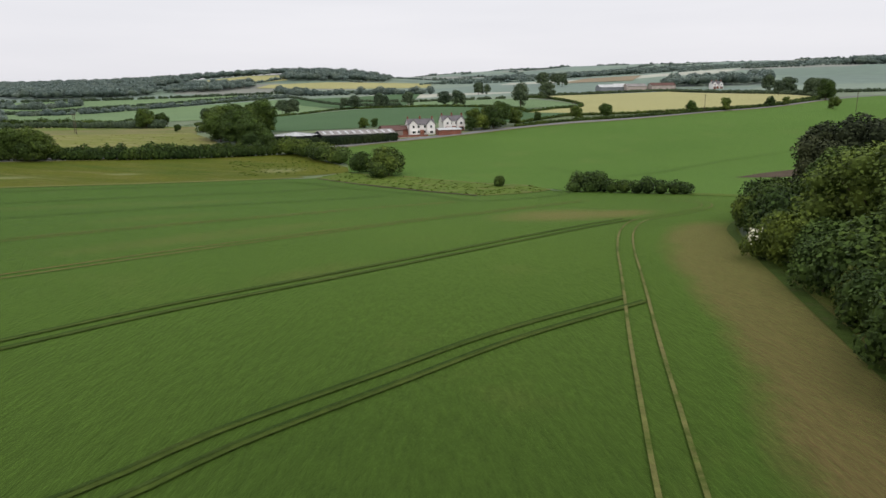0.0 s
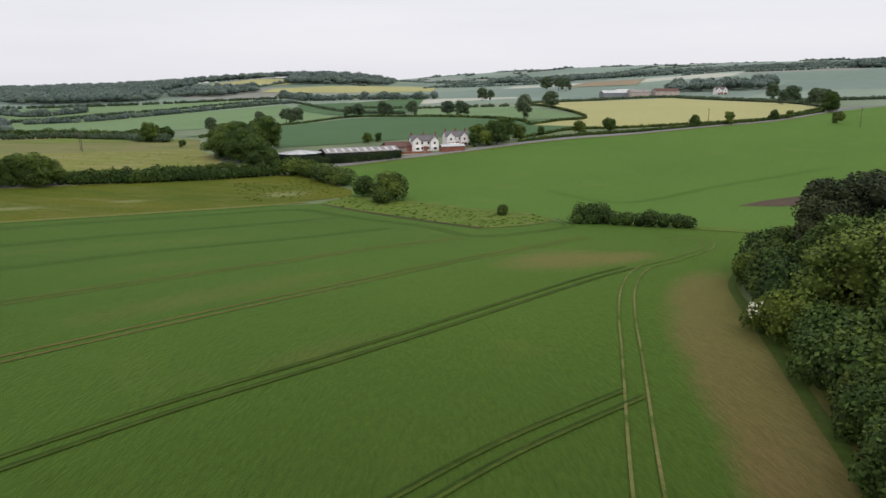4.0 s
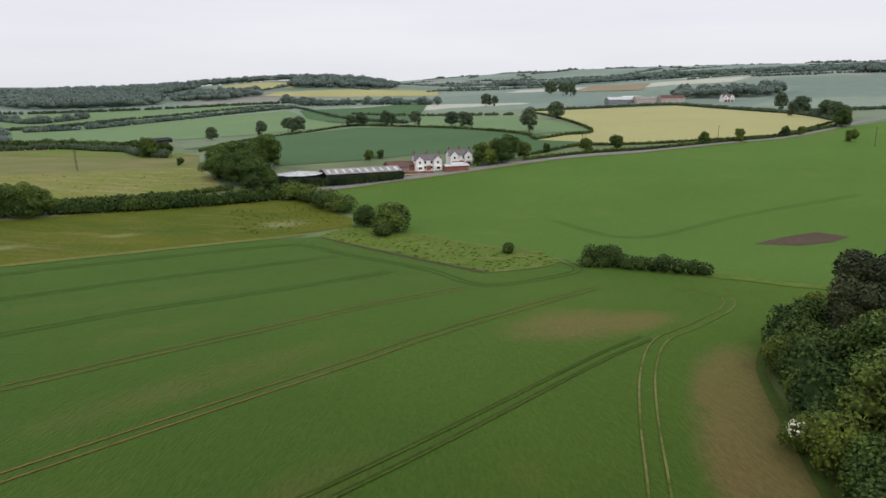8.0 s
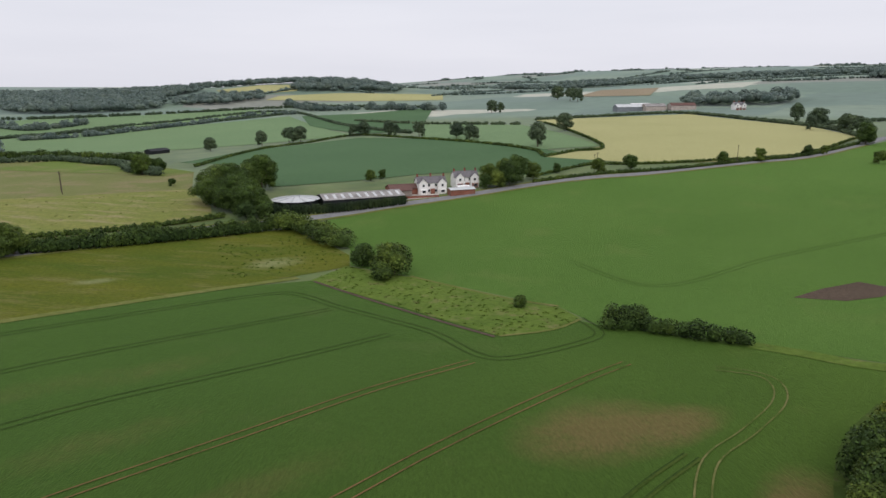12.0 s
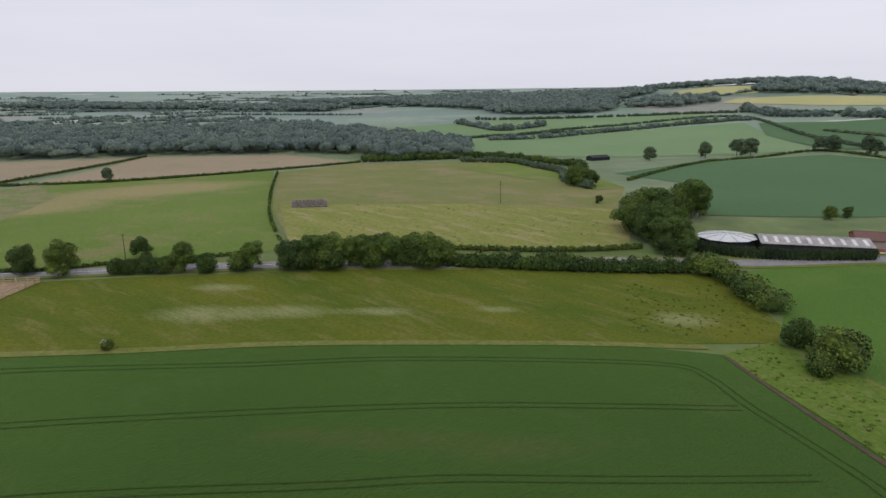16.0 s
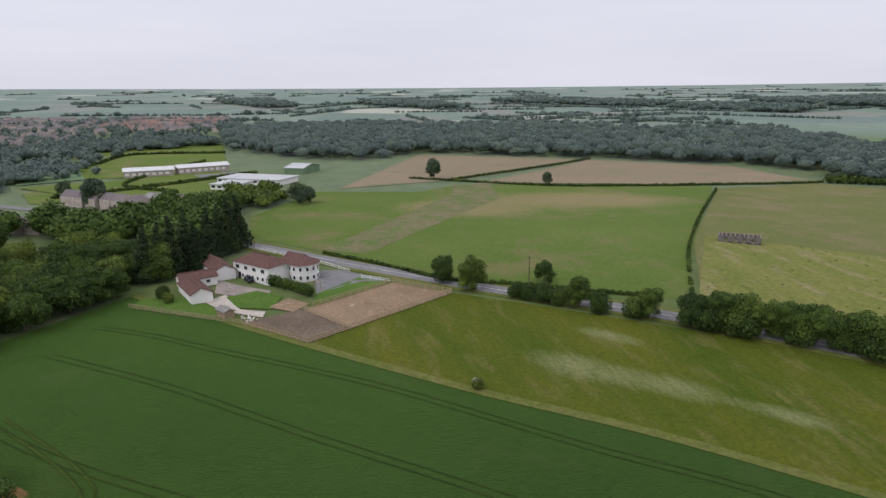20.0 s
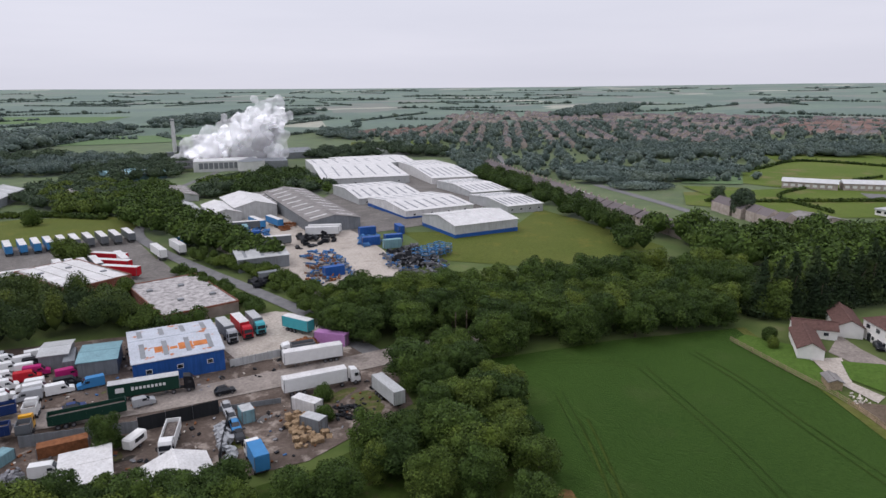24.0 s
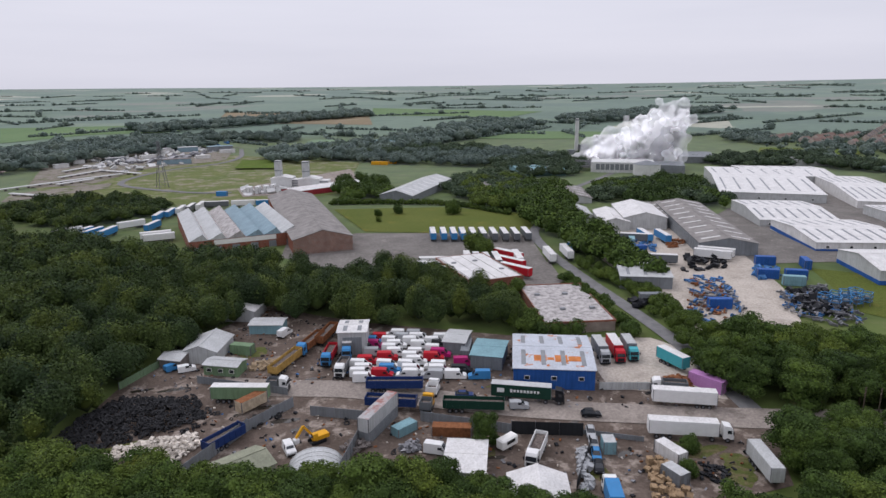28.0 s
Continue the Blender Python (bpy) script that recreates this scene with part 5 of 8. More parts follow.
# flat brick works
def flat_works(x, y, long, wide, turn, tall, wall, roof, label):
    root = thing("works_building", label, "works building", x, y, turn)
    boxes("wall", [(0, 0, tall / 2 - 1, long, wide, tall + 2)], wall, root)
    boxes("roof", [(0, 0, tall + 0.12, long - 0.5, wide - 0.5, 0.24)], roof, root, "pale patched flat roof")
    boxes("parapet", [(0, s * wide / 2, tall + 0.2, long + 0.2, 0.3, 0.5) for s in (-1, 1)] + [(s * long / 2, 0, tall + 0.2, 0.3, wide + 0.2, 0.5) for s in (-1, 1)], wall, root)
    for k in range(4):
        boxes("roof_vent", [((k - 1.5) * long * 0.22, (-1) ** k * wide * 0.2, tall + 0.5, 1.6, 1.2, 0.6)], SKYLIGHT, root)
    return root


flat_works(-119.5, -100, 20.5, 36, 168, 2.7, BRICK, FELT, "red brick works with a pale flat roof")
r = flat_works(-105.7, -140.3, 19.4, 34, -176, 4.2, BRICK, FELT, "long red brick works with a white roof")
for k in range(4):
    boxes("roof_panel", [(-6.5 + 4.3 * k, 0, 4.55, 3.9, 33, 0.2)], M_WHITE, r, "white roof sheeting")
shed(-55.7, -257.1, 25, 120, -178, 7.0, 10.5, BRICK, M_ASBESTOS, "long red brick warehouse with grey corrugated roof", "y", windows=6)
# saw-tooth works
saw = thing("factory", "brick factory with blue-grey saw-tooth roofs", "factory", -22, -250, -172)
boxes("wall", [(0, 0, 2.5, 46, 70, 7)], BRICK, saw)
boxes("plinth_band", [(0, -35.05, 4.8, 26, 0.1, 2.0)], WHITE, saw, "white painted front band")
for k in range(6):
    x0 = -23 + k * 7.7
    prism("roof", [(x0, 6.0), (x0 + 7.6, 6.0), (x0 + 5.6, 8.8)], 70, (M_LIGHT, M_LIGHT, FELT, M_SAW, M_SAW, M_LIGHT)[k], saw)
    boxes("loading_door", [(x0 + 3.5, -35.12, 1.6, 3.2, 0.12, 3.2)], M_GREY, saw)
shed(-225.9, -173.9, 22, 92, 156, 6.0, 8.0, M_GREY, M_ASBESTOS, "dark grey warehouse with a weathered roof", "y", 9, PALELIGHT)
shed(-233.0, -209.6, 15, 44, 158, 5.0, 7.2, M_GREY, M_ASBESTOS, "grey sheeted workshop with weathered roof", "y", 5, PALELIGHT, doors=[(0, 6, 4)])
shed(-214.0, -205.0, 20, 36, 158, 6.5, 9.0, M_LIGHT, M_WHITE, "pale grey gabled workshop with tall roller door", "y", doors=[(0, 5.5, 5)])
shed(-198.0, -204.0, 13, 30, 158, 5.0, 6.8, M_LIGHT, M_WHITE, "pale grey lean workshop with roller door", "y", doors=[(0, 4.5, 3.6)])
shed(-193.4, -226, 9, 22, 160, 4.5, 6.0, M_LIGHT, M_LIGHT, "small grey gabled store", "y", doors=[(0, 3.5, 3.2)])
shed(-158, -116, 17, 18, 155, 4.2, 5.2, M_GREY, M_LIGHT, "dark grey shed with a pale roof", lights=3)
for args in ((-370.4, -299.2, 59, 130, 146, 7, 9.5), (-404, -246, 32, 110, 146, 5.5, 7.5), (-292, -194, 36, 56, 153, 4.5, 6.4), (-270, -141, 36, 46, 158, 4.2, 6), (-344, -164, 24, 54, 152, 4, 5.4), (-304, -112.5, 20, 40, 155, 4, 5.6)):
    shed(*args, M_LIGHT if args[0] > -375 and args[0] < -280 else M_WHITE, M_WHITE, "large white-roofed warehouse unit on the estate", "x", 7, SKYLIGHT, band=M_BLUE if args[0] == -270 else None, windows=4)
shed(-246.4, -91.2, 30, 29, 158, 5, 7.2, M_LIGHT, M_WHITE, "pale grey warehouse with a white ribbed roof", "x", 6, PALELIGHT, band=M_BLUE)
shed(-420, -330, 60, 60, 150, 7, 9, M_LIGHT, M_WHITE, "large white-roofed works hall", "x", 6)
shed(-141.3, -355.9, 22, 80, 145, 5, 8, M_GREY, M_LIGHT, "grey-roofed shed with rows of rooflights", "y", 8, PALELIGHT)
shed(-227.5, -300.1, 19, 44, 160, 4, 6, M_LIGHT, M_ASBESTOS, "small grey works shed among trees", "y", 4, PALELIGHT)
shed(-185, -330, 18, 44, 170, 4, 6, M_LIGHT, M_ASBESTOS, "small grey works shed among trees", "y", 4, PALELIGHT)
shed(-268, -440, 40, 40, 170, 5, 7, M_TEAL, M_TEAL, "pale teal works building", "x", 5, PALELIGHT)
shed(-141.7, -721.9, 64, 50, 150, 6, 8, M_LIGHT, M_GREEN, "distant warehouse with a green roof", "x")
shed(-195, -705, 46, 60, 165, 6, 8, M_TEAL, M_TEAL, "distant pale blue warehouse", "x")
shed(-80.8, -384.6, 57, 16, -152, 4, 5.5, sheet_metal("red_sheeting", (0.30, 0.04, 0.05)), M_WHITE, "long red-sided depot with a white roof", "x")
shed(-520, -395, 38, 25, 144, 5, 6, M_LIGHT, M_LIGHT, "long low school building beside a playing field", "x")

# farm by the road
def chimney_stack(parent, x, y, z):
    c = boxes("chimney", [(x, y, z, 0.9, 0.7, 1.6)], BRICK, parent)
    boxes("chimney_pot", [(x - 0.2, y, z + 0.95, 0.25, 0.25, 0.4), (x + 0.2, y, z + 0.95, 0.25, 0.25, 0.4)], TILE, c)


def house_window(parent, x, y, z, w=1.1, h=1.3, turn=0.0):
    f = boxes("window", [(x, y, z, w + 0.2, 0.12, h + 0.2, turn)], WHITE, parent)
    n = Matrix.Rotation(radians(turn), 3, "Z") @ Vector((0, -0.05, 0))
    boxes("pane", [(x + n.x, y + n.y, z, w, 0.1, h, turn)], GLASS, f)


def villa(x, y, turn, long, label, low_brick):
    root = shed(x, y, long, 8.5, turn, 5.6, 8.4, RENDERED, SLATE, label, name="house", category="house")
    for gx in (-long / 2 + 2.6, long / 2 - 2.6):
        prism("gable", [(-2.4, -2), (2.4, -2), (2.4, 5.6), (0, 8.0), (-2.4, 5.6)], 1.6, RENDERED, root, pose(gx, -4.9, 0))
        for s in (-1, 1):
            slope_panel("gable_roof", -1.2, 4.2, s * 2.8, 5.25, 0, 8.05, 0.15, SLATE, root).matrix_basis = pose(gx, -4.9, 0, 0, 0, 90)
        house_window(root, gx, -5.75, 4.3)
        boxes("bay", [(gx, -6.1, 0.9, 3.0, 1.2, 2.8)], BRICK if low_brick else RENDERED, root, "single-storey bay")
        house_window(root, gx, -6.75, 1.3, 1.8, 1.2)
    for c in (-long * 0.12, long * 0.12):
        house_window(root, c, -4.3, 4.3)
        house_window(root, c, -4.3, 1.4)
    boxes("porch", [(0, -5.0, 1.2, 2.0, 1.4, 2.6)], BRICK, root)
    chimney_stack(root, -long / 2 + 0.6, 0, 9.0), chimney_stack(root, 0, 0, 9.2), chimney_stack(root, long / 2 - 0.6, 0, 9.0)
    return root


v1 = villa(-10.4, 317.3, 16, 15.5, "white double-gabled farmhouse with a grey slate roof", False)
v2 = villa(4.7, 328.5, 16, 13.5, "white and brick gabled house with a slate roof", True)
for v in (v1, v2):
    v.matrix_basis = v.matrix_basis @ Matrix.Scale(0.82, 4)
shed(-38.5, 297.5, 33, 15, 23, 3.2, 4.6, M_BLACK, M_ASBESTOS, "long black-sided cattle barn with a grey roof", lights=10, light_mat=M_LIGHT, name="barn", category="barn")
rb = thing("barn", "low round-ended barn with a pale polygonal roof", "barn", -63, 288.5, 20)
bm = bmesh.new()
bmesh.ops.create_cone(bm, cap_ends=True, segments=10, radius1=9.0, radius2=9.0, depth=5.0, matrix=Matrix.Translation((0, 0, 0.9)))
part("wall", bm, M_BLACK, rb)
bm = bmesh.new()
bmesh.ops.create_cone(bm, cap_ends=True, segments=10, radius1=9.8, radius2=0.4, depth=1.2, matrix=Matrix.Translation((0, 0, 4.05)))
part("roof", bm, M_LIGHT, rb, "pale segmented roof")
for k in range(10):
    bm = bmesh.new()
    a = radians(36 * k)
    way = Vector((math.cos(a) * 9.6, math.sin(a) * 9.6, -1.16))
    bmesh.ops.create_cube(bm, size=1.0, matrix=Matrix.Translation(Vector((0, 0, 4.68)) + way / 2) @ way.to_track_quat("X", "Z").to_matrix().to_4x4() @ Matrix.Diagonal((way.length, 0.18, 0.12, 1)))
    part("roof_rib", bm, SKYLIGHT, rb)
hedge([(-70, 276), (-58, 277), (-48, 279.5), (-40, 283), (-30, 288.5), (-20, 294)], 3.7, 2.2, 0.26, "tall clipped dark hedge in front of the barn", 41, DARKLEAF, uneven=0.06)
shed(-24, 312, 9, 12, 18, 2.8, 4.6, BRICK, TILE, "low red brick outbuilding with tiled roof", name="outbuilding", category="outbuilding")
shed(-17, 316, 8, 6, 18, 2.6, 4.0, BRICK, TILE, "small red brick outbuilding", name="outbuilding", category="outbuilding")
shed(3, 311, 11, 4.5, 20, 2.4, 3.0, BRICK, M_LIGHT, "low brick garage with a pale roof", name="garage", category="garage")
drape("drive", [(-24, 301), (-14, 304), (-8, 306), (-6, 313), (-20, 312)], TAN, 0.22, 4, "pale gravel farm drive", "drive")
cara = thing("caravan", "white touring caravan parked by the farmhouse", "caravan", 4, 317, 20)
boxes("body", [(0, 0, 1.5, 6.0, 2.3, 2.2)], WHITE, cara, soft=0.3)
boxes("window", [(0, -1.17, 1.8, 3.0, 0.06, 0.7)], GLASS, cara)
for s in (-1, 1):
    boxes("wheel", [(0, s * 1.0, 0.32, 0.65, 0.2, 0.65)], M_BLACK, cara)
wall = thing("garden_wall", "low red brick garden wall by the road", "wall", -14.8, 305.1, 11)
boxes("wall_run", [(0, 0, 0.3, 17, 0.3, 1.6)], BRICK, wall)
boxes("coping", [(0, 0, 1.15, 17.1, 0.42, 0.12)], STONE, wall)

# ruined stone barn in the pasture
ruin = thing("ruin", "roofless ruined stone barn in the pasture", "ruin", -216, 234.5, 52)
for k in range(5):
    boxes("wall_pier", [(-6 + 3 * k, -2.6, 0.8, 1.7, 0.5, 3.4 - 0.25 * (k % 3))], STONE, ruin)
boxes("back_wall", [(0, 2.6, 0.9, 14, 0.5, 3.4)], STONE, ruin)
for s in (-1, 1):
    boxes("end_wall", [(s * 6.9, 0, 0.9, 0.5, 5.4, 3.2)], STONE, ruin)
boxes("sill_wall", [(0, -2.6, -0.1, 14, 0.5, 1.4)], STONE, ruin)
for k in range(9):
    boxes("rafter", [(-6 + 1.5 * k, 0, 2.55, 0.2, 5.4, 0.2)], WOOD, ruin)

# white house with turret
HX, HY, HA = -207.1, 63.3, 40
hs = thing("house", "long white rendered house with brown tiled hip roof and round end", "house", HX, HY, HA)
HL = 15.5
boxes("wall", [(0, 4.4, 1.5, HL, 8.8, 7.0)], RENDERED, hs)
bm = bmesh.new()
rv = [bm.verts.new(c) for c in ((-HL / 2 - 0.5, -0.5, 4.95), (HL / 2 + 0.5, -0.5, 4.95), (HL / 2 + 0.5, 9.3, 4.95), (-HL / 2 - 0.5, 9.3, 4.95), (-HL / 2 + 4.2, 4.4, 7.3), (HL / 2 - 4.2, 4.4, 7.3))]
for f in ((0, 1, 5, 4), (1, 2, 5), (2, 3, 4, 5), (3, 0, 4), (3, 2, 1, 0)):
    bm.faces.new([rv[i] for i in f])
part("roof", bm, TILE, hs)
boxes("ridge_tiles", [(0, 4.4, 7.32, HL - 8, 0.3, 0.2)], TILE, hs)
for k in range(4):
    house_window(hs, -5.6 + 3.7 * k, -0.04, 3.7, 1.4, 1.0)
for k in range(5):
    house_window(hs, -3.4 + 2.2 * k, -0.04, 1.3, 0.8, 0.9)
boxes("door", [(-4.9, -0.05, 1.0, 1.2, 0.14, 2.2)], M_BLACK, hs, "dark front door")
TX, TY = -204.5, 76.0
tw = thing("house_turret", "round white house wing with many windows and conical tiled roof", "house wing", TX, TY, HA)
tw.matrix_basis = pose(TX, TY, float(height(TX, TY)), 0, 0, HA) @ pose(0, 3.2, 0)
bm = bmesh.new()
bmesh.ops.create_cone(bm, cap_ends=True, segments=20, radius1=4.3, radius2=4.3, depth=7.0, matrix=Matrix.Translation((0, 0, 1.5)))
part("wall", bm, RENDERED, tw)
boxes("link_wall", [(-4.0, 1.0, 1.5, 6, 6.0, 6.9)], RENDERED, tw)
bm = bmesh.new()
bmesh.ops.create_cone(bm, cap_ends=True, segments=20, radius1=4.9, radius2=0.3, depth=2.0, matrix=Matrix.Translation((0, 0, 5.95)))
part("roof", bm, TILE, tw)
prism("link_roof", [(-3.5, 4.95), (3.5, 4.95), (0, 7.0)], 7, TILE, tw, pose(-4.0, 1.0, 0, 0, 0, 90))
for k in range(9):
    a = radians(-160 + 26 * k)
    for z in (1.2, 3.7):
        house_window(tw, 4.32 * math.cos(a), 4.32 * math.sin(a), z, 0.65, 1.0, math.degrees(a) + 90)
# low wings
shed(-216.9, 53.6, 15, 6, 20, 2.8, 4.4, RENDERED, TILE, "low white outbuilding with brown tiled roof", name="outbuilding", category="outbuilding", doors=[(2, 2.4, 2.2)])
shed(-196.2, 49.2, 14, 5.5, 20, 2.5, 4.0, RENDERED, TILE, "low white stable wing with brown tiled roof", name="outbuilding", category="outbuilding")
shed(-206.7, 48.6, 10, 5.0, 110, 2.5, 3.9, RENDERED, TILE, "low white stable wing across the courtyard", name="outbuilding", category="outbuilding", windows=2)
drape("courtyard", [(-203.4, 59.6), (-195.9, 68.9), (-188.8, 67.4), (-196.8, 54.0), (-210.4, 53.8)], CONCRETE, 0.18, 4, "pale paved courtyard", "courtyard")
drape("lawn", [(-192.7, 57.2), (-196.8, 65.1), (-190.2, 71.8), (-180.4, 68.9), (-183.6, 60.5)], LAWN, 0.22, 4, "bright green mown lawn", "lawn")
drape("garden_path", [(-190.2, 51.7), (-195.1, 57.0), (-182.1, 61.2), (-179.0, 67.5), (-175.0, 66.8), (-180.8, 57.9)], TAN, 0.20, 4, "sandy garden path", "path")
drape("arena", [(-156.4, 76.8), (-182.6, 116.9), (-195.7, 102.9), (-180.1, 79.1), (-177.1, 75.7), (-172.1, 62.2)], SAND, 0.16, 5, "brown sandy riding arena", "arena")
drape("lawn", [(-180.1, 79.1), (-195.7, 102.9), (-203.3, 94.9), (-190.5, 80.8)], LAWN, 0.2, 4, "mown grass beside the arena", "lawn")
drape("forecourt", [(-190.5, 80.8), (-212.7, 81.5), (-212.1, 89.1), (-197.5, 102.3), (-198.8, 94.3)], ASPHALT, 0.2, 4, "grey tarmac forecourt of the house", "forecourt")
drape("garden", [(-189.7, 34.0), (-171.0, 62.3), (-181.2, 57.8), (-196.0, 46.9), (-196.2, 35.6)], LAWN, 0.17, 4, "rough green kitchen garden", "garden")
hedge([(-201.1, 69.2), (-194.4, 75.0), (-188.4, 79.2)], 3.0, 2.2, 0.3, "tall clipped dark hedge beside the house", 42, HEDGELEAF, uneven=0.05)


def fence(points, label, gap=2.4, tall=1.3, material=None, rails=3, name="fence"):
    p = smooth_line(points, gap) if len(points) > 2 else np.linspace(points[0], points[1], max(2, int(np.hypot(points[1][0] - points[0][0], points[1][1] - points[0][1]) / gap) + 1))
    root = thing(name, label, "fence", *p[0])
    inv = root.matrix_basis.inverted()
    mat = material or WOOD
    post = bmesh.new()
    bx(post, 0, 0, tall / 2 - 0.15, 0.16, 0.16, tall + 0.5)
    pm = bpy.data.meshes.new("post")
    post.to_mesh(pm)
    post.free()
    pm.materials.append(mat)
    for a, b in zip(p[:-1], p[1:]):
        za, zb = float(height(*a)), float(height(*b))
        q = new("post", pm)
        q.parent, q.matrix_basis = root, inv @ pose(a[0], a[1], za)
        way = Vector((b[0] - a[0], b[1] - a[1], zb - za))
        for k in range(rails):
            bm = bmesh.new()
            m = Matrix.Translation((a[0] + way.x / 2, a[1] + way.y / 2, (za + zb) / 2 + tall * (k + 0.7) / rails)) @ way.to_track_quat("X", "Z").to_matrix().to_4x4() @ Matrix.Diagonal((way.length, 0.06, 0.16, 1))
            bmesh.ops.create_cube(bm, size=1.0, matrix=inv @ m)
            part("rail", bm, mat, root)
    return root


PALEWOOD = plain_material("pale_new_timber", (0.37, 0.28, 0.18), 0.85, 0.25, 2.0)
drape("arena", [(-157.1, 76.9), (-163.9, 87.0), (-178.7, 76.1), (-172.7, 63.0)], field_material("churned_paddock", (0.115, 0.088, 0.064), (0.155, 0.12, 0.088), (0.10, 0.09, 0.05), big=0.15, sheen=0.0), 0.22, 4, "dark churned earth paddock", "paddock")
F1, F2, F3, F4 = (-156.4, 76.8), (-182.6, 116.9), (-195.7, 102.9), (-180.1, 79.1)
fence([F1, F2], "pale post and rail fence of the riding arena", 2.4, 1.5, PALEWOOD)
fence([F2, F3], "pale post and rail fence of the riding arena", 2.4, 1.5, PALEWOOD)
fence([F3, F4], "pale post and rail fence of the riding arena", 2.4, 1.5, PALEWOOD)
fence([(-162.8, 86.9), (-180.0, 75.9)], "pale post and rail fence across the arena", 2.4, 1.5, PALEWOOD)
fence([F1, (-171.0, 62.3), (-180.0, 48.6), (-189.8, 33.7)], "weathered garden fence along the crop field")
fence([(-250.2, 59.9), (-222.3, 83.0), (-208.8, 92.2)], "white road fence in front of the house", 3.0, 1.1, WHITE, 2)
fence([(-202.2, 94.7), (-196.9, 102.2)], "white road fence in front of the house", 3.0, 1.1, WHITE, 2)
shed(-177.9, 58.0, 4.2, 2.6, 30, 1.9, 2.4, WOOD, M_ASBESTOS, "small garden shed with a pale roof", name="garden_shed", category="shed")


def pole(x, y, tall, label="wooden telegraph pole beside the road", arms=1):
    root = thing("telegraph_pole", label, "pole", x, y, 30)
    bm = bmesh.new()
    bmesh.ops.create_cone(bm, cap_ends=True, segments=8, radius1=0.16, radius2=0.11, depth=tall + 1, matrix=Matrix.Translation((0, 0, tall / 2 - 0.5)))
    part("shaft", bm, BARK, root)
    for k in range(arms):
        boxes("crossarm", [(0, 0, tall - 0.4 - 0.8 * k, 1.8, 0.12, 0.14)], BARK, root)
    return root


pole(-186.8, 141.2, 8), pole(-147, -19, 8, arms=2), pole(-149.5, -17.5, 8, arms=2)
for p in ((67.4, 348.5), (69.8, 353.6), (138.7, 356.6), (-167.4, 306.2), (196.9, 320.8), (-162.9, 299.3)):
    pole(*p, 9)


# ---- vehicles ----
def paint(name, color, rough=0.35):
    return plain_material(name, color, rough, 0.07, 0.8)


P_WHITE, P_SILVER, P_RED, P_BLUE = paint("white_vehicle_paint", (0.68, 0.68, 0.67)), paint("silver_vehicle_paint", (0.36, 0.37, 0.38)), paint("red_vehicle_paint", (0.42, 0.02, 0.03)), paint("blue_vehicle_paint", (0.05, 0.20, 0.42))
P_DARK, P_NAVY, P_YELLOW, P_MAGENTA = paint("dark_vehicle_paint", (0.018, 0.019, 0.022)), paint("navy_vehicle_paint", (0.02, 0.04, 0.13)), paint("yellow_vehicle_paint", (0.65, 0.33, 0.02)), paint("magenta_vehicle_paint", (0.36, 0.02, 0.13))
P_GREEN, P_TEAL, P_PINK, P_GREY = paint("green_vehicle_paint", (0.015, 0.045, 0.032)), paint("teal_vehicle_paint", (0.07, 0.34, 0.38)), paint("lilac_paint", (0.45, 0.22, 0.45)), paint("grey_vehicle_paint", (0.13, 0.14, 0.15))
RUBBER = plain_material("rubber", (0.034, 0.034, 0.036), 0.8, 0.4, 1.2)
STEEL = plain_material("dull_steel", (0.20, 0.20, 0.21), 0.5, 0.3, 2.0, 0.6)
RUSTY = plain_material("rusty_steel", (0.20, 0.085, 0.04), 0.9, 0.4, 1.5)

SCRAPMIX = plain_material("mixed_scrap_load", (0.12, 0.10, 0.09), 0.9, 0.8, 2.5)


def wheel_mesh(r, w):
    out = []
    for name, rad, wid, mat in (("tyre", r, w, RUBBER), ("rim", r * 0.55, w + 0.03, STEEL)):
        bm = bmesh.new()
        bmesh.ops.create_cone(bm, cap_ends=True, segments=12, radius1=rad, radius2=rad, depth=wid, matrix=Matrix.Rotation(radians(90), 4, "X"))
        me = bpy.data.meshes.new(name)
        bm.to_mesh(me)
        bm.free()
        me.materials.append(mat)
        out.append(me)
    return out


BIG_WHEEL, SMALL_WHEEL = wheel_mesh(0.5, 0.32), wheel_mesh(0.33, 0.22)


def wheels(parent, places, meshes):
    for x, y, z in places:
        w = new("wheel", meshes[0])
        w.parent, w.matrix_basis = parent, pose(x, y, z)
        new("rim", meshes[1]).parent = w


def profile(name, outline, width, material, parent, taper=0.12, label=""):
    """A side outline in x and z across the given width, its top drawn in."""
    bm = bmesh.new()
    top = max(z for _, z in outline)
    def half(z):
        return width / 2 - taper * max(0.0, (z - 1.0) / max(0.1, top - 1.0))
    a = [bm.verts.new((x, -half(z), z)) for x, z in outline]
    b = [bm.verts.new((x, half(z), z)) for x, z in outline]
    bm.faces.new(a), bm.faces.new(b[::-1])
    for i in range(len(a)):
        j = (i + 1) % len(a)
        bm.faces.new((a[j], a[i], b[i], b[j]))
    bmesh.ops.recalc_face_normals(bm, faces=bm.faces[:])
    return part(name, bm, material, parent, label)


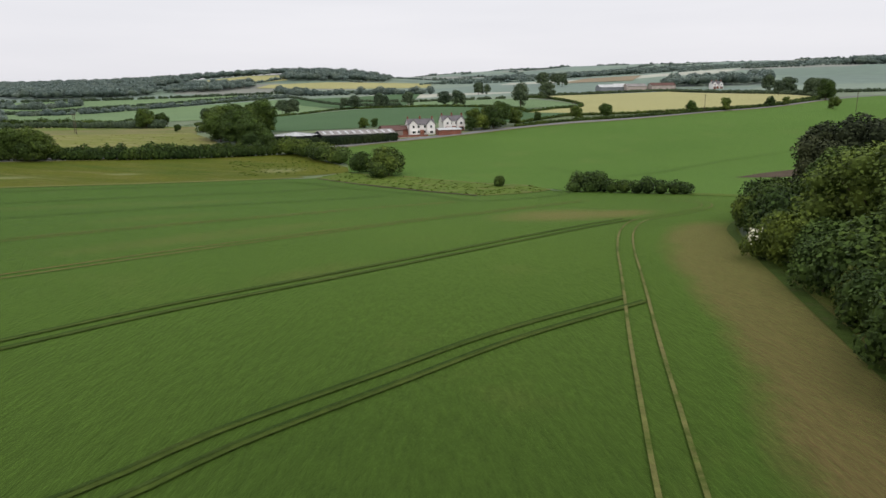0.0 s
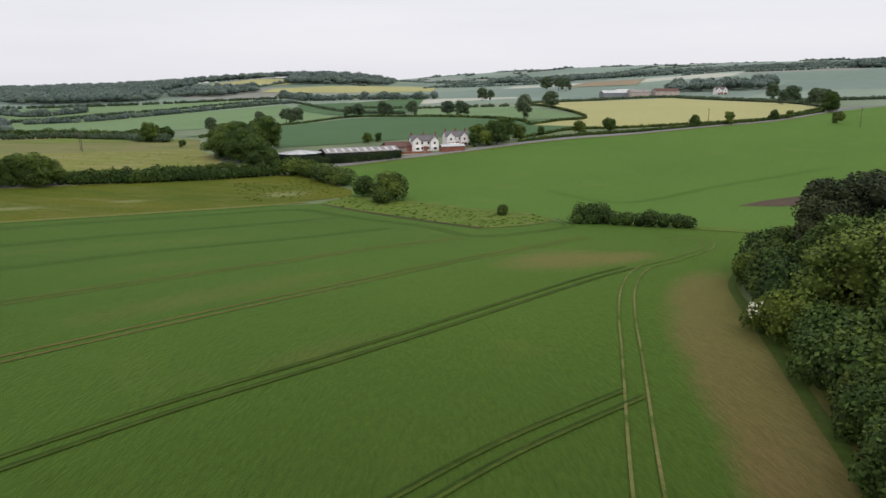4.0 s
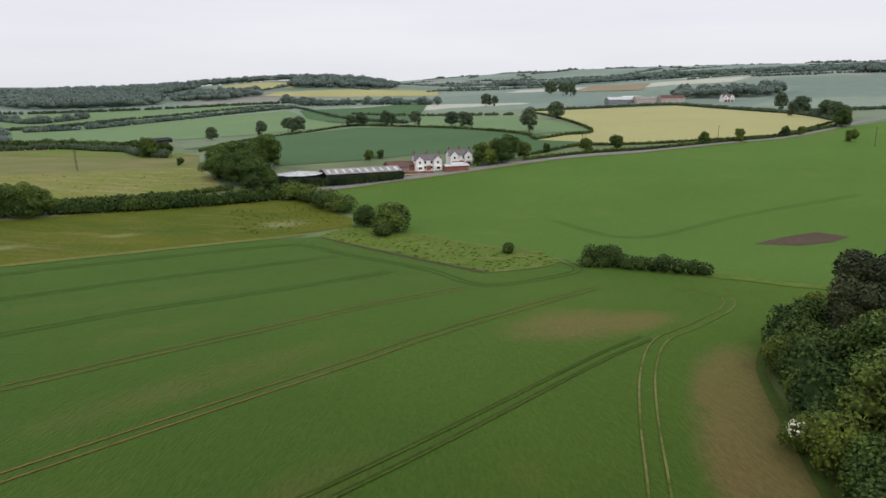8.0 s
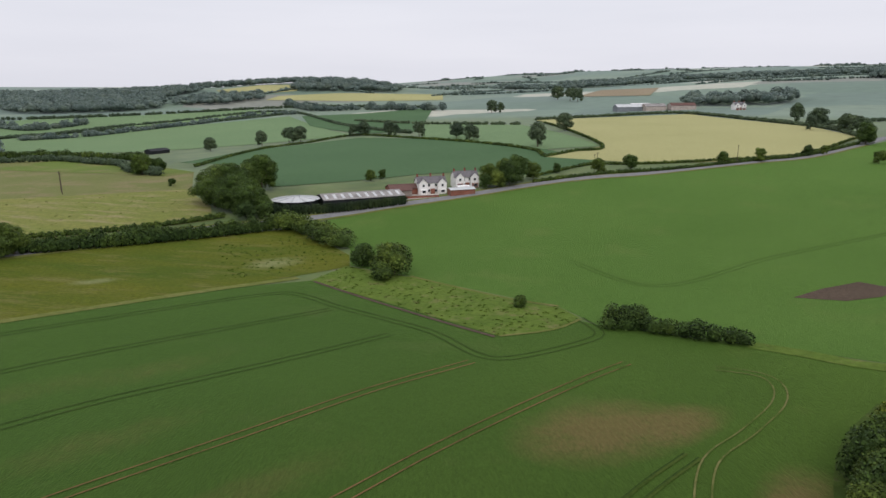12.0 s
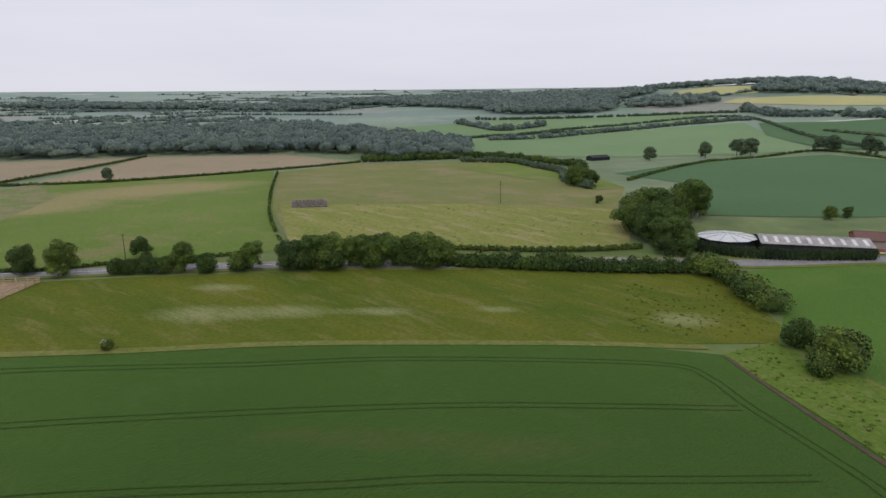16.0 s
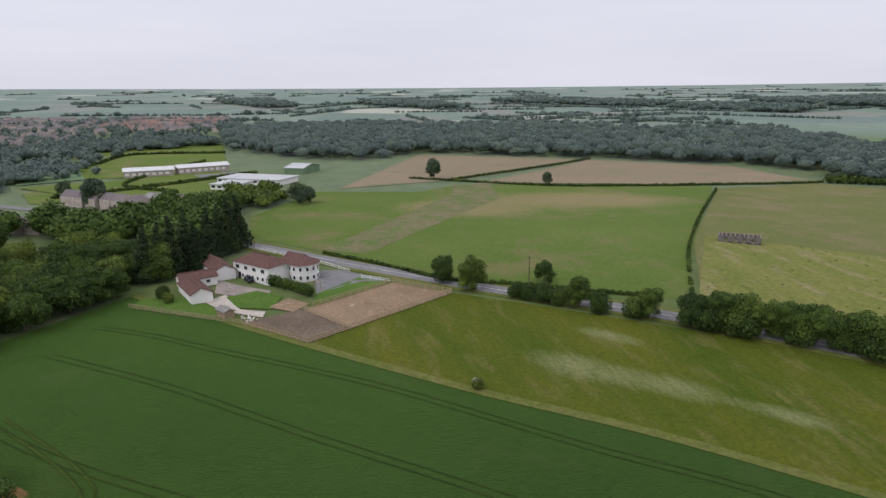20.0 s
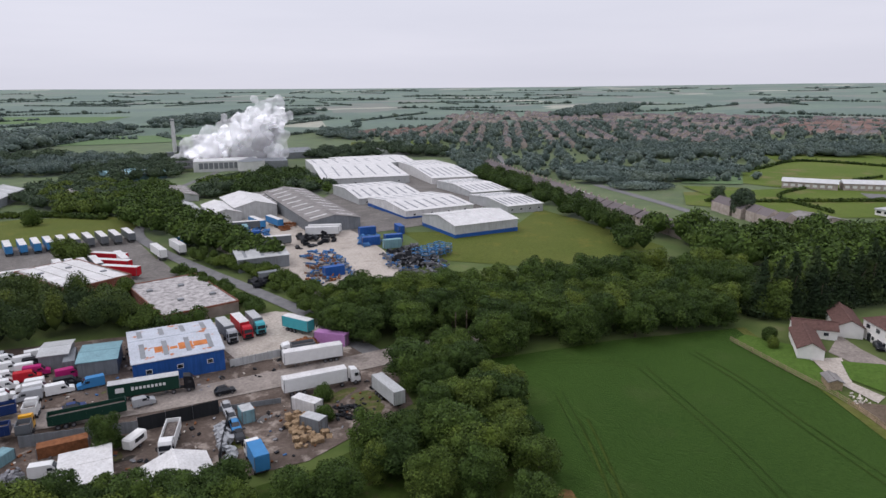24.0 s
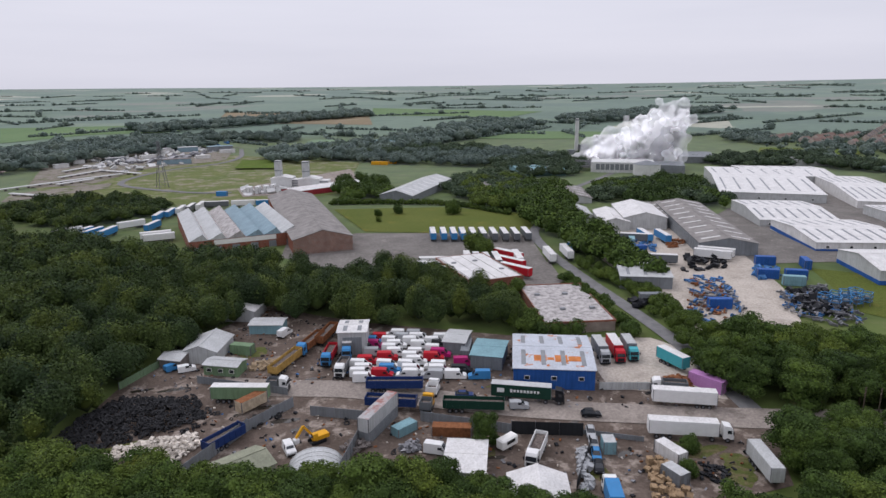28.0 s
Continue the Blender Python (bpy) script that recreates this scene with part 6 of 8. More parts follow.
def make_van(material, label, big=True):
    root = tagged(new("van"), label, "van")
    h, l = (2.35, 5.4) if big else (1.85, 4.3)
    f = l / 2
    body = profile("body", [(-f, 0.35), (f, 0.35), (f, 0.95), (f - 0.25, 1.15), (f - 1.0, 1.3), (f - 1.75, h - 0.12), (f - 2.0, h), (-f + 0.1, h), (-f, h - 0.2)], 1.95, material, root, 0.16)
    profile("windscreen", [(f - 1.02, 1.33), (f - 0.98, 1.36), (f - 1.70, h - 0.16), (f - 1.76, h - 0.18)], 1.6, GLASS, root, 0.1)
    for s in (-1, 1):
        boxes("side_window", [(f - 2.05, s * 0.90, 1.55, 0.85, 0.08, 0.5)], GLASS, root)
        boxes("headlight", [(f - 0.02, s * 0.72, 0.88, 0.1, 0.3, 0.22)], P_SILVER, root)
        boxes("mirror", [(f - 1.45, s * 1.08, 1.4, 0.12, 0.2, 0.28)], P_DARK, root)
    boxes("bumper", [(f + 0.02, 0, 0.5, 0.14, 1.85, 0.26), (-f - 0.02, 0, 0.5, 0.12, 1.85, 0.22)], P_DARK, root)
    wheels(root, [(x, s * 0.84, 0.33) for x in (-f + 1.0, f - 0.95) for s in (-1, 1)], SMALL_WHEEL)
    return root


def make_car(material, label, tall=1.5):
    root = tagged(new("car"), label, "car")
    profile("body", [(-2.1, 0.3), (2.1, 0.3), (2.15, 0.65), (2.0, 0.85), (1.0, 0.95), (-1.9, 1.0), (-2.1, 0.9)], 1.75, material, root, 0.0)
    profile("cabin", [(1.1, 0.93), (0.3, tall), (-1.3, tall), (-2.0, 0.96)], 1.6, GLASS, root, 0.25)
    boxes("roof", [(-0.5, 0, tall + 0.01, 1.6, 1.12, 0.06)], material, root)
    for s in (-1, 1):
        boxes("headlight", [(2.08, s * 0.62, 0.7, 0.1, 0.3, 0.16)], P_SILVER, root)
    wheels(root, [(x, s * 0.78, 0.32) for x in (-1.3, 1.3) for s in (-1, 1)], SMALL_WHEEL)
    return root


def cab(parent, x, material):
    """Lorry cab with its face towards +x."""
    c = profile("cab", [(x - 1.9, 0.75), (x + 0.1, 0.75), (x + 0.12, 1.9), (x - 0.1, 2.9), (x - 0.5, 3.35), (x - 1.9, 3.55)], 2.4, material, parent, 0.1)
    profile("windscreen", [(x + 0.14, 1.95), (x + 0.16, 1.95), (x - 0.02, 2.8), (x - 0.06, 2.8)], 2.1, GLASS, c, 0.05)
    boxes("grille", [(x + 0.12, 0, 1.25, 0.08, 1.7, 0.8)], P_DARK, c)
    for s in (-1, 1):
        boxes("side_window", [(x - 0.75, s * 1.19, 2.3, 0.8, 0.08, 0.7)], GLASS, c)
        boxes("mirror", [(x - 0.05, s * 1.4, 2.3, 0.15, 0.25, 0.7)], P_DARK, c)
    boxes("bumper", [(x + 0.05, 0, 0.55, 0.3, 2.4, 0.45)], P_DARK, c)


def box_body(parent, x0, x1, z0, z1, material, roof=None, wide=2.5, stripes=0):
    boxes("trailer_body", [((x0 + x1) / 2, 0, (z0 + z1) / 2, x1 - x0, wide, z1 - z0)], material, parent, soft=0.05)
    boxes("trailer_roof", [((x0 + x1) / 2, 0, z1 + 0.03, x1 - x0 - 0.1, wide - 0.1, 0.06)], roof or M_WHITE, parent, "pale trailer roof")
    for x in (x0 + 0.06, x1 - 0.06):
        for s in (-1, 1):
            boxes("corner_post", [(x, s * (wide / 2), (z0 + z1) / 2, 0.12, 0.08, z1 - z0)], STEEL, parent)


def make_lorry(body, cab_paint, label, long=16.5, roof=None):
    root = tagged(new("lorry"), label, "lorry")
    h = long / 2
    boxes("chassis", [(0, 0, 0.85, long - 1.5, 0.9, 0.3)], P_DARK, root)
    cab(root, h - 0.2, cab_paint)
    box_body(root, -h, h - 2.9, 1.15, 4.0, body, roof)
    n = [-h + 1.6, -h + 2.9, -h + 4.2] if long > 12 else [-h + 1.6]
    wheels(root, [(x, s * 1.05, 0.5) for x in n + [h - 4.2, h - 1.2] for s in (-1, 1)], BIG_WHEEL)
    return root


def make_trailer(body, label, long=13.6, roof=None, tall=4.0):
    root = tagged(new("lorry_trailer"), label, "trailer")
    h = long / 2
    boxes("chassis", [(0, 0, 0.85, long - 0.6, 0.9, 0.3)], P_DARK, root)
    box_body(root, -h, h, 1.15, tall, body, roof)
    boxes("landing_leg", [(h - 2.6, s * 0.7, 0.5, 0.15, 0.15, 1.0) for s in (-1, 1)], STEEL, root)
    boxes("underrun_bar", [(-h + 0.1, 0, 0.6, 0.12, 2.3, 0.14)], STEEL, root)
    wheels(root, [(x, s * 1.05, 0.5) for x in (-h + 1.6, -h + 2.9, -h + 4.2) for s in (-1, 1)], BIG_WHEEL)
    return root


def make_tipper(body, cab_paint, label, long=9.0, with_cab=True):
    root = tagged(new("tipper_lorry" if with_cab else "tipper_trailer"), label, "lorry" if with_cab else "trailer")
    h = long / 2
    boxes("chassis", [(0, 0, 0.85, long - 1, 0.9, 0.3)], P_DARK, root)
    x1 = h - 2.4 if with_cab else h
    mid = (x1 - h) / 2
    boxes("bin_floor", [(mid, 0, 1.3, x1 + h, 2.4, 0.2)], body, root)
    boxes("tailboard", [(-h + 0.06, 0, 2.1, 0.12, 2.4, 1.9)], body, root)
    boxes("headboard", [(x1 - 0.06, 0, 2.2, 0.12, 2.4, 2.1)], body, root)
    boxes("load", [(mid, 0, 1.9, x1 + h - 0.3, 2.2, 1.0)], SCRAPMIX, root, "mixed scrap load", 0.2)
    for s in (-1, 1):
        side = boxes("bin_side", [(mid, s * 1.2, 2.1, x1 + h, 0.12, 1.9)], body, root)
        for k in range(int((x1 + h) / 1.4)):
            boxes("side_rib", [(-h + 0.8 + k * 1.4, s * 1.29, 2.1, 0.12, 0.08, 1.9)], body, side)
    if with_cab:
        cab(root, h - 0.1, cab_paint)
    wheels(root, [(x, s * 1.05, 0.5) for x in ([-h + 1.4, -h + 2.7, h - 1.2] if with_cab else [-h + 1.6, -h + 2.9, -h + 4.2]) for s in (-1, 1)], BIG_WHEEL)
    return root


def make_container(material, label, long=6.1, tall=2.6, roof=None, name="container"):
    root = tagged(new(name), label, "container")
    body = boxes("body", [(0, 0, tall / 2, long, 2.44, tall)], material, root)
    for k in range(int(long / 0.8) - 1):
        for s in (-1, 1):
            boxes("side_rib", [(-long / 2 + 0.8 + 0.8 * k, s * 1.24, tall / 2, 0.24, 0.06, tall - 0.3)], material, body)
    boxes("roof_panel", [(0, 0, tall + 0.02, long - 0.1, 2.34, 0.05)], roof or material, root)
    for sx in (-1, 1):
        for sy in (-1, 1):
            boxes("corner_post", [(sx * long / 2, sy * 1.22, tall / 2, 0.16, 0.16, tall + 0.06)], STEEL, root)
    for y in (-0.6, 0.6):
        boxes("door_bar", [(long / 2 + 0.05, y, tall / 2, 0.05, 0.05, tall - 0.2)], STEEL, root)
    return root


def put(ob, x, y, turn, group="", up=0.0, label="", z_scale=1.0):
    ob.matrix_basis = pose(x, y, float(height(x, y)) + up + 0.13, 0, 0, turn)
    return tagged(ob, label, "", group)


CREAM = plain_material("weathered_cream_steel", (0.44, 0.36, 0.26), 0.8, 0.3, 0.8)
M_FADED = sheet_metal("faded_red_roof", (0.40, 0.39, 0.39), 0.8, 2.5, 0.12, (0.30, 0.13, 0.11), (0.46, 0.60))
M_MOSSY = sheet_metal("mossy_green_roof", (0.26, 0.27, 0.20), 0.85, 2.5, 0.2)
put(make_lorry(P_WHITE, P_WHITE, "white articulated lorry parked on the yard road"), -109.5, -25.3, 155, up=0.14)
put(make_trailer(P_WHITE, "white box trailer parked by the forecourt"), -116.8, -37.1, -27)
put(make_tipper(P_GREY, P_WHITE, "white-cabbed scrap lorry behind the trailer", 8), -117.5, -43.5, -27)
green = put(make_lorry(M_GREEN, P_DARK, "dark green curtain-sided lorry with a pale emblem", roof=M_LIGHT), -85.1, -50.3, 152, up=0.14)
for ob in green.children:
    if ob.name.startswith("trailer_body"):
        ob.data.materials[0] = P_GREEN
boxes("emblem", [(-6.0, -1.28, 2.7, 1.6, 0.04, 1.0)], P_WHITE, green, "pale round emblem")
boxes("lettering", [(-3.6 + 0.75 * k, -1.28, 2.7, 0.5, 0.04, 0.6 if k else 0.8) for k in range(9)], P_WHITE, green, "pale lettering as bars")
put(make_van(P_SILVER, "small silver van on the yard road", False), -81.8, -47.5, 162, up=0.14)
put(make_car(P_DARK, "black off-road car on the yard road", 1.75), -95.1, -39.4, 161, up=0.14)
put(make_car(P_NAVY, "dark blue car beside the vans"), -72.1, -56.6, 162)
put(make_lorry(M_GREY, P_SILVER, "silver box lorry parked beside the workshop", 11, M_LIGHT), -112.8, -66.0, 74)
put(make_lorry(P_RED, P_RED, "red box lorry parked beside the workshop", 11.5, M_WHITE), -116.8, -65.4, 73)
put(make_lorry(M_GREY, P_TEAL, "grey lorry with a dark teal cab", 10, M_LIGHT), -120.4, -64.5, 72)
put(make_trailer(P_TEAL, "teal box trailer body beside the scrap heap", 9, M_WHITE), -126.7, -55.0, 98)
put(make_container(P_PINK, "lilac cabin with dark windows", 8.5, 3.0), -127.2, -42.5, 112)
put(make_tipper(P_RED, P_BLUE, "red-bodied tipper lorry with a blue cab", 10), -45.3, -86.5, 70)
put(make_tipper(RUSTY, P_BLUE, "rust-brown bulk tipper lorry with a blue cab", 13), -41.5, -96, 58)
put(make_tipper(RUSTY, P_BLUE, "rusty bulk tipper trailer", 12, False), -46.5, -101, 62)
put(make_lorry(P_GREY, P_BLUE, "short lorry with a pale blue cab in the tall shed", 7), -50.1, -87.5, 77)
flat = put(make_tipper(STEEL, P_WHITE, "white flatbed recovery lorry", 7.5), -47.3, -77.8, 68)
put(make_tipper(P_NAVY, P_NAVY, "long navy bulk trailer heaped with scrap", 13.3, False), -57.6, -64.6, 162)
put(make_tipper(P_NAVY, P_NAVY, "long navy bulk trailer parked in line", 11.5, False), -54.9, -56.4, 156)
put(make_tipper(P_GREY, P_YELLOW, "yellow-cabbed lorry in the yard", 5), -62.3, -53.3, -118)
put(make_tipper(P_WHITE, P_WHITE, "white-cabbed lorry in the yard", 5), -65.6, -59.9, -118)
put(make_tipper(P_GREEN, P_GREEN, "long dark green bulk trailer", 13.5, False), -71.9, -49.6, 158)
put(make_van(P_WHITE, "white van parked on the dirt"), -59.5, -35.8, 147)
put(make_container(M_TEAL, "faded blue-green skip full of scrap", 5.2, 1.9), -55.2, -45.7, -152)
put(make_container(M_TEAL, "small blue-grey shipping container", 3.2, 2.6, M_LIGHT), -91.7, -26.6, 72)
put(make_lorry(P_BLUE, P_WHITE, "blue curtain-sided van lorry", 8.5, P_BLUE), -83.6, -11.7, -111)
put(make_container(M_WHITE, "white shipping container beside the pallets", 6.1), -101.6, -20.5, 100)
put(make_container(M_GREY, "grey shipping container beside the pallets", 4.5, 2.5, M_LIGHT), -97.9, -14.0, 102)
put(make_trailer(M_LIGHT, "weathered white box trailer under the trees", 10, M_LIGHT), -114.8, -10.9, 72)
put(make_trailer(M_GREEN, "green and white sided trailer with a white cab", 13, M_WHITE), -23.0, -70.0, 161)
put(make_tipper(P_GREY, P_WHITE, "white-cabbed lorry coupled to the green trailer", 5), -31.5, -73.0, 161)
put(make_container(CREAM, "beige open-topped skip raised on a ramp", 7.0, 2.4, RUSTY), -25.2, -65.4, -142, up=0.8)
put(make_container(RUSTY, "long rust-red skip beside the tree", 8.0, 2.0), -64.4, -42.0, 158)
put(make_tipper(P_NAVY, P_NAVY, "dark navy scrap trailer beside the hoarding", 9, False), -19.6, -51.2, -140)
OCHRE = plain_material("faded_ochre_steel", (0.36, 0.23, 0.07), 0.7, 0.35, 0.8)
put(make_tipper(OCHRE, OCHRE, "long yellow-sided rusty trailer", 13, False), -34.1, -85.4, -124)
put(make_container(M_GREEN, "green shipping container beside the sheds", 6.1), -23.7, -98.2, 150)
put(make_trailer(P_WHITE, "long white trailer body by the fence", 10.5), -7.2, -106.5, -128)
put(make_van(P_WHITE, "white pick-up van by the old sheds", False), -10.2, -90.7, -171)
put(make_van(P_BLUE, "pale blue van by the old sheds", False), -6.8, -92.6, -150)
put(make_van(P_WHITE, "white van beside the teal shed"), -35.4, -107.4, -126)
put(make_container(M_GREY, "grey container beside the teal-roofed shed", 9), -80.5, -79.5, -114)

VANS = [(make_van(p, lab), 1) for p, lab in ((P_WHITE, "white panel van in the packed van yard"), (P_RED, "red panel van in the packed van yard"), (P_BLUE, "blue panel van in the packed van yard"),
                                             (P_MAGENTA, "magenta panel van in the packed van yard"), (P_DARK, "dark panel van in the packed van yard"), (P_SILVER, "silver panel van in the packed van yard"))]
for v, _ in VANS:
    v["group"] = "packed van yard"
rng_v = np.random.default_rng(5)
van_yard = [(-53.5, -99.5), (-66, -97), (-79, -90), (-76.5, -84), (-74.5, -78), (-79.5, -72), (-79, -61.5), (-70, -63.5), (-60, -70), (-50, -70)]
van_spots = []
for i in range(-8, 9):
    for j in range(-16, 17):
        px, py = i * 6.0 + (1.5 if j % 2 else 0.0) + rng_v.uniform(-0.6, 0.6), j * 2.55 + rng_v.uniform(-0.15, 0.15)
        x, y = -65.5 - 0.94 * px + 0.34 * py, -80 + 0.34 * px + 0.94 * py
        if in_poly(x, y, van_yard) and rng_v.random() > 0.10:
            van_spots.append((x, y))
for k, (x, y) in enumerate(van_spots):
    c = k if k < 6 else int(rng_v.choice(6, p=(0.66, 0.10, 0.07, 0.05, 0.05, 0.07)))
    m = pose(x, y, float(height(x, y)) + 0.13, 0, 0, 160 + rng_v.uniform(-5, 5) + (180 if rng_v.random() < 0.25 else 0))
    if k < 6:
        VANS[k][0].matrix_basis = m
    else:
        copy_thing(VANS[c][0], m)
SCRAPCARS = [make_car(p, "scrap car on the dirt row") for p in (P_SILVER, P_BLUE, P_DARK, P_SILVER)]
for c, (x, y) in zip(SCRAPCARS, ((-89.9, -29.2), (-88.3, -25.3), (-86.6, -21.4), (-91.4, -33.0))):
    put(c, x, y, 66, "scrap car row")

# lorry park behind
TR = [make_trailer(p, lab, roof=M_WHITE) for p, lab in ((P_WHITE, "white box trailer in the lorry park"), (P_BLUE, "blue box trailer in the lorry park"), (P_GREY, "grey box trailer in the lorry park"), (P_RED, "dark red box trailer in the lorry park"))]
for t in TR:
    t["group"] = "lorry park trailers"
park = []
for x, y, c in ((-106.6, -199.0, 1), (-111.0, -197.2, 1), (-115.2, -195.5, 1), (-119.1, -194.0, 1), (-123.3, -192.2, 2), (-127.4, -190.6, 2), (-131.8, -188.7, 2), (-136.3, -186.8, 2), (-140.7, -184.8, 2), (-145.7, -184.0, 2),
                (-106.7, -151.2, 0), (-109.6, -148.3, 1), (-112.7, -146.2, 2), (-116.6, -146.1, 2), (-125.1, -145.8, 0), (-138.7, -145.9, 0), (-146.9, -147.3, 0), (-191.9, -161.4, 1), (-197.7, -156.7, 1)):
    park.append((x - 1.5, y - 6.6, 257, c))
for x, y, turn, c in ((-90.8, -147.4, 163, 1), (-93.4, -153.2, 163, 0), (-96.0, -158.7, 163, 0), (-158.6, -158.8, 155, 1), (-162.8, -166.3, 155, 1), (-200.8, -131.2, 136, 0), (-197.3, -128.8, 136, 0), (-185.9, -166.2, 150, 2), (-175.2, -131.4, 150, 2),
                      (-121.6, -148, 118, 3), (-119.6, -138, 118, 3), (-125, -158, 118, 3)):
    park.append((x, y, turn, c))
for x, y, turn, c in ((17, -304, 78, 1), (12, -314, 78, 1), (7, -322, 78, 0), (2, -328, 78, 2), (-3, -333, 78, 0), (-12, -336, 172, 2), (-27, -334, 172, 0), (-41, -331, 172, 1), (48, -272, 60, 1), (43, -269, 60, 1),
                      (36, -268, 70, 1), (28, -285, 30, 0), (17, -276, 70, 1), (13, -251, 8, 0), (11, -245, 8, 0), (55, -276, 40, 0)):
    park.append((x, y, turn, c))
used = set()
for x, y, turn, c in park:
    m = pose(x, y, float(height(x, y)) + 0.17, 0, 0, turn)
    if c in used:
        copy_thing(TR[c], m)
    else:
        TR[c].matrix_basis = m
        used.add(c)
boxes("lettering", [(2.2 - 0.9 * k, 1.28, 2.7, 0.6, 0.04, 0.9) for k in range(5)], P_WHITE, TR[1], "white lettering as bars")

# sheds and clutter of the yard
shed(-52.8, -92.5, 7.6, 9, 165, 6.4, 6.9, M_LIGHT, M_WHITE, "tall white open-fronted vehicle shed", lights=2, doors=[(0, 5, 5)], name="vehicle_shed", category="shed")
shed(-84.8, -73.5, 8, 11, 150, 3.6, 4.0, M_GREY, M_TEAL, "low shed with a faded teal roof", name="yard_shed", category="shed")
shed(-79.5, -84, 6, 9, 150, 3.4, 3.9, M_GREY, M_LIGHT, "low grey yard shed", name="yard_shed", category="shed")
porta = put(make_container(M_LIGHT, "long weathered cabin raised on a steel base", 13, 3.0, M_FADED, "raised_cabin"), -50.5, -48.5, -130, up=2.6)
boxes("base_frame", [(0, 0, -1.4, 13, 2.3, 2.6)], M_GREY, porta, "grey steel base")
boxes("cabin_window", [(6.55, 0, 1.6, 0.06, 1.0, 1.0), (3, 1.27, 1.7, 1.2, 0.06, 0.8), (-2, 1.27, 1.7, 1.2, 0.06, 0.8)], GLASS, porta)
shed(-63.0, -29.0, 7.5, 11, 157, 3.0, 3.4, M_LIGHT, M_WHITE, "white flat-pitched yard office", name="yard_shed", category="shed", doors=[(3, 2, 2)])
shed(-71.5, -15.5, 10, 8, 160, 3.2, 5.0, M_GREY, M_WHITE, "white-roofed gabled yard store", "y", name="yard_shed", category="shed")
shed(-22.6, -39.5, 10, 8, -155, 2.4, 3.6, M_MOSSY, M_MOSSY, "green-roofed gabled yard shed", name="yard_shed", category="shed")
shed(-15.2, -100, 9, 12, 160, 3.4, 5.0, M_LIGHT, M_LIGHT, "grey gabled open-fronted shed", "y", name="yard_shed", category="shed", doors=[(0, 4.5, 3)])
shed(-19.5, -87.5, 9, 5, 152, 2.8, 3.3, M_GREEN, M_LIGHT, "low green cabin with a pale roof", name="yard_shed", category="shed", windows=3)
shed(-23.9, -128, 12, 10, 157, 3.4, 5.2, M_LIGHT, M_WHITE, "pale open gabled shed beside the wood", "y", name="yard_shed", category="shed")
shed(-31.2, -113, 9.5, 6, 162, 2.8, 3.2, M_TEAL, M_LIGHT, "flat teal painted shed", name="yard_shed", category="shed")
shed(-7.5, -96, 6, 6, 150, 2.6, 3.4, STONE, M_LIGHT, "derelict pale shed by the fence", name="yard_shed", category="shed")
arch = thing("arched_shed", "grey corrugated arched shed", "shed", -35.8, -34.5, 172)
bm = bmesh.new()
ring = [(5.2 * math.cos(radians(a)), 3.9 * math.sin(radians(a))) for a in range(0, 181, 12)]
va = [bm.verts.new((x, -4.5, z)) for x, z in ring]
vb = [bm.verts.new((x, 4.5, z)) for x, z in ring]
for i in range(len(va) - 1):
    f = bm.faces.new((va[i], va[i + 1], vb[i + 1], vb[i]))
bm.faces.new(va), bm.faces.new(vb[::-1])
bmesh.ops.recalc_face_normals(bm, faces=bm.faces[:])
part("shell", bm, M_LIGHT, arch)
for k in range(7):
    prism("rib", [(x * 1.015, z * 1.015) for x, z in ring], 0.15, M_LIGHT, arch, pose(0, -4.2 + 1.4 * k, 0))


def hoarding(a, b, tall, material, label, step=2.4, name="hoarding"):
    """A run of upright sheets with posts between them."""
    n = max(1, int(math.dist(a, b) / step))
    turn = math.degrees(math.atan2(b[1] - a[1], b[0] - a[0]))
    root = thing(name, label, "fence", a[0], a[1], turn)
    s = math.dist(a, b) / n
    z0 = float(height(*a))
    for k in range(n):
        x, y = a[0] + (b[0] - a[0]) * (k + 0.5) / n, a[1] + (b[1] - a[1]) * (k + 0.5) / n
        dz = float(height(x, y)) - z0
        boxes("sheet", [((k + 0.5) * s, 0, dz + tall / 2, s - 0.06, 0.08, tall)], material, root)
        boxes("post", [(k * s, 0.06, dz + tall / 2, 0.14, 0.14, tall + 0.2)], STEEL, root)
    return root


hoarding((-10.8, -39.4), (-24.3, -56.0), 3.0, M_GREY, "grey steel sheet hoarding round the tyre yard")
hoarding((-24.3, -56.0), (-34.2, -63.8), 2.6, M_GREY, "grey steel sheet hoarding round the tyre yard")
hoarding((-37.4, -58.7), (-49.3, -52.4), 2.4, M_GREY, "grey steel sheet hoarding in the yard")
hoarding((-49.3, -52.4), (-39.7, -32.6), 3.2, M_GREY, "tall grey hoarding beside the raised cabin")
hoarding((-76.1, -38.3), (-89.7, -32.9), 3.0, M_BLACK, "black and grey sheet gates along the yard road", 4.2)
hoarding((-59.7, -49.1), (-76.1, -38.3), 2.4, M_GREY, "grey sheet fence along the yard road")
hoarding((-89.0, -28.6), (-79.4, -16.5), 2.2, M_BLACK, "dark sheet fence between two yards")
hoarding((4.5, -84.8), (-11.9, -107.4), 2.0, M_GREEN, "green mesh boundary fence by the wood")
hoarding((-13.0, -83.0), (-33.4, -69.8), 2.0, M_GREY, "grey low sheet wall in the old yard")
hoarding((-103.2, -50.0), (-114.3, -46.1), 2.0, M_LIGHT, "pale steel gates of the forecourt")
hoarding((-89.9, -33.7), (-100.2, -27.1), 1.2, M_GREY, "low grey wall along the yard road")
tree("near2", -69.2, -35.5, 0.8, "single green tree standing in the scrap yard")
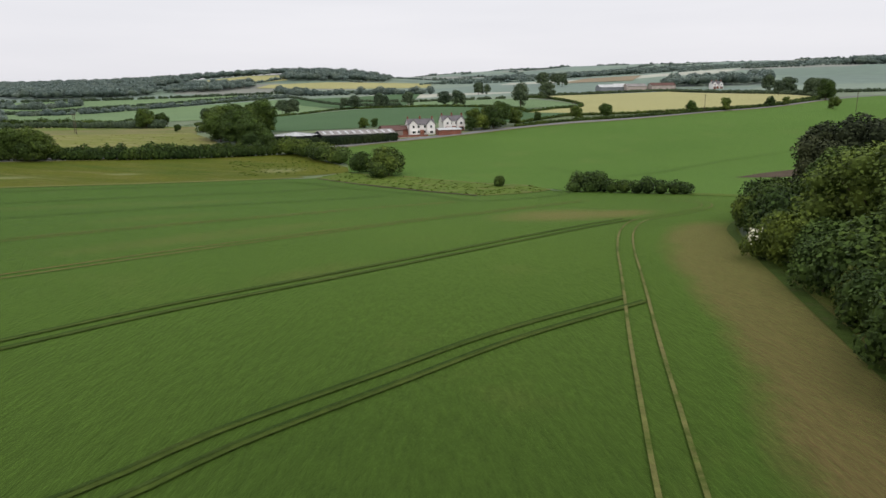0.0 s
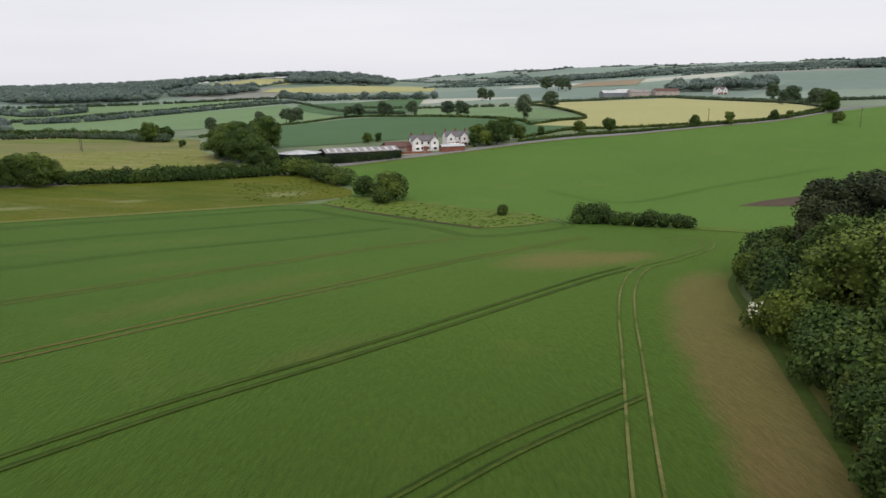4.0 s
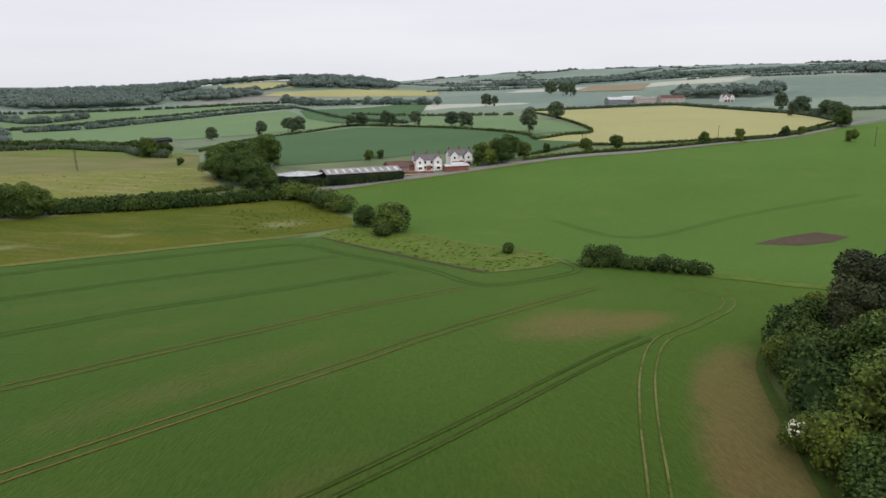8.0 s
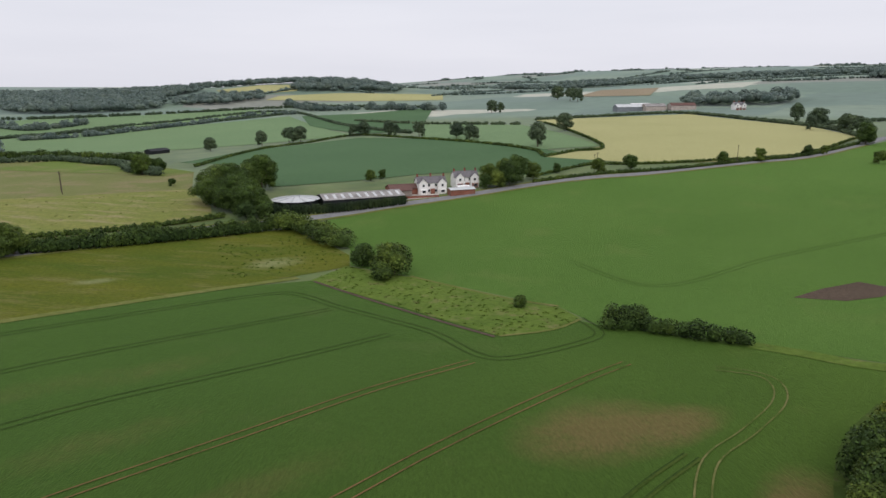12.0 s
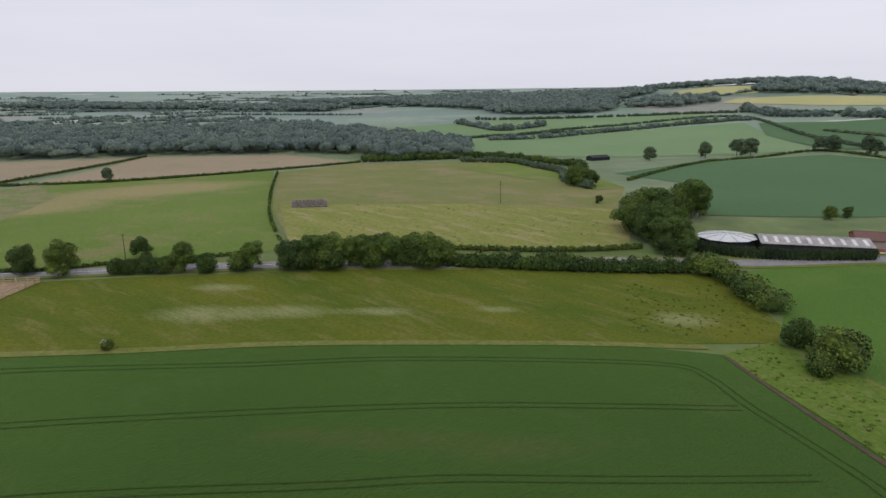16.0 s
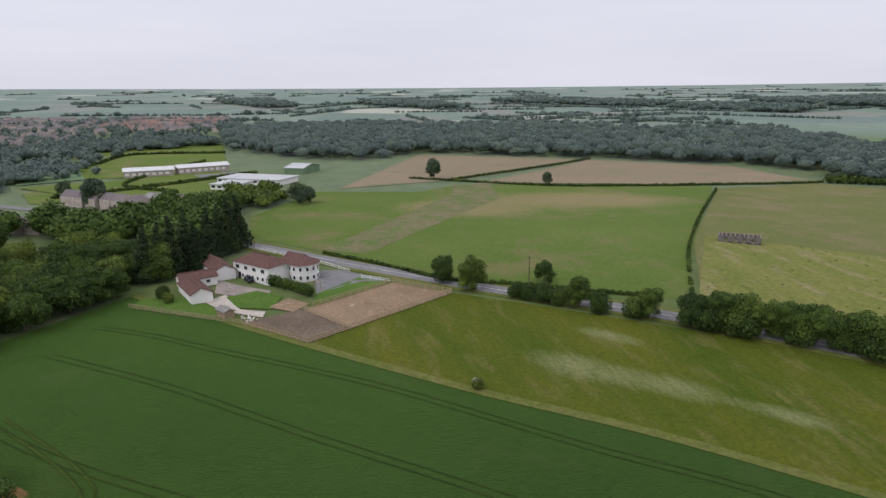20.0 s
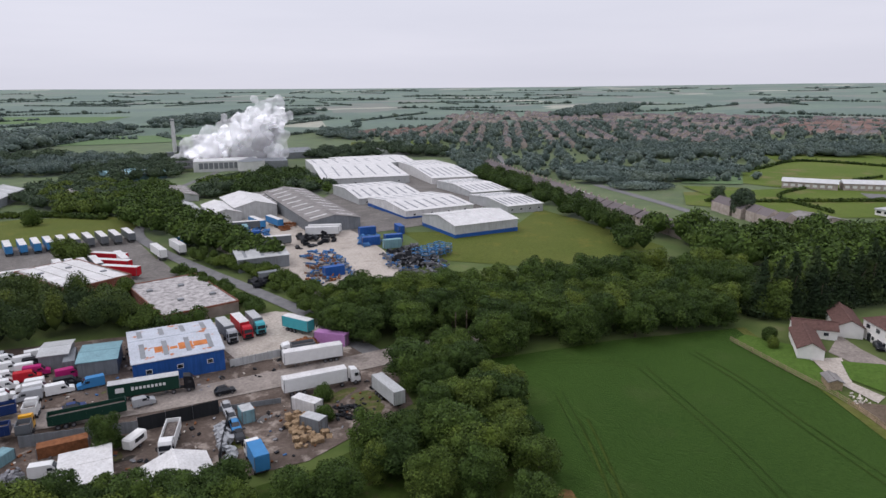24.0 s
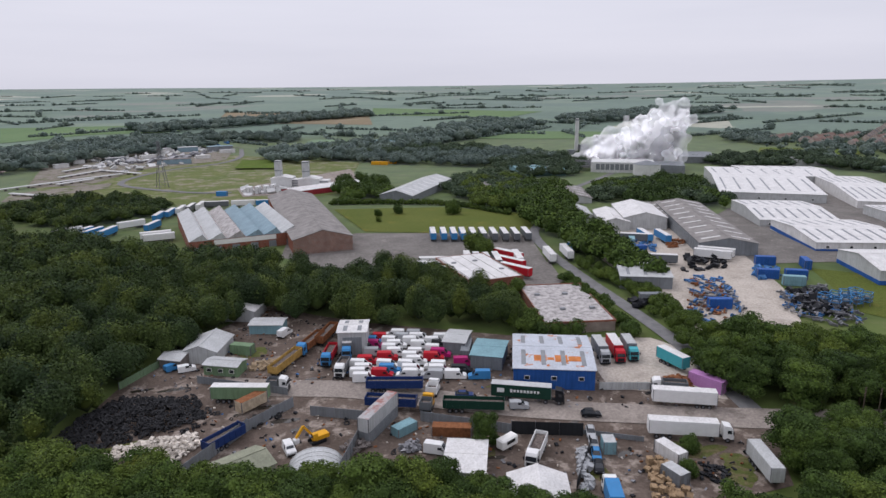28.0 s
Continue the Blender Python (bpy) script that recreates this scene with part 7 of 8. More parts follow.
tree("bush1", -106.4, -21.1, 0.9, "scrubby bush among the pallets", "bush")
tree("bush1", -101.4, -14.8, 0.8, "scrubby bush among the pallets", "bush")


def heap(name, outline, count, make, seed, tall, material, label, category, clear=None):
    """Loose pieces piled within an outline, higher in the middle."""
    rng = np.random.default_rng(seed)
    xs, ys = [p[0] for p in outline], [p[1] for p in outline]
    cx, cy = sum(xs) / len(xs), sum(ys) / len(ys)
    bm = bmesh.new()
    n = 0
    while n < count:
        x, y = rng.uniform(min(xs), max(xs)), rng.uniform(min(ys), max(ys))
        if not in_poly(x, y, outline) or (clear and in_poly(x, y, clear)):
            continue
        far = math.hypot((x - cx) / (max(xs) - min(xs)), (y - cy) / (max(ys) - min(ys))) * 2
        z = float(height(x, y)) + 0.15 + max(0.0, tall * (1 - far)) * rng.uniform(0.3, 1.0)
        make(bm, x, y, z, rng)
        n += 1
    return tagged(part(name, bm, material), label, category, kind="stuff")


def one_tyre(bm, x, y, z, rng):
    r = rng.uniform(0.42, 0.72)
    m = Matrix.Translation((x, y, z + 0.15)) @ Euler((rng.normal(0, 0.6), rng.normal(0, 0.6), rng.uniform(0, 6))).to_matrix().to_4x4()
    rings = []
    for rr, zz in ((r, -0.13), (r, 0.13), (r * 0.6, 0.13), (r * 0.6, -0.13)):
        rings.append([bm.verts.new(m @ Vector((rr * math.cos(k * 0.6283), rr * math.sin(k * 0.6283), zz))) for k in range(10)])
    for a in range(4):
        for k in range(10):
            bm.faces.new((rings[a][k], rings[a][(k + 1) % 10], rings[(a + 1) % 4][(k + 1) % 10], rings[(a + 1) % 4][k]))


def one_girder(bm, x, y, z, rng):
    s = (rng.uniform(0.9, 3.6), rng.uniform(0.2, 0.7), rng.uniform(0.2, 0.8))
    m = Matrix.Translation((x, y, z + 0.3)) @ Euler((0, rng.normal(0, 0.2), rng.choice((0.6, 2.17)) + rng.normal(0, 0.12))).to_matrix().to_4x4() @ Matrix.Diagonal((*s, 1))
    bmesh.ops.create_cube(bm, size=1.0, matrix=m)


def one_block(lo, hi, flat=1.0):
    def make(bm, x, y, z, rng):
        s = rng.uniform(lo, hi, 3)
        m = Matrix.Translation((x, y, z + s[2] * flat / 2)) @ Euler((rng.normal(0, 0.35), rng.normal(0, 0.35), rng.uniform(0, 6))).to_matrix().to_4x4() @ Matrix.Diagonal((s[0], s[1], s[2] * flat, 1))
        bmesh.ops.create_cube(bm, size=1.0, matrix=m)
    return make


heap("tyre_heap", [(14.9, -61.5), (9.6, -72.3), (3.4, -80.0), (-13.4, -74.6), (-15.6, -64.3), (-4.3, -59.3), (5.7, -56.8)], 900, one_tyre, 1, 2.6, RUBBER, "large heap of black scrap tyres", "tyre heap")
heap("loose_tyres", [(-3.2, -59.6), (-15.0, -65.8), (-19.7, -68.4), (-12.3, -53.3)], 16, one_tyre, 2, 0.2, RUBBER, "loose scrap tyres on the dirt", "tyres")
heap("loose_tyres", [(-24.4, -61.5), (-31.7, -63.2), (-30.2, -58.4), (-25.5, -56.2)], 22, one_tyre, 3, 0.5, RUBBER, "loose scrap tyres by the hoarding", "tyres")
BAGS = plain_material("dirty_white_bags", (0.55, 0.50, 0.44), 0.8, 0.45, 0.9)
for o, c in (([(8.5, -50.0), (9.5, -54.9), (6.6, -56.5), (4.1, -52.1), (5.1, -48.1)], 110), ([(3.7, -52.0), (2.5, -55.8), (-3.5, -57.2), (-13.7, -58.0), (-15.3, -53.5), (-10.7, -47.1), (-6.7, -46.3), (-4.2, -51.2)], 330)):
    heap("bag_heap", o, c, one_block(0.3, 1.0, 0.75), 4 + c, 1.3, BAGS, "heap of dirty white bulk bags and rubble", "rubble heap")
SCRAPB = plain_material("blue_scrap", (0.06, 0.15, 0.32), 0.6, 0.8, 0.7)
for k, (o, c, m) in enumerate((
        ([(-175.4, -115.3), (-184.7, -108.4), (-171.0, -80.7), (-157.3, -70.5), (-147.7, -80.6), (-162.0, -94.7)], 190, SCRAPB), ([(-168.6, -106.4), (-181.4, -101.4), (-169.1, -78.5), (-153.6, -79.6)], 80, STEEL),
        ([(-173.1, -112.3), (-182.2, -105.4), (-161.4, -73.9), (-154.0, -85.9)], 60, RUSTY), ([(-191.9, -89.2), (-209.8, -90.0), (-195.4, -59.7), (-184.7, -57.2), (-179.9, -74.2)], 200, STEEL),
        ([(-189.5, -86.7), (-207.0, -87.3), (-193.3, -59.0), (-177.9, -72.1)], 90, SCRAPB), ([(-193.5, -88.0), (-207.0, -87.3), (-192.5, -61.7), (-181.4, -73.2)], 60, P_DARK),
        ([(-191.9, -136.8), (-205.4, -133.0), (-194.5, -116.7), (-177.0, -119.2)], 70, P_DARK), ([(-175.7, -171.2), (-195.0, -163.8), (-183.6, -143.3), (-167.0, -152.3)], 50, SCRAPB),
        ([(-201.7, -163.5), (-209.0, -161.2), (-199.7, -149.0), (-193.5, -150.9)], 40, RUSTY), ([(-143.1, -100.9), (-153.0, -95.3), (-149.6, -89.1), (-140.3, -91.7)], 40, P_DARK), ([(-199.8, -112.8), (-213.3, -114.4), (-202.6, -100.2), (-193.1, -102.2)], 40, SCRAPB))):
    heap("machinery_heap", o, c if m is not SCRAPB else int(c * 0.6), one_girder if m in (STEEL, RUSTY) or k % 4 == 0 else one_block(0.5, 2.6, 0.55), 20 + k, 1.9, m, "stored machinery and steelwork in the works yard", "machinery")
for x, y, turn, m in ((-199.2, -102.6, 150, M_BLUE), (-210.6, -116.4, 150, M_BLUE), (-207.5, -98.6, 150, M_BLUE), (-201.4, -93.2, 150, M_TEAL), (-164.3, -84.1, 160, M_BLUE), (-177.7, -149.2, 160, M_BLUE), (-168.8, -156.1, 160, M_BLUE), (-221.5, -108.5, 60, M_BLUE), (-147.8, -96.1, 160, M_GREY), (-183.2, -162.0, 60, M_TEAL)):
    put(make_container(m, "blue steel plant unit stored in the works yard", 7, 3.2), x, y, turn, "stored plant units")
for k in range(8):
    x, y = [float(v) for v in (np.array((-194.9, -74.7)) + np.array((-4.0 * (k % 4), 4.0 * (k // 4))))]
    fr = thing("steel_frame", "open blue-grey steel process frame", "steel frame", x, y, 30 * k, group="steel frames")
    boxes("upright", [(sx * 1.4, sy * 1.4, 2.0, 0.2, 0.2, 4.0) for sx in (-1, 1) for sy in (-1, 1)], STEEL, fr)
    boxes("beam", [(0, sy * 1.4, z, 3.0, 0.2, 0.2) for sy in (-1, 1) for z in (1.3, 2.6, 3.9)] + [(sx * 1.4, 0, z, 0.2, 3.0, 0.2) for sx in (-1, 1) for z in (1.3, 2.6, 3.9)], P_BLUE, fr)
    boxes("tank", [(0, 0, 1.8, 1.6, 1.6, 2.2)], P_GREY, fr, soft=0.3)


def pallet_stack(x, y, turn, n):
    root = thing("pallet_stack", "stack of weathered wooden pallets", "pallets", x, y, turn, 0.13, group="pallet stacks")
    for k in range(n):
        pallet = new("pallet", BEARER)
        pallet.parent, pallet.matrix_basis = root, pose(0, 0, 0.15 * k, 0, 0, float(rng_p.uniform(-6, 6)))
        for j in range(6):
            q = new("board", BOARD)
            q.parent, q.matrix_basis = pallet, pose(0, -0.5 + 0.2 * j, 0)
        for s in (-0.5, 0.5):
            q = new("bearer", BEARER)
            q.parent, q.matrix_basis = pallet, pose(s, 0, 0)


CRATE = plain_material("pale_pallet_wood", (0.32, 0.225, 0.135), 0.85, 0.4, 1.5)
def box_mesh(name, x, y, z, a, b, c, material):
    bm = bmesh.new()
    bx(bm, x, y, z, a, b, c)
    me = bpy.data.meshes.new(name)
    bm.to_mesh(me)
    bm.free()
    me.materials.append(material)
    return me


BEARER, BOARD = box_mesh("bearer", 0, 0, 0.06, 0.1, 1.0, 0.1, CRATE), box_mesh("board", 0, 0, 0.13, 1.2, 0.14, 0.03, CRATE)
rng_p = np.random.default_rng(9)
for k, (x, y) in enumerate(((-96.6, -19.9), (-98.9, -20.3), (-98.9, -17.5), (-94.3, -16.0), (-95.2, -14.6), (-95.5, -11.7), (-95.6, -9.2), (-93.6, -11.6), (-92.7, -12.9), (-98.7, -14.8), (-96.9, -15.3), (-96.1, -17.3),
                            (-94.9, -18.1), (-94.3, -9.6), (-97.5, -10.3))):
    pallet_stack(x, y, rng_p.uniform(0, 90), int(rng_p.integers(4, 11)))
heap("crate_heap", [(-96.4, -21.3), (-102.1, -20.5), (-97.7, -8.9), (-91.2, -10.1)], 70, one_block(0.4, 1.2, 0.6), 41, 0.6, CRATE, "loose broken crates and pallet wood", "crates")
heap("scrap_heap", [(-120.2, -50.2), (-126.1, -47.4), (-123.4, -42.8), (-116.5, -43.8)], 90, one_block(0.3, 1.4, 0.6), 42, 1.8, RUSTY, "rusty scrap heap beside the trailers", "scrap heap")
heap("scrap_heap", [(-24.9, -85.2), (-33.3, -86.0), (-34.2, -89.3), (-27.2, -91.6)], 50, one_block(0.4, 1.4, 0.5), 43, 1.0, WOOD, "timber and scrap beside the cabins", "scrap heap")
heap("scrap_heap", [(-85.7, -28.0), (-88.1, -28.2), (-82.2, -15.6), (-79.5, -14.7)], 70, one_block(0.4, 1.3, 0.7), 44, 1.4, P_SILVER, "white goods and scrap stacked along a fence", "scrap heap")
heap("scrap_heap", [(-52.2, -40.8), (-57.1, -41.5), (-56.5, -37.3), (-52.0, -37.6)], 60, one_block(0.3, 1.0, 0.7), 45, 0.8, STEEL, "grey and silver scrap parts on the dirt", "scrap heap")
heap("scrap_heap", [(-29.8, -35.7), (-23.8, -33.9), (-27.6, -31.0), (-31.5, -31.5)], 60, one_block(0.4, 1.2, 0.7), 46, 1.0, P_SILVER, "pale scrap beside the arched shed", "scrap heap")
heap("scrap_heap", [(-104.9, -17.5), (-110.6, -13.6), (-106.0, -9.6), (-102.4, -12.6)], 60, one_block(0.3, 1.0, 0.4), 47, 0.4, P_DARK, "dark scrap scattered over weeds", "scrap heap")
heap("gravel_heap", [(-41.3, -43.2), (-47.6, -46.8), (-47.9, -42.2), (-42.9, -39.5)], 90, one_block(0.3, 0.9, 0.7), 48, 1.6, STONE, "grey gravel heap below the cabin", "gravel heap")
heap("scrap_load", [(-50.9, -60.8), (-61.1, -56.4), (-61.8, -59.0), (-51.4, -63.2)], 90, one_block(0.3, 0.8, 0.6), 49, 0.2, STEEL, "mixed scrap along the navy trailers", "scrap heap")

# excavator
ex = thing("excavator", "yellow tracked excavator with a white grab bucket", "excavator", -37.5, -47.2, 20, 0.15)
boxes("track", [(0, s * 1.1, 0.45, 3.8, 0.55, 0.9) for s in (-1, 1)], P_DARK, ex, soft=0.15)
boxes("house_body", [(-0.6, 0, 1.5, 3.0, 2.5, 1.1)], P_YELLOW, ex, soft=0.1)
c = boxes("cab", [(0.9, 0.7, 2.0, 1.3, 1.1, 1.7)], P_YELLOW, ex, soft=0.08)
boxes("cab_window", [(1.57, 0.7, 2.2, 0.05, 0.9, 1.0)], GLASS, c)
boxes("counterweight", [(-2.3, 0, 1.5, 0.8, 2.5, 1.1)], P_YELLOW, ex, soft=0.15)
for name, a, b in (("boom", (0.9, -0.3, 1.8), (3.2, -0.3, 5.0)), ("dipper", (3.2, -0.3, 5.0), (5.2, -0.3, 2.6))):
    way = Vector(b) - Vector(a)
    bm = bmesh.new()
    bmesh.ops.create_cube(bm, size=1.0, matrix=Matrix.Translation((Vector(a) + Vector(b)) / 2) @ way.to_track_quat("X", "Z").to_matrix().to_4x4() @ Matrix.Diagonal((way.length, 0.45, 0.55, 1)))
    part(name, bm, P_YELLOW, ex)
ex.matrix_basis = ex.matrix_basis @ Matrix.Scale(0.85, 4)
boxes("bucket", [(5.2, -0.3, 1.9, 1.4, 1.3, 1.3)], P_WHITE, ex, "pale grab bucket", 0.2)
put(make_van(P_WHITE, "white pick-up cab beside the excavator", False), -31.8, -45.0, 100)
cv = thing("caravan", "white touring caravan on the dirt", "caravan", -73.2, -33.6, -153, 0.13)
boxes("body", [(0, 0, 1.5, 4.6, 2.1, 2.1)], WHITE, cv, soft=0.3)
boxes("window", [(0, 1.07, 1.8, 2.4, 0.06, 0.7), (0, -1.07, 1.8, 2.4, 0.06, 0.7)], GLASS, cv)
wheels(cv, [(0, s * 0.95, 0.33) for s in (-1, 1)], SMALL_WHEEL)
put(make_tipper(P_WHITE, P_WHITE, "white vehicle transporter with a pink and white load", 10), -77.3, -28.8, 53)


# small clutter, weeds and puddles over the scrap yard
LANE = [(-80.0, -49.2), (-130.7, -30.4), (-122.4, -21.1), (-75.2, -37.6), (-29.4, -65.3), (-30.0, -77.0), (-57.9, -65.0)]
YARD = [(6, -66), (2, -85), (-14, -110), (-33, -130), (-58, -106), (-95, -84), (-104, -60), (-128, -30), (-112, -10), (-90, -8), (-62, -20), (-38, -30), (-8, -48)]
for k, (m, n, lo, hi, lab) in enumerate(((STEEL, 260, 0.15, 0.7, "scattered steel offcuts and car parts on the dirt"), (RUSTY, 220, 0.15, 0.8, "scattered rusty scrap on the dirt"), (BAGS, 160, 0.15, 0.6, "scattered pale rubbish on the dirt"),
                                           (P_DARK, 200, 0.2, 0.9, "scattered dark car parts on the dirt"), (SCRAPB, 60, 0.2, 0.7, "scattered blue plastic on the dirt"))):
    heap("loose_scrap", YARD, n, one_block(lo, hi, 0.5), 80 + k, 0.0, m, lab, "scrap", LANE)
heap("loose_tyres", YARD, 70, one_tyre, 90, 0.0, RUBBER, "single scrap tyres scattered over the yard", "tyres", LANE)
PUDDLE, pu_nt, pu_b = nodes_of("puddle_water", 0.06)
pu_b.inputs["Base Color"].default_value, pu_b.inputs["Specular IOR Level"].default_value = (0.045, 0.038, 0.03, 1), 0.5
WEED = field_material("yard_weeds", (0.060, 0.075, 0.020), (0.10, 0.11, 0.035), (0.13, 0.105, 0.06), big=0.2, patch_at=(0.5, 0.6))
rng_w = np.random.default_rng(33)


def pool(name, x, y, rx, ry, material, up, label, category):
    """An irregular flat patch that follows the ground."""
    bm = bmesh.new()
    mid = bm.verts.new((x, y, float(height(x, y)) + up))
    ring, turn = [], rng_w.uniform(0, 3)
    for k in range(18):
        a = k * math.tau / 18
        r = 1 + 0.3 * math.sin(2 * a + turn) + rng_w.uniform(-0.2, 0.2)
        px, py = x + math.cos(a) * rx * r, y + math.sin(a) * ry * r
        ring.append(bm.verts.new((px, py, float(height(px, py)) + up)))
    for k in range(18):
        bm.faces.new((mid, ring[k], ring[(k + 1) % 18]))
    return tagged(part(name, bm, material), label, category, kind="structure")


for x, y, rx, ry in ((-8.1, -80.8, 3.0, 1.1), (-0.5, -82.6, 2.0, 0.8), (-43.9, -69.5, 3.0, 1.0), (-31.9, -57.9, 2.4, 1.2), (-34.5, -53.3, 1.8, 0.9), (-48.9, -75.9, 2.2, 0.8), (-54.6, -39.0, 1.6, 1.0), (-70.0, -30.9, 1.4, 0.8),
                     (-93.9, -24.2, 1.5, 1.2), (-40.7, -76.8, 2.0, 0.8), (-29.4, -65.3, 2.6, 0.9), (-90.4, -38.4, 1.2, 0.5), (-104.9, -34.3, 1.3, 0.5)):
    pool("puddle", x, y, rx, ry, PUDDLE, 0.19, "shallow brown rain puddle on the yard", "puddle")
for x, y, rx, ry in ((-111.6, -13.3, 3.5, 5.0), (-109.5, -20.1, 4.0, 2.0), (-86.3, -19.7, 1.6, 4.0), (-26.7, -97.4, 3.0, 4.0), (-1.5, -56.8, 5.0, 2.0), (-68.7, -33.5, 1.5, 3.0), (-50.2, -67.5, 4.0, 1.2), (-106.6, -23.2, 3.0, 2.0), (-84.3, -59.5, 5.0, 1.0)):
    pool("weeds", x, y, rx, ry, WEED, 0.165, "patch of low weeds on the yard ground", "weeds")


# ---- power plant, gas site, town ----
PALE = plain_material("pale_cladding", (0.55, 0.55, 0.54), 0.6, 0.1, 0.3)
CX, CY = -368, -556
ch = thing("chimney", "tall slim pale steel chimney of the plant", "chimney", CX, CY)
bm = bmesh.new()
bmesh.ops.create_cone(bm, cap_ends=True, segments=16, radius1=2.2, radius2=1.7, depth=46, matrix=Matrix.Translation((0, 0, 16)))
part("stack", bm, PALE, ch)
bm = bmesh.new()
bmesh.ops.create_cone(bm, cap_ends=True, segments=16, radius1=2.0, radius2=2.0, depth=1.2, matrix=Matrix.Translation((0, 0, 37.5)))
part("cap_ring", bm, M_GREY, ch)
boxes("filter_house", [(-7, 3, 5, 9, 8, 14), (7, 2, 3, 6, 6, 8)], M_GREY, ch, "grey filter houses")
pl = thing("power_plant", "pale industrial plant with process halls and silos", "power plant", -345, -430, 148)
boxes("hall", [(0, 0, 4, 52, 26, 10)], PALE, pl)
boxes("louvre", [(-20 + 4 * k, -13.1, 5.0, 3.2, 0.2, 5) for k in range(11)], M_GREY, pl)
boxes("tall_hall", [(-16, 52, 12, 22, 20, 28)], M_LIGHT, pl)
boxes("tall_hall_roof", [(-16, 52, 26.3, 22.6, 20.6, 0.6)], PALE, pl)
boxes("low_hall", [(38, 4, 3, 26, 30, 8)], M_GREY, pl)
bm = bmesh.new()
bmesh.ops.create_cone(bm, cap_ends=True, segments=24, radius1=11, radius2=11, depth=10, matrix=Matrix.Translation((20, -20, 4)))
part("storage_tank", bm, PALE, pl)
bm = bmesh.new()
bmesh.ops.create_cone(bm, cap_ends=True, segments=24, radius1=11.3, radius2=1.0, depth=3, matrix=Matrix.Translation((20, -20, 10.5)))
part("tank_roof", bm, M_GREY, pl)
for k in range(4):
    boxes("duct", [(-34, -6 + 5 * k, 4 + k, 14, 2.0, 2.0)], STEEL, pl)
shed(-445, -470, 36, 40, 150, 6, 9, M_GREY, M_GREY, "grey hall beside the plant", "x")

def steam_material(name, clear):
    """White droplets: light goes through as well as back, and part of each wisp is clear."""
    m = bpy.data.materials.new(name)
    m.use_nodes = True
    nt = m.node_tree
    nt.nodes.clear()
    out, mix, tr, df, tl, both, up, down = [nt.nodes.new(k) for k in ("ShaderNodeOutputMaterial", "ShaderNodeMixShader", "ShaderNodeBsdfTransparent", "ShaderNodeBsdfDiffuse", "ShaderNodeBsdfTranslucent", "ShaderNodeAddShader", "ShaderNodeCombineXYZ", "ShaderNodeCombineXYZ")]
    df.inputs["Color"].default_value = tl.inputs["Color"].default_value = (0.95, 0.95, 0.96, 1)
    up.inputs["Z"].default_value, down.inputs["Z"].default_value = 1, -1
    mix.inputs["Fac"].default_value = 1 - clear
    nt.links.new(up.outputs[0], df.inputs["Normal"]), nt.links.new(down.outputs[0], tl.inputs["Normal"])
    nt.links.new(df.outputs[0], both.inputs[0]), nt.links.new(tl.outputs[0], both.inputs[1])
    nt.links.new(tr.outputs[0], mix.inputs[1]), nt.links.new(both.outputs[0], mix.inputs[2])
    nt.links.new(mix.outputs[0], out.inputs["Surface"])
    return m


rng_s = np.random.default_rng(3)


def steam(name, count, grow, clear, voxel, label):
    """Billows massed along a leaning column, joined into one ragged skin."""
    bm = bmesh.new()
    for k in range(count):
        u = 0.95 * rng_s.random() ** 1.5
        across = -16 + 38 * u ** 1.1 + float(np.clip(rng_s.normal(0, 1), -1.6, 1.6)) * (25 - 15 * u) * grow ** 0.5
        r = rng_s.uniform(3.0, 7.6) * (1 - 0.3 * u) * grow
        bmesh.ops.create_icosphere(bm, subdivisions=1, radius=r, matrix=Matrix.Translation((-380 - 0.86 * across, -448 + 0.5 * across + rng_s.normal(0, 4), 2 + 44 * u * grow ** 0.7 + rng_s.normal(0, 3))))
    cloud = tagged(part(name, bm, steam_material(name, clear)), label, "steam", kind="stuff")
    join = cloud.modifiers.new("join", "REMESH")
    join.mode, join.voxel_size, join.use_smooth_shade = "VOXEL", voxel, True
    soft = cloud.modifiers.new("soften", "SMOOTH")
    soft.factor, soft.iterations = 0.5, 4
    for wave, size, strength in (("billows", 9.0, 5.0), ("curls", 2.6, 2.4)):
        tex = bpy.data.textures.new(wave, "CLOUDS")
        tex.noise_scale, tex.noise_depth = size, 3
        d = cloud.modifiers.new(wave, "DISPLACE")
        d.texture, d.strength, d.mid_level, d.texture_coords = tex, strength, 0.5, "LOCAL"


steam("steam_cloud", 320, 0.56, 0.15, 1.1, "dense white steam cloud rising above the plant")
steam("steam_veil", 260, 0.76, 0.5, 1.3, "thinner white steam round the cloud")
steam("steam_mist", 180, 0.98, 0.68, 1.5, "thinner steam at the edge of the cloud")
steam("steam_wisps", 110, 1.3, 0.84, 1.7, "thin drifting steam above the cloud")

# turbine houses
for x, y in ((-56, -410), (-74, -398)):
    tb = thing("turbine_house", "pale turbine house with a square silver stack", "turbine house", x, y, 160, group="turbine houses")
    boxes("hall", [(0, 0, 3.5, 15, 12, 9)], PALE, tb)
    prism("hall_roof", [(-7.8, 8), (7.8, 8), (0, 9.6)], 12.4, M_WHITE, tb)
    boxes("flue", [(-3, 0, 14, 4.5, 4.5, 12)], M_LIGHT, tb)
    boxes("flue_band", [(-3, 0, 13, 4.7, 4.7, 0.6), (-3, 0, 19.5, 4.7, 4.7, 0.6)], M_GREY, tb)
    boxes("intake", [(10, 0, 3.5, 7, 8, 7)], M_WHITE, tb)
    boxes("louvre", [(10, -4.1, 1.2 + 1.6 * k, 6.4, 0.2, 0.8) for k in range(4)], M_GREY, tb)

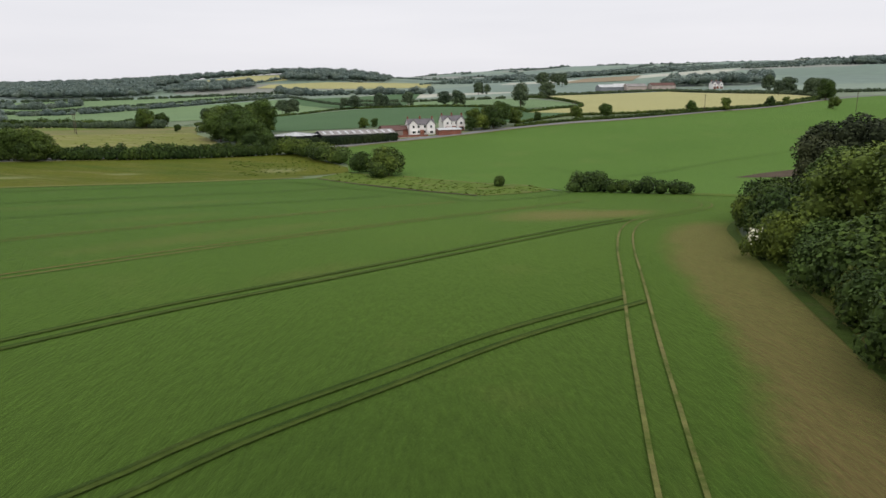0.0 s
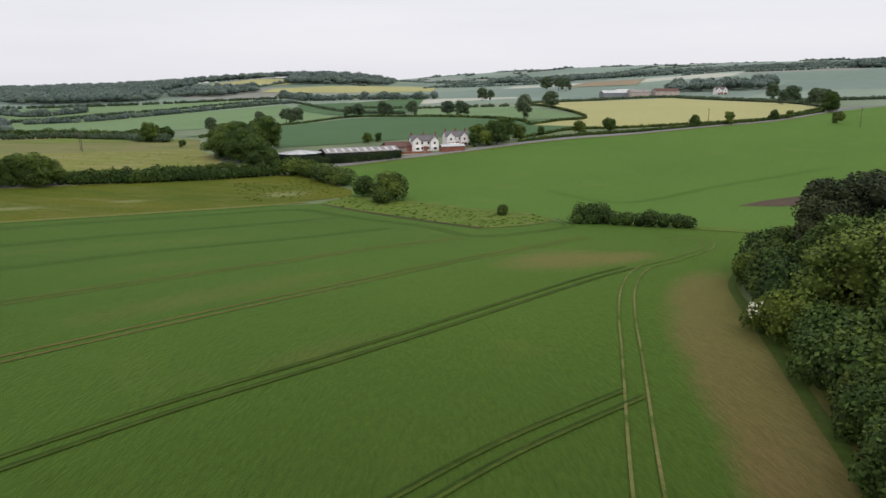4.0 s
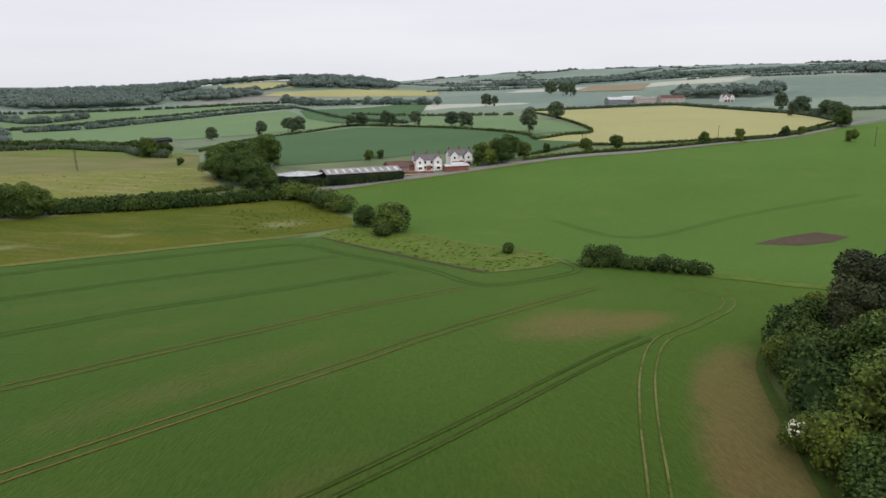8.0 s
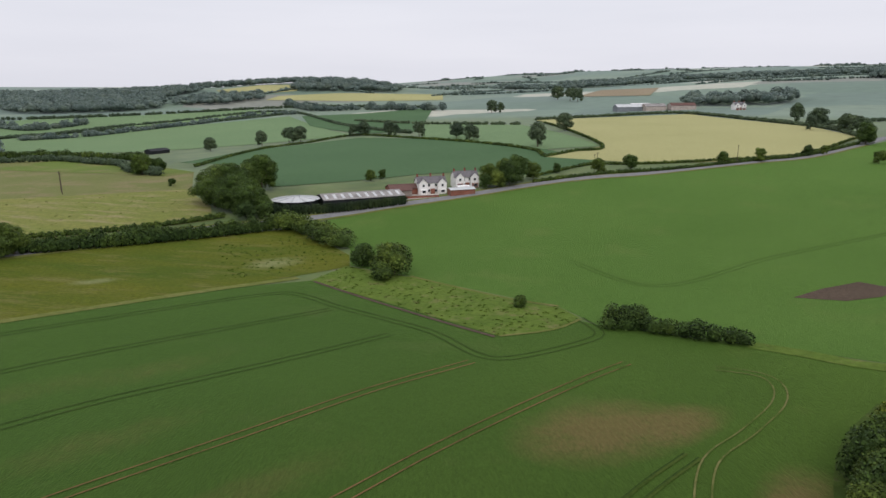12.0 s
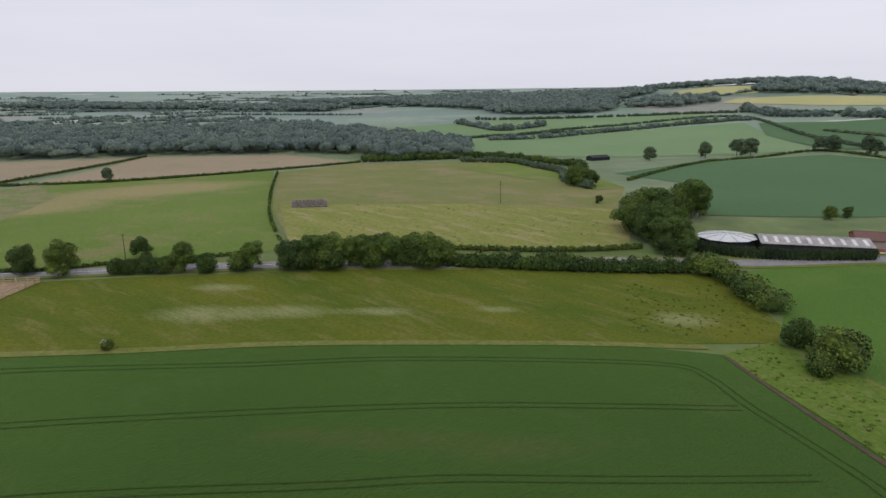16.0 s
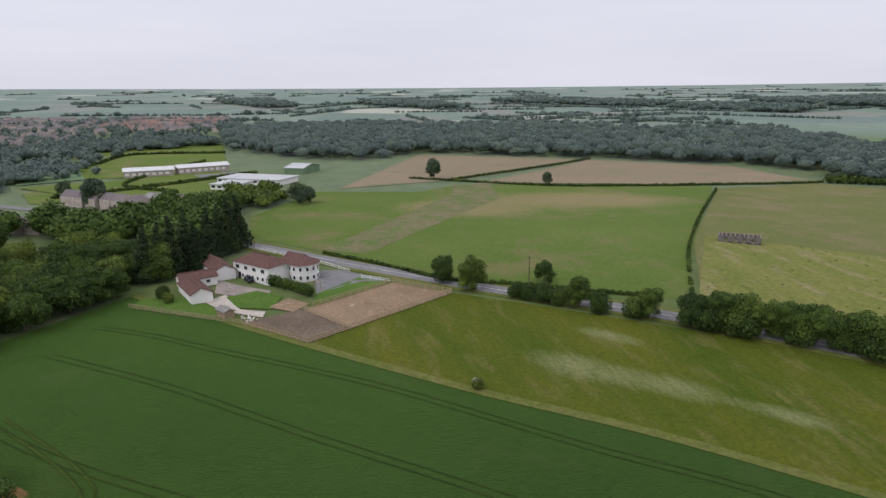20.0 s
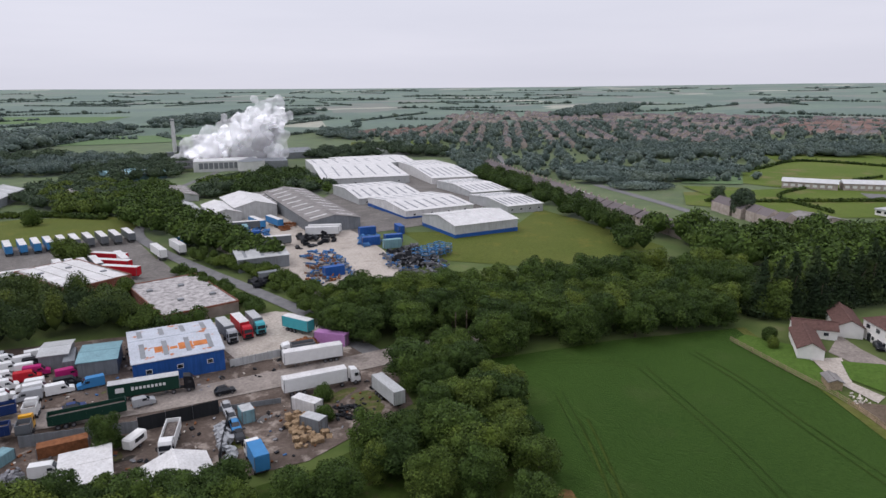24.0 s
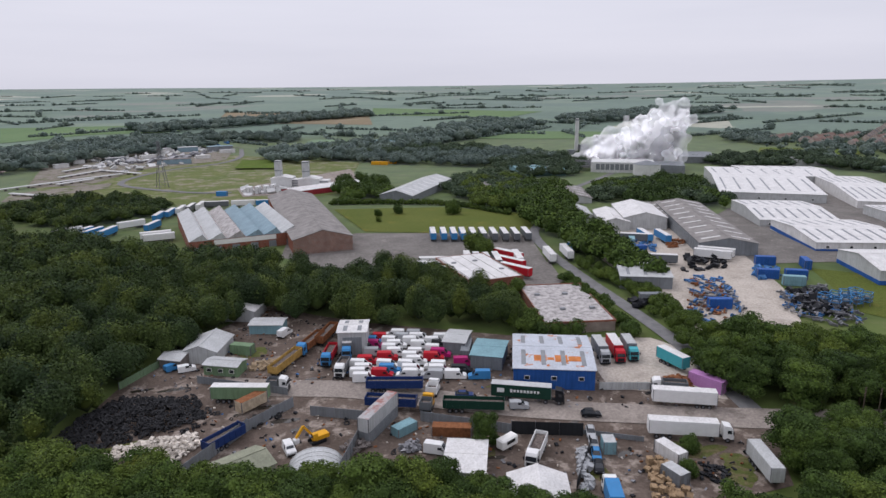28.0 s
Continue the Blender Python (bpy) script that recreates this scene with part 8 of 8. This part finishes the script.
GRAVELGRASS = field_material("thin_site_grass", (0.085, 0.115, 0.035), (0.13, 0.14, 0.055), (0.22, 0.20, 0.15), big=0.03, fine=0.5, patch_at=(0.5, 0.6))
drape("gas_site", [(121, -484), (70, -720), (-14, -666), (-138, -560), (-90, -370), (-40, -345), (20, -355), (84, -370)], GRAVELGRASS, 0.22, 25, "green grass of the fenced gas works", "grass")
PADSTONE = field_material("brown_grey_gravel", (0.17, 0.15, 0.125), (0.25, 0.225, 0.195), (0.105, 0.12, 0.055), big=0.05, fine=0.5, patch_at=(0.52, 0.62), sheen=0.0)
drape("gravel_pad", [(124, -474), (150, -640), (111, -698), (73, -752), (-22, -719), (-14, -614), (53, -567), (67, -525), (84, -472)], PADSTONE, 0.4, 25, "brown-grey gravel pad with pipework", "gravel")
drape("gravel_pad", [(121, -407), (125, -444), (102, -462), (67, -480), (66, -452), (87, -430)], PADSTONE, 0.42, 25, "brown-grey gravel pad with white valves", "gravel")
ribbon("site_road", [(-20, -398), (10, -410), (60, -470), (40, -540), (-10, -590), (-28, -640), (-30, -720)], 5, ASPHALT, 0.5, 8, label="grey access road of the gas works", category="road")
ribbon("site_road", [(165, -470), (172, -560), (160, -650), (115, -712), (70, -768), (-30, -745)], 5, CONCRETE, 0.45, 8, label="pale track round the gas works fence", category="road")
drape("gravel_pad", [(-23.8, -416.8), (-120.8, -512.8), (-114.0, -418.9), (-52.8, -378.0), (-27.2, -374.0)], CONCRETE, 0.4, 25, "grey gravel pad round the turbine houses", "gravel")
for a, b in (((137, -461), (67, -525)), ((124, -438), (94, -415)), ((103, -411), (91, -399)), ((112, -519), (88, -558)), ((88, -558), (52, -521)), ((104, -476), (84, -500)), ((118, -560), (96, -600)), ((70, -620), (40, -640))):
    pp = thing("pipeline", "long white pipe run on low supports", "pipeline", *a, math.degrees(math.atan2(b[1] - a[1], b[0] - a[0])), group="gas pipes")
    for off in (-1.1, 0.0, 1.1):
        bm = bmesh.new()
        bmesh.ops.create_cone(bm, cap_ends=True, segments=10, radius1=0.42, radius2=0.42, depth=math.dist(a, b), matrix=Matrix.Translation((math.dist(a, b) / 2, off, 1.7)) @ Matrix.Rotation(radians(90), 4, "Y"))
        part("pipe", bm, PALE, pp)
    for k in range(int(math.dist(a, b) / 8)):
        boxes("support", [(4 + 8 * k, 0, 0.4, 0.6, 3.2, 1.8)], STONE, pp)
for k, (o, c, m) in enumerate((
        ([(125.4, -635.6), (82.8, -782.4), (-13.0, -747.6), (21.0, -590.2), (84.4, -537.5)], 130, PALE), ([(110.9, -586.0), (-7.3, -709.9), (23.1, -624.4)], 70, STEEL),
        ([(-23.8, -402.3), (-79.5, -413.4), (-60.1, -375.5), (-30.8, -377.9)], 30, PALE), ([(76.4, -780.0), (-19.2, -820.7), (-13.0, -747.6), (64.2, -722.3)], 24, SCRAPB))):
    heap("gas_plant", o, c, one_block(1.5, 7.0, 0.45), 60 + k, 0.0, m, "pipework, tanks and cabins of the gas works", "gas plant")
for x, y in ((-149.5, -540.6), (-157.2, -538.6), (-167.0, -545.5)):
    put(make_container(P_YELLOW, "yellow plant unit in a row", 8, 3.0), x, y, 160, "yellow plant row")

# cabins, offices and a lattice pylon of the gas works
def cabin(x, y, long, wide, turn, tall, wall, roof, label):
    root = thing("site_cabin", label, "cabin", x, y, turn, 0.3, group="gas works cabins")
    boxes("wall", [(0, 0, tall / 2 - 0.3, long, wide, tall + 0.6)], wall, root)
    boxes("roof", [(0, 0, tall + 0.12, long + 0.5, wide + 0.5, 0.24)], roof, root)
    for k in range(max(2, int(long / 4))):
        boxes("window", [(-long / 2 + (k + 0.5) * long / max(2, int(long / 4)), wide / 2 + 0.03, tall * 0.6, 1.6, 0.08, 1.1)], GLASS, root)
    boxes("door", [(long / 2 - 0.9, wide / 2 + 0.04, 1.0, 0.9, 0.1, 2.0)], M_GREY, root)


for row in ((27, -716, 20, 10, -168, 5.0, M_SAW, M_LIGHT), (-7, -711, 26, 12, -168, 5.5, M_GREY, M_SAW), (56, -714, 24, 8, -140, 4.0, M_WHITE, M_LIGHT), (89, -640, 18, 6, -155, 3.6, M_GREY, M_LIGHT), (32, -600, 30, 9, -178, 4.5, M_SAW, STONE),
            (8, -640, 14, 5, -170, 3.0, M_WHITE, M_WHITE), (62, -660, 14, 5, -160, 3.0, M_WHITE, M_WHITE), (120, -630, 10, 5, -150, 3.4, PALE, M_WHITE), (128, -600, 12, 6, -150, 3.4, PALE, M_LIGHT), (-15, -690, 16, 6, -165, 3.2, M_WHITE, M_LIGHT)):
    cabin(*row, "low pale site cabin on the gas works pad")
for k, (x, y) in enumerate(((-32, -387), (-37.5, -387), (-43, -389), (-48, -394))):
    put(make_container(P_WHITE, "white plant housing beside the turbine houses", 6.5, 5.2), x, y, 70, "white plant housings")
put(make_container(P_BLUE, "blue shipping container on the gas works", 7, 3.2), -14, -385, 160)
py = thing("pylon", "grey steel lattice electricity pylon", "pylon", 28, -442, 25)
def strut(name, a, b, thick, parent):
    way = Vector(b) - Vector(a)
    bm = bmesh.new()
    bmesh.ops.create_cube(bm, size=1.0, matrix=Matrix.Translation((Vector(a) + Vector(b)) / 2) @ way.to_track_quat("X", "Z").to_matrix().to_4x4() @ Matrix.Diagonal((way.length, thick, thick, 1)))
    part(name, bm, STEEL, parent)


ring_at = [(0, 3.4), (8, 2.6), (16, 1.8), (24, 1.1), (34, 0.5)]
for (z0, r0), (z1, r1) in zip(ring_at[:-1], ring_at[1:]):
    for sx, sy in ((-1, -1), (1, -1), (1, 1), (-1, 1)):
        strut("leg", (sx * r0, sy * r0, z0), (sx * r1, sy * r1, z1), 0.28, py)
        strut("brace", (sx * r0, sy * r0, z0), (-sy * r1, sx * r1, z1), 0.16, py)
for z, reach in ((22, 5.5), (27, 4.5), (32, 3.6)):
    for sx in (-1, 1):
        strut("crossarm", (0, 0, z + 1.0), (sx * reach, 0, z), 0.25, py)

# fields and trees beyond the works
drape("grass_mound", [(-22, -535), (-58, -528), (-66, -590), (-30, -600)], STRIPGRASS, 1.6, 10, "dark rough grass bank of the gas works", "grass")
for c, m in ((((263.7, -905.6), (178.6, -1012.4), (55.1, -1017.5), (77.2, -1203.6), (356.3, -1231.1)), HAZED_GREEN), (((11.4, -1240.2), (-249.3, -1055.5), (-318.8, -1471.6), (-5.0, -1631.8)), BROWN),
             (((-314.7, -769.5), (-489.2, -697.4), (-537.1, -778.4), (-377.0, -873.0)), HAZED_GREEN), (((-307.7, -1348.9), (-540.5, -1155.9), (-689.4, -1315.6), (-376.3, -1693.4)), HAZED_GREEN),
             (((-530.5, -476.7), (-607.1, -427.0), (-647.5, -456.2), (-579.9, -527.8)), PASTURE), (((-457.0, -77.8), (-474.5, -44.7), (-546.2, -65.6), (-503.6, -95.4)), HAZED_GREEN),
             (((-385.2, -20.7), (-445.3, -73.4), (-458.6, -40.1), (-410.3, -18.2)), PASTURE)):
    drape("field", list(c), m, 0.6, 40, label="green field beyond the works")
for k, (c, gap, tall) in enumerate((
        (((-101.2, -602.0), (-194.3, -598.9), (-295.5, -615.7), (-348.9, -531.4), (-243.9, -497.0), (-167.5, -536.0)), 12, 11), (((215, -690), (188, -712), (144, -787), (57, -842), (-33, -834), (-90, -780), (-110, -850), (-30, -900), (70, -900), (170, -845), (235, -740)), 13, 12),
        (((-172.0, -297.0), (-225.8, -367.2), (-245.9, -343.9), (-211.8, -277.8), (-170.8, -198.6), (-161.6, -209.9)), 8.5, 10), (((-82.8, -323.6), (-118.5, -341.5), (-125.7, -373.5), (-96.2, -362.9)), 9, 8),
        (((-272.6, -351.3), (-344.2, -324.1), (-290.0, -230.1), (-280.7, -263.4), (-246.3, -297.9)), 9, 10), (((180, -520), (172, -600), (188, -700), (240, -700), (260, -560)), 12, 10),
        (((-455.1, -261.6), (-385.3, -182.7), (-519.5, -281.3), (-520.2, -320.3)), 11, 10), (((-507.4, -197.1), (-481.9, -87.3), (-440.6, -77.9), (-387.1, -83.4), (-442.3, -146.8)), 13, 9),
        (((-663.3, -256.9), (-728.8, -118.8), (-645.3, -94.4), (-569.9, -182.2)), 15, 10), (((-492.1, -179.1), (-556.0, -76.1), (-482.5, -63.1), (-433.5, -120.8)), 13, 10),
        (((-771.7, -166.5), (-773.9, 11.8), (-709.5, 23.2), (-660.5, -106.6)), 15, 10), (((-386.5, 50.7), (-385.3, 75.8), (-345.4, 78.9), (-325.5, 63.0), (-337.8, 37.0)), 8.5, 8),
        (((-590.4, -596.4), (-607.8, -536.8), (-672.4, -603.7), (-652.0, -668.4)), 13, 10))):
    woodland("tree_belt", list(c), gap * (1.9 if k in (7, 9) else 0.85), tall * (0.55 if k in (7, 9) else 0.72), 0.9, 200 + k, "green trees between the works and the town", HAZED_LEAF if k not in (2, 3, 4, 11) else LEAF, 0.6)

woodland("tree_belt", [(-167, -386), (-227, -439), (-235, -387), (-221, -328), (-171, -286), (-156, -325)], 8, 7, 0.9, 300, "green trees standing between the works buildings", MIDHAZE_LEAF, 0.6)
woodland("tree_belt", [(-251, -503), (-324, -573), (-358, -519), (-298, -416), (-257, -404), (-232, -438)], 9, 8, 0.9, 301, "green trees standing between the works buildings", MIDHAZE_LEAF, 0.6)
woodland("tree_belt", [(-251, -317), (-303, -340), (-335, -313), (-310, -250), (-288, -238), (-270, -278), (-231, -278)], 8, 7, 0.9, 302, "green trees standing between the works buildings", MIDHAZE_LEAF, 0.6)
woodland("tree_belt", [(-105, -631), (-180, -591), (-278, -586), (-298, -640), (-193, -644), (-124, -689)], 10, 9, 0.9, 303, "green trees standing between the works buildings", MIDHAZE_LEAF, 0.6)
woodland("tree_belt", [(-443, -478), (-438, -401), (-508, -385), (-506, -314), (-545, -347), (-556, -439), (-493, -465)], 10, 8, 0.9, 304, "green trees standing between the works buildings", MIDHAZE_LEAF, 0.6)

BRICKWALL = plain_material("brick_terrace_wall", (0.40, 0.34, 0.30), 0.9, 0.3, 0.4)
TOWNROOF = plain_material("brown_town_roofs", (0.15, 0.13, 0.13), 0.9, 0.45, 0.02)
REDROOF = plain_material("red_town_roofs", (0.20, 0.135, 0.115), 0.9, 0.35, 0.02)


def house_lump(V, F, M, x, y, turn, l, w, e, r):
    z, c, s = float(height(x, y)), math.cos(turn), math.sin(turn)
    o = [(-l / 2, -w / 2, -1), (l / 2, -w / 2, -1), (l / 2, w / 2, -1), (-l / 2, w / 2, -1), (-l / 2, -w / 2, e), (l / 2, -w / 2, e), (l / 2, w / 2, e), (-l / 2, w / 2, e), (-l / 2, 0, r), (l / 2, 0, r)]
    b = len(V)
    V.extend((x + c * p - s * q, y + s * p + c * q, z + h) for p, q, h in o)
    for f, m in (((0, 1, 5, 4), 0), ((1, 2, 6, 9, 5), 0), ((2, 3, 7, 6), 0), ((3, 0, 4, 8, 7), 0), ((4, 5, 9, 8), 1), ((6, 7, 8, 9), 1)):
        F.append(tuple(b + i for i in f))
        M.append(m)


def town(name, outline, gap_x, gap_y, turn, seed, label, roof, skip=0.25):
    rng = np.random.default_rng(seed)
    V, F, M = [], [], []
    a = radians(turn)
    cx, cy = sum(p[0] for p in outline) / len(outline), sum(p[1] for p in outline) / len(outline)
    for i in range(-75, 76):
        for j in range(-45, 46):
            px, py = i * gap_x + rng.uniform(-1, 1), j * gap_y + (4 if j % 2 else -4) + rng.uniform(-1, 1)
            x, y = cx + math.cos(a) * px - math.sin(a) * py, cy + math.sin(a) * px + math.cos(a) * py
            if in_poly(x, y, outline) and rng.random() > skip:
                house_lump(V, F, M, x, y, a + rng.normal(0, 0.04), gap_x * rng.uniform(0.7, 0.98), 8.0, 4.8, 7.6)
    me = bpy.data.meshes.new(name)
    me.from_pydata(V, [], F)
    me.materials.append(BRICKWALL), me.materials.append(roof)
    me.polygons.foreach_set("material_index", M)
    return tagged(new(name, me), label, "houses", kind="stuff")


town("town_houses", [(-728.3, -540.8), (-577.6, -313.6), (-666.9, -253.9), (-763.7, -116.9), (-901.9, -153.5), (-919.3, -421.2), (-917.8, -670.9)], 12, 25, 35, 1, "rows of brown-roofed brick houses of the town", TOWNROOF, 0.35)
town("town_houses", [(-942.6, -691.4), (-942.4, -434.0), (-922.7, -159.0), (-912.0, 14.3), (-1227.1, -0.2), (-1299.1, -375.3), (-1174.9, -826.8)], 15, 34, 60, 5, "brown and red roofs across the far side of town", TOWNROOF, 0.5)
town("town_houses", [(-630, -500), (-640, -600), (-760, -560), (-740, -470)], 16, 26, 20, 2, "red-roofed new houses at the town edge", REDROOF)
town("town_houses", [(-900, -60), (-1180, 20), (-1220, -120), (-1000, -160)], 15, 30, 60, 3, "red-roofed houses in front of the wood", REDROOF)
town("town_houses", [(-330, 10), (-345, -12), (-380, -30), (-360, 30)], 9, 24, 50, 4, "brown-roofed houses beside the white house wood", TOWNROOF, 0.1)
rng_t = np.random.default_rng(12)
lobes = []
for k in range(3400):
    x, y = rng_t.uniform(-1250, -430), rng_t.uniform(-620, 60)
    if in_poly(x, y, [(-430, -150), (-640, -640), (-900, -560), (-1240, -200), (-1200, 40), (-900, 0), (-600, -60), (-480, -40)]):
        s = rng_t.uniform(0.3, 1.15)
        lobes.append((x, y, float(height(x, y)) + 3.2 * s, 4.2 * s, 4.2 * s, 4.4 * s))
tagged(new("town_trees", clump_mesh("town_trees", lobes, 1.5, HAZED_LEAF, rng_t, 0.55, 0.93, low=-0.1, ragged=0.35)), "garden trees scattered through the town", "trees", kind="stuff")

# terrace below the tree row
th = thing("terraced_house", "brick terraced house with a brown tiled roof", "house", -300, -30, group="terrace row")
boxes("wall", [(0, 0, 1.5, 7.4, 8, 5.0)], BRICKWALL, th)
prism("roof", [(-4.6, 3.9), (4.6, 3.9), (0, 6.2)], 7.5, TOWNROOF, th, pose(0, 0, 0, 0, 0, 90))
boxes("chimney", [(3.0, 0, 6.5, 0.9, 0.7, 1.6)], BRICKWALL, th)
boxes("rear_wing", [(1.2, -5.5, 1.2, 3.6, 4.0, 4.4)], RENDERED, th, "white rendered rear wing")
for c in (-1.8, 1.8):
    boxes("window", [(c, 4.03, 3.6, 1.1, 0.1, 1.3)], GLASS, th)
line = smooth_line([(-292, -16), (-310, -44), (-334, -78), (-368, -116), (-396, -152), (-436, -200), (-472, -244)], 7.5)
for k, (x, y) in enumerate(line):
    d = line[min(k + 1, len(line) - 1)] - line[max(k - 1, 0)]
    m = pose(x, y, float(height(x, y)), 0, 0, math.degrees(math.atan2(d[1], d[0])))
    if k:
        copy_thing(th, m)
    else:
        th.matrix_basis = m
ribbon("street", [(-306, -14), (-340, -66), (-390, -126), (-470, -222), (-600, -330)], 6, ASPHALT, 0.3, label="grey residential street beside the terrace", category="road")

# health centre, school and farm behind the white house
for x, y, l, w, a in ((-428, 62, 42, 22, 58), (-407, 48, 16, 18, 58)):
    hc = thing("health_centre", "long low white flat-roofed building with window bands", "public building", x, y, a)
    boxes("wall", [(0, 0, 0.8, l, w, 4.4)], RENDERED, hc)
    boxes("roof", [(0, 0, 3.2, l + 1, w + 1, 0.5)], M_LIGHT, hc, "pale flat roof")
    for k in range(int(l / 4)):
        boxes("window", [(-l / 2 + 2 + 4 * k, -w / 2 - 0.04, 1.9, 2.4, 0.1, 1.2)], GLASS, hc)
for x, y, l, a in ((-482, -8, 30, 100), (-494, 24, 34, 112)):
    sc = thing("school", "long low school wing with a pale blue-grey roof", "school", x, y, a)
    boxes("wall", [(0, 0, 1.5, l, 10, 5.6)], BRICKWALL, sc)
    prism("roof", [(-5.6, 4.2), (5.6, 4.2), (0, 6.2)], l + 1, PALE, sc, pose(0, 0, 0, 0, 0, 90))
    for k in range(int(l / 4)):
        boxes("window", [(-l / 2 + 2 + 4 * k, -5.04, 2.2, 2.4, 0.1, 1.6)], WHITE, sc)
drape("car_park", [(-450, 30), (-475, 20), (-480, 45), (-455, 50)], ASPHALT, 0.4, 15, "grey car park between the public buildings", "car park")
for args in ((-352, 20, 18, 22, 55), (-336, 26, 14, 16, 55), (-345, 8, 12, 14, 50)):
    shed(*args, 4, 6, BRICKWALL, M_ASBESTOS, "grey-roofed farm shed behind the trees", "x", name="farm_shed", category="shed")
shed(-470, 90, 14, 24, 60, 4, 6, M_GREEN, M_LIGHT, "small pale green shed by the wood", "x", name="farm_shed", category="shed")
hedge([(-392, -40), (-430, 10), (-470, 60)], 2.2, 2.4, 0.7, "dark hedge round the paddocks", 51)
hedge([(-494, -85), (-560, -60), (-635, -45), (-628, 30)], 2.2, 2.4, 0.8, "dark hedge round the paddocks", 52)
hedge([(-395, 20), (-440, -15), (-520, 5), (-560, 20)], 1.8, 2.0, 0.7, "dark hedge round the paddocks", 53)

# hill farm beyond the yellow field
for x, y, l, w, a, wall, roof in ((211, 850, 34, 14, 10, M_GREY, M_LIGHT), (240, 846, 26, 14, 10, BRICKWALL, M_ASBESTOS), (272, 842, 30, 14, 5, BRICKWALL, TILE), (228, 862, 24, 14, 10, M_WHITE, M_WHITE)):
    shed(x, y, l, w, a, 5, 8, wall, roof, "farm range on the hill beyond the yellow field", "x", name="farm_barn", category="barn")
villa(327, 812, 5, 13, "red brick gabled house on the hill", True)
shed(-239.2, 561.8, 17, 9, 60, 2.6, 4, M_BLACK, M_BLACK, "dark low barn in a distant field", "x", name="farm_barn", category="barn")

put(make_car(P_DARK, "dark car parked in the paved courtyard"), -206.5, 62.8, 20)
heap("garden_clutter", [(-177.1, 61.4), (-175.3, 65.5), (-171.3, 65.9), (-172.0, 62.9)], 16, one_block(0.2, 0.7, 0.6), 95, 0.1, BAGS, "white buckets and garden clutter by the fence", "clutter")
frame_a = thing("play_frame", "dark timber garden pergola beside the hedge", "pergola", -194.6, 80.8, 20)
for s in (-1.4, 1.4):
    for q in (-1.0, 1.0):
        boxes("post", [(s, q, 1.1, 0.16, 0.16, 2.2)], WOOD, frame_a)
for s in (-1.0, 1.0):
    boxes("beam", [(0, s, 2.25, 3.2, 0.14, 0.18)], WOOD, frame_a)
drape("sand_patch", [(-181.8, 68.2), (-188.4, 73.3), (-182.5, 78.6), (-177.0, 74.3)], SAND, 0.26, 3, "sandy play patch beside the lawn", "sand")
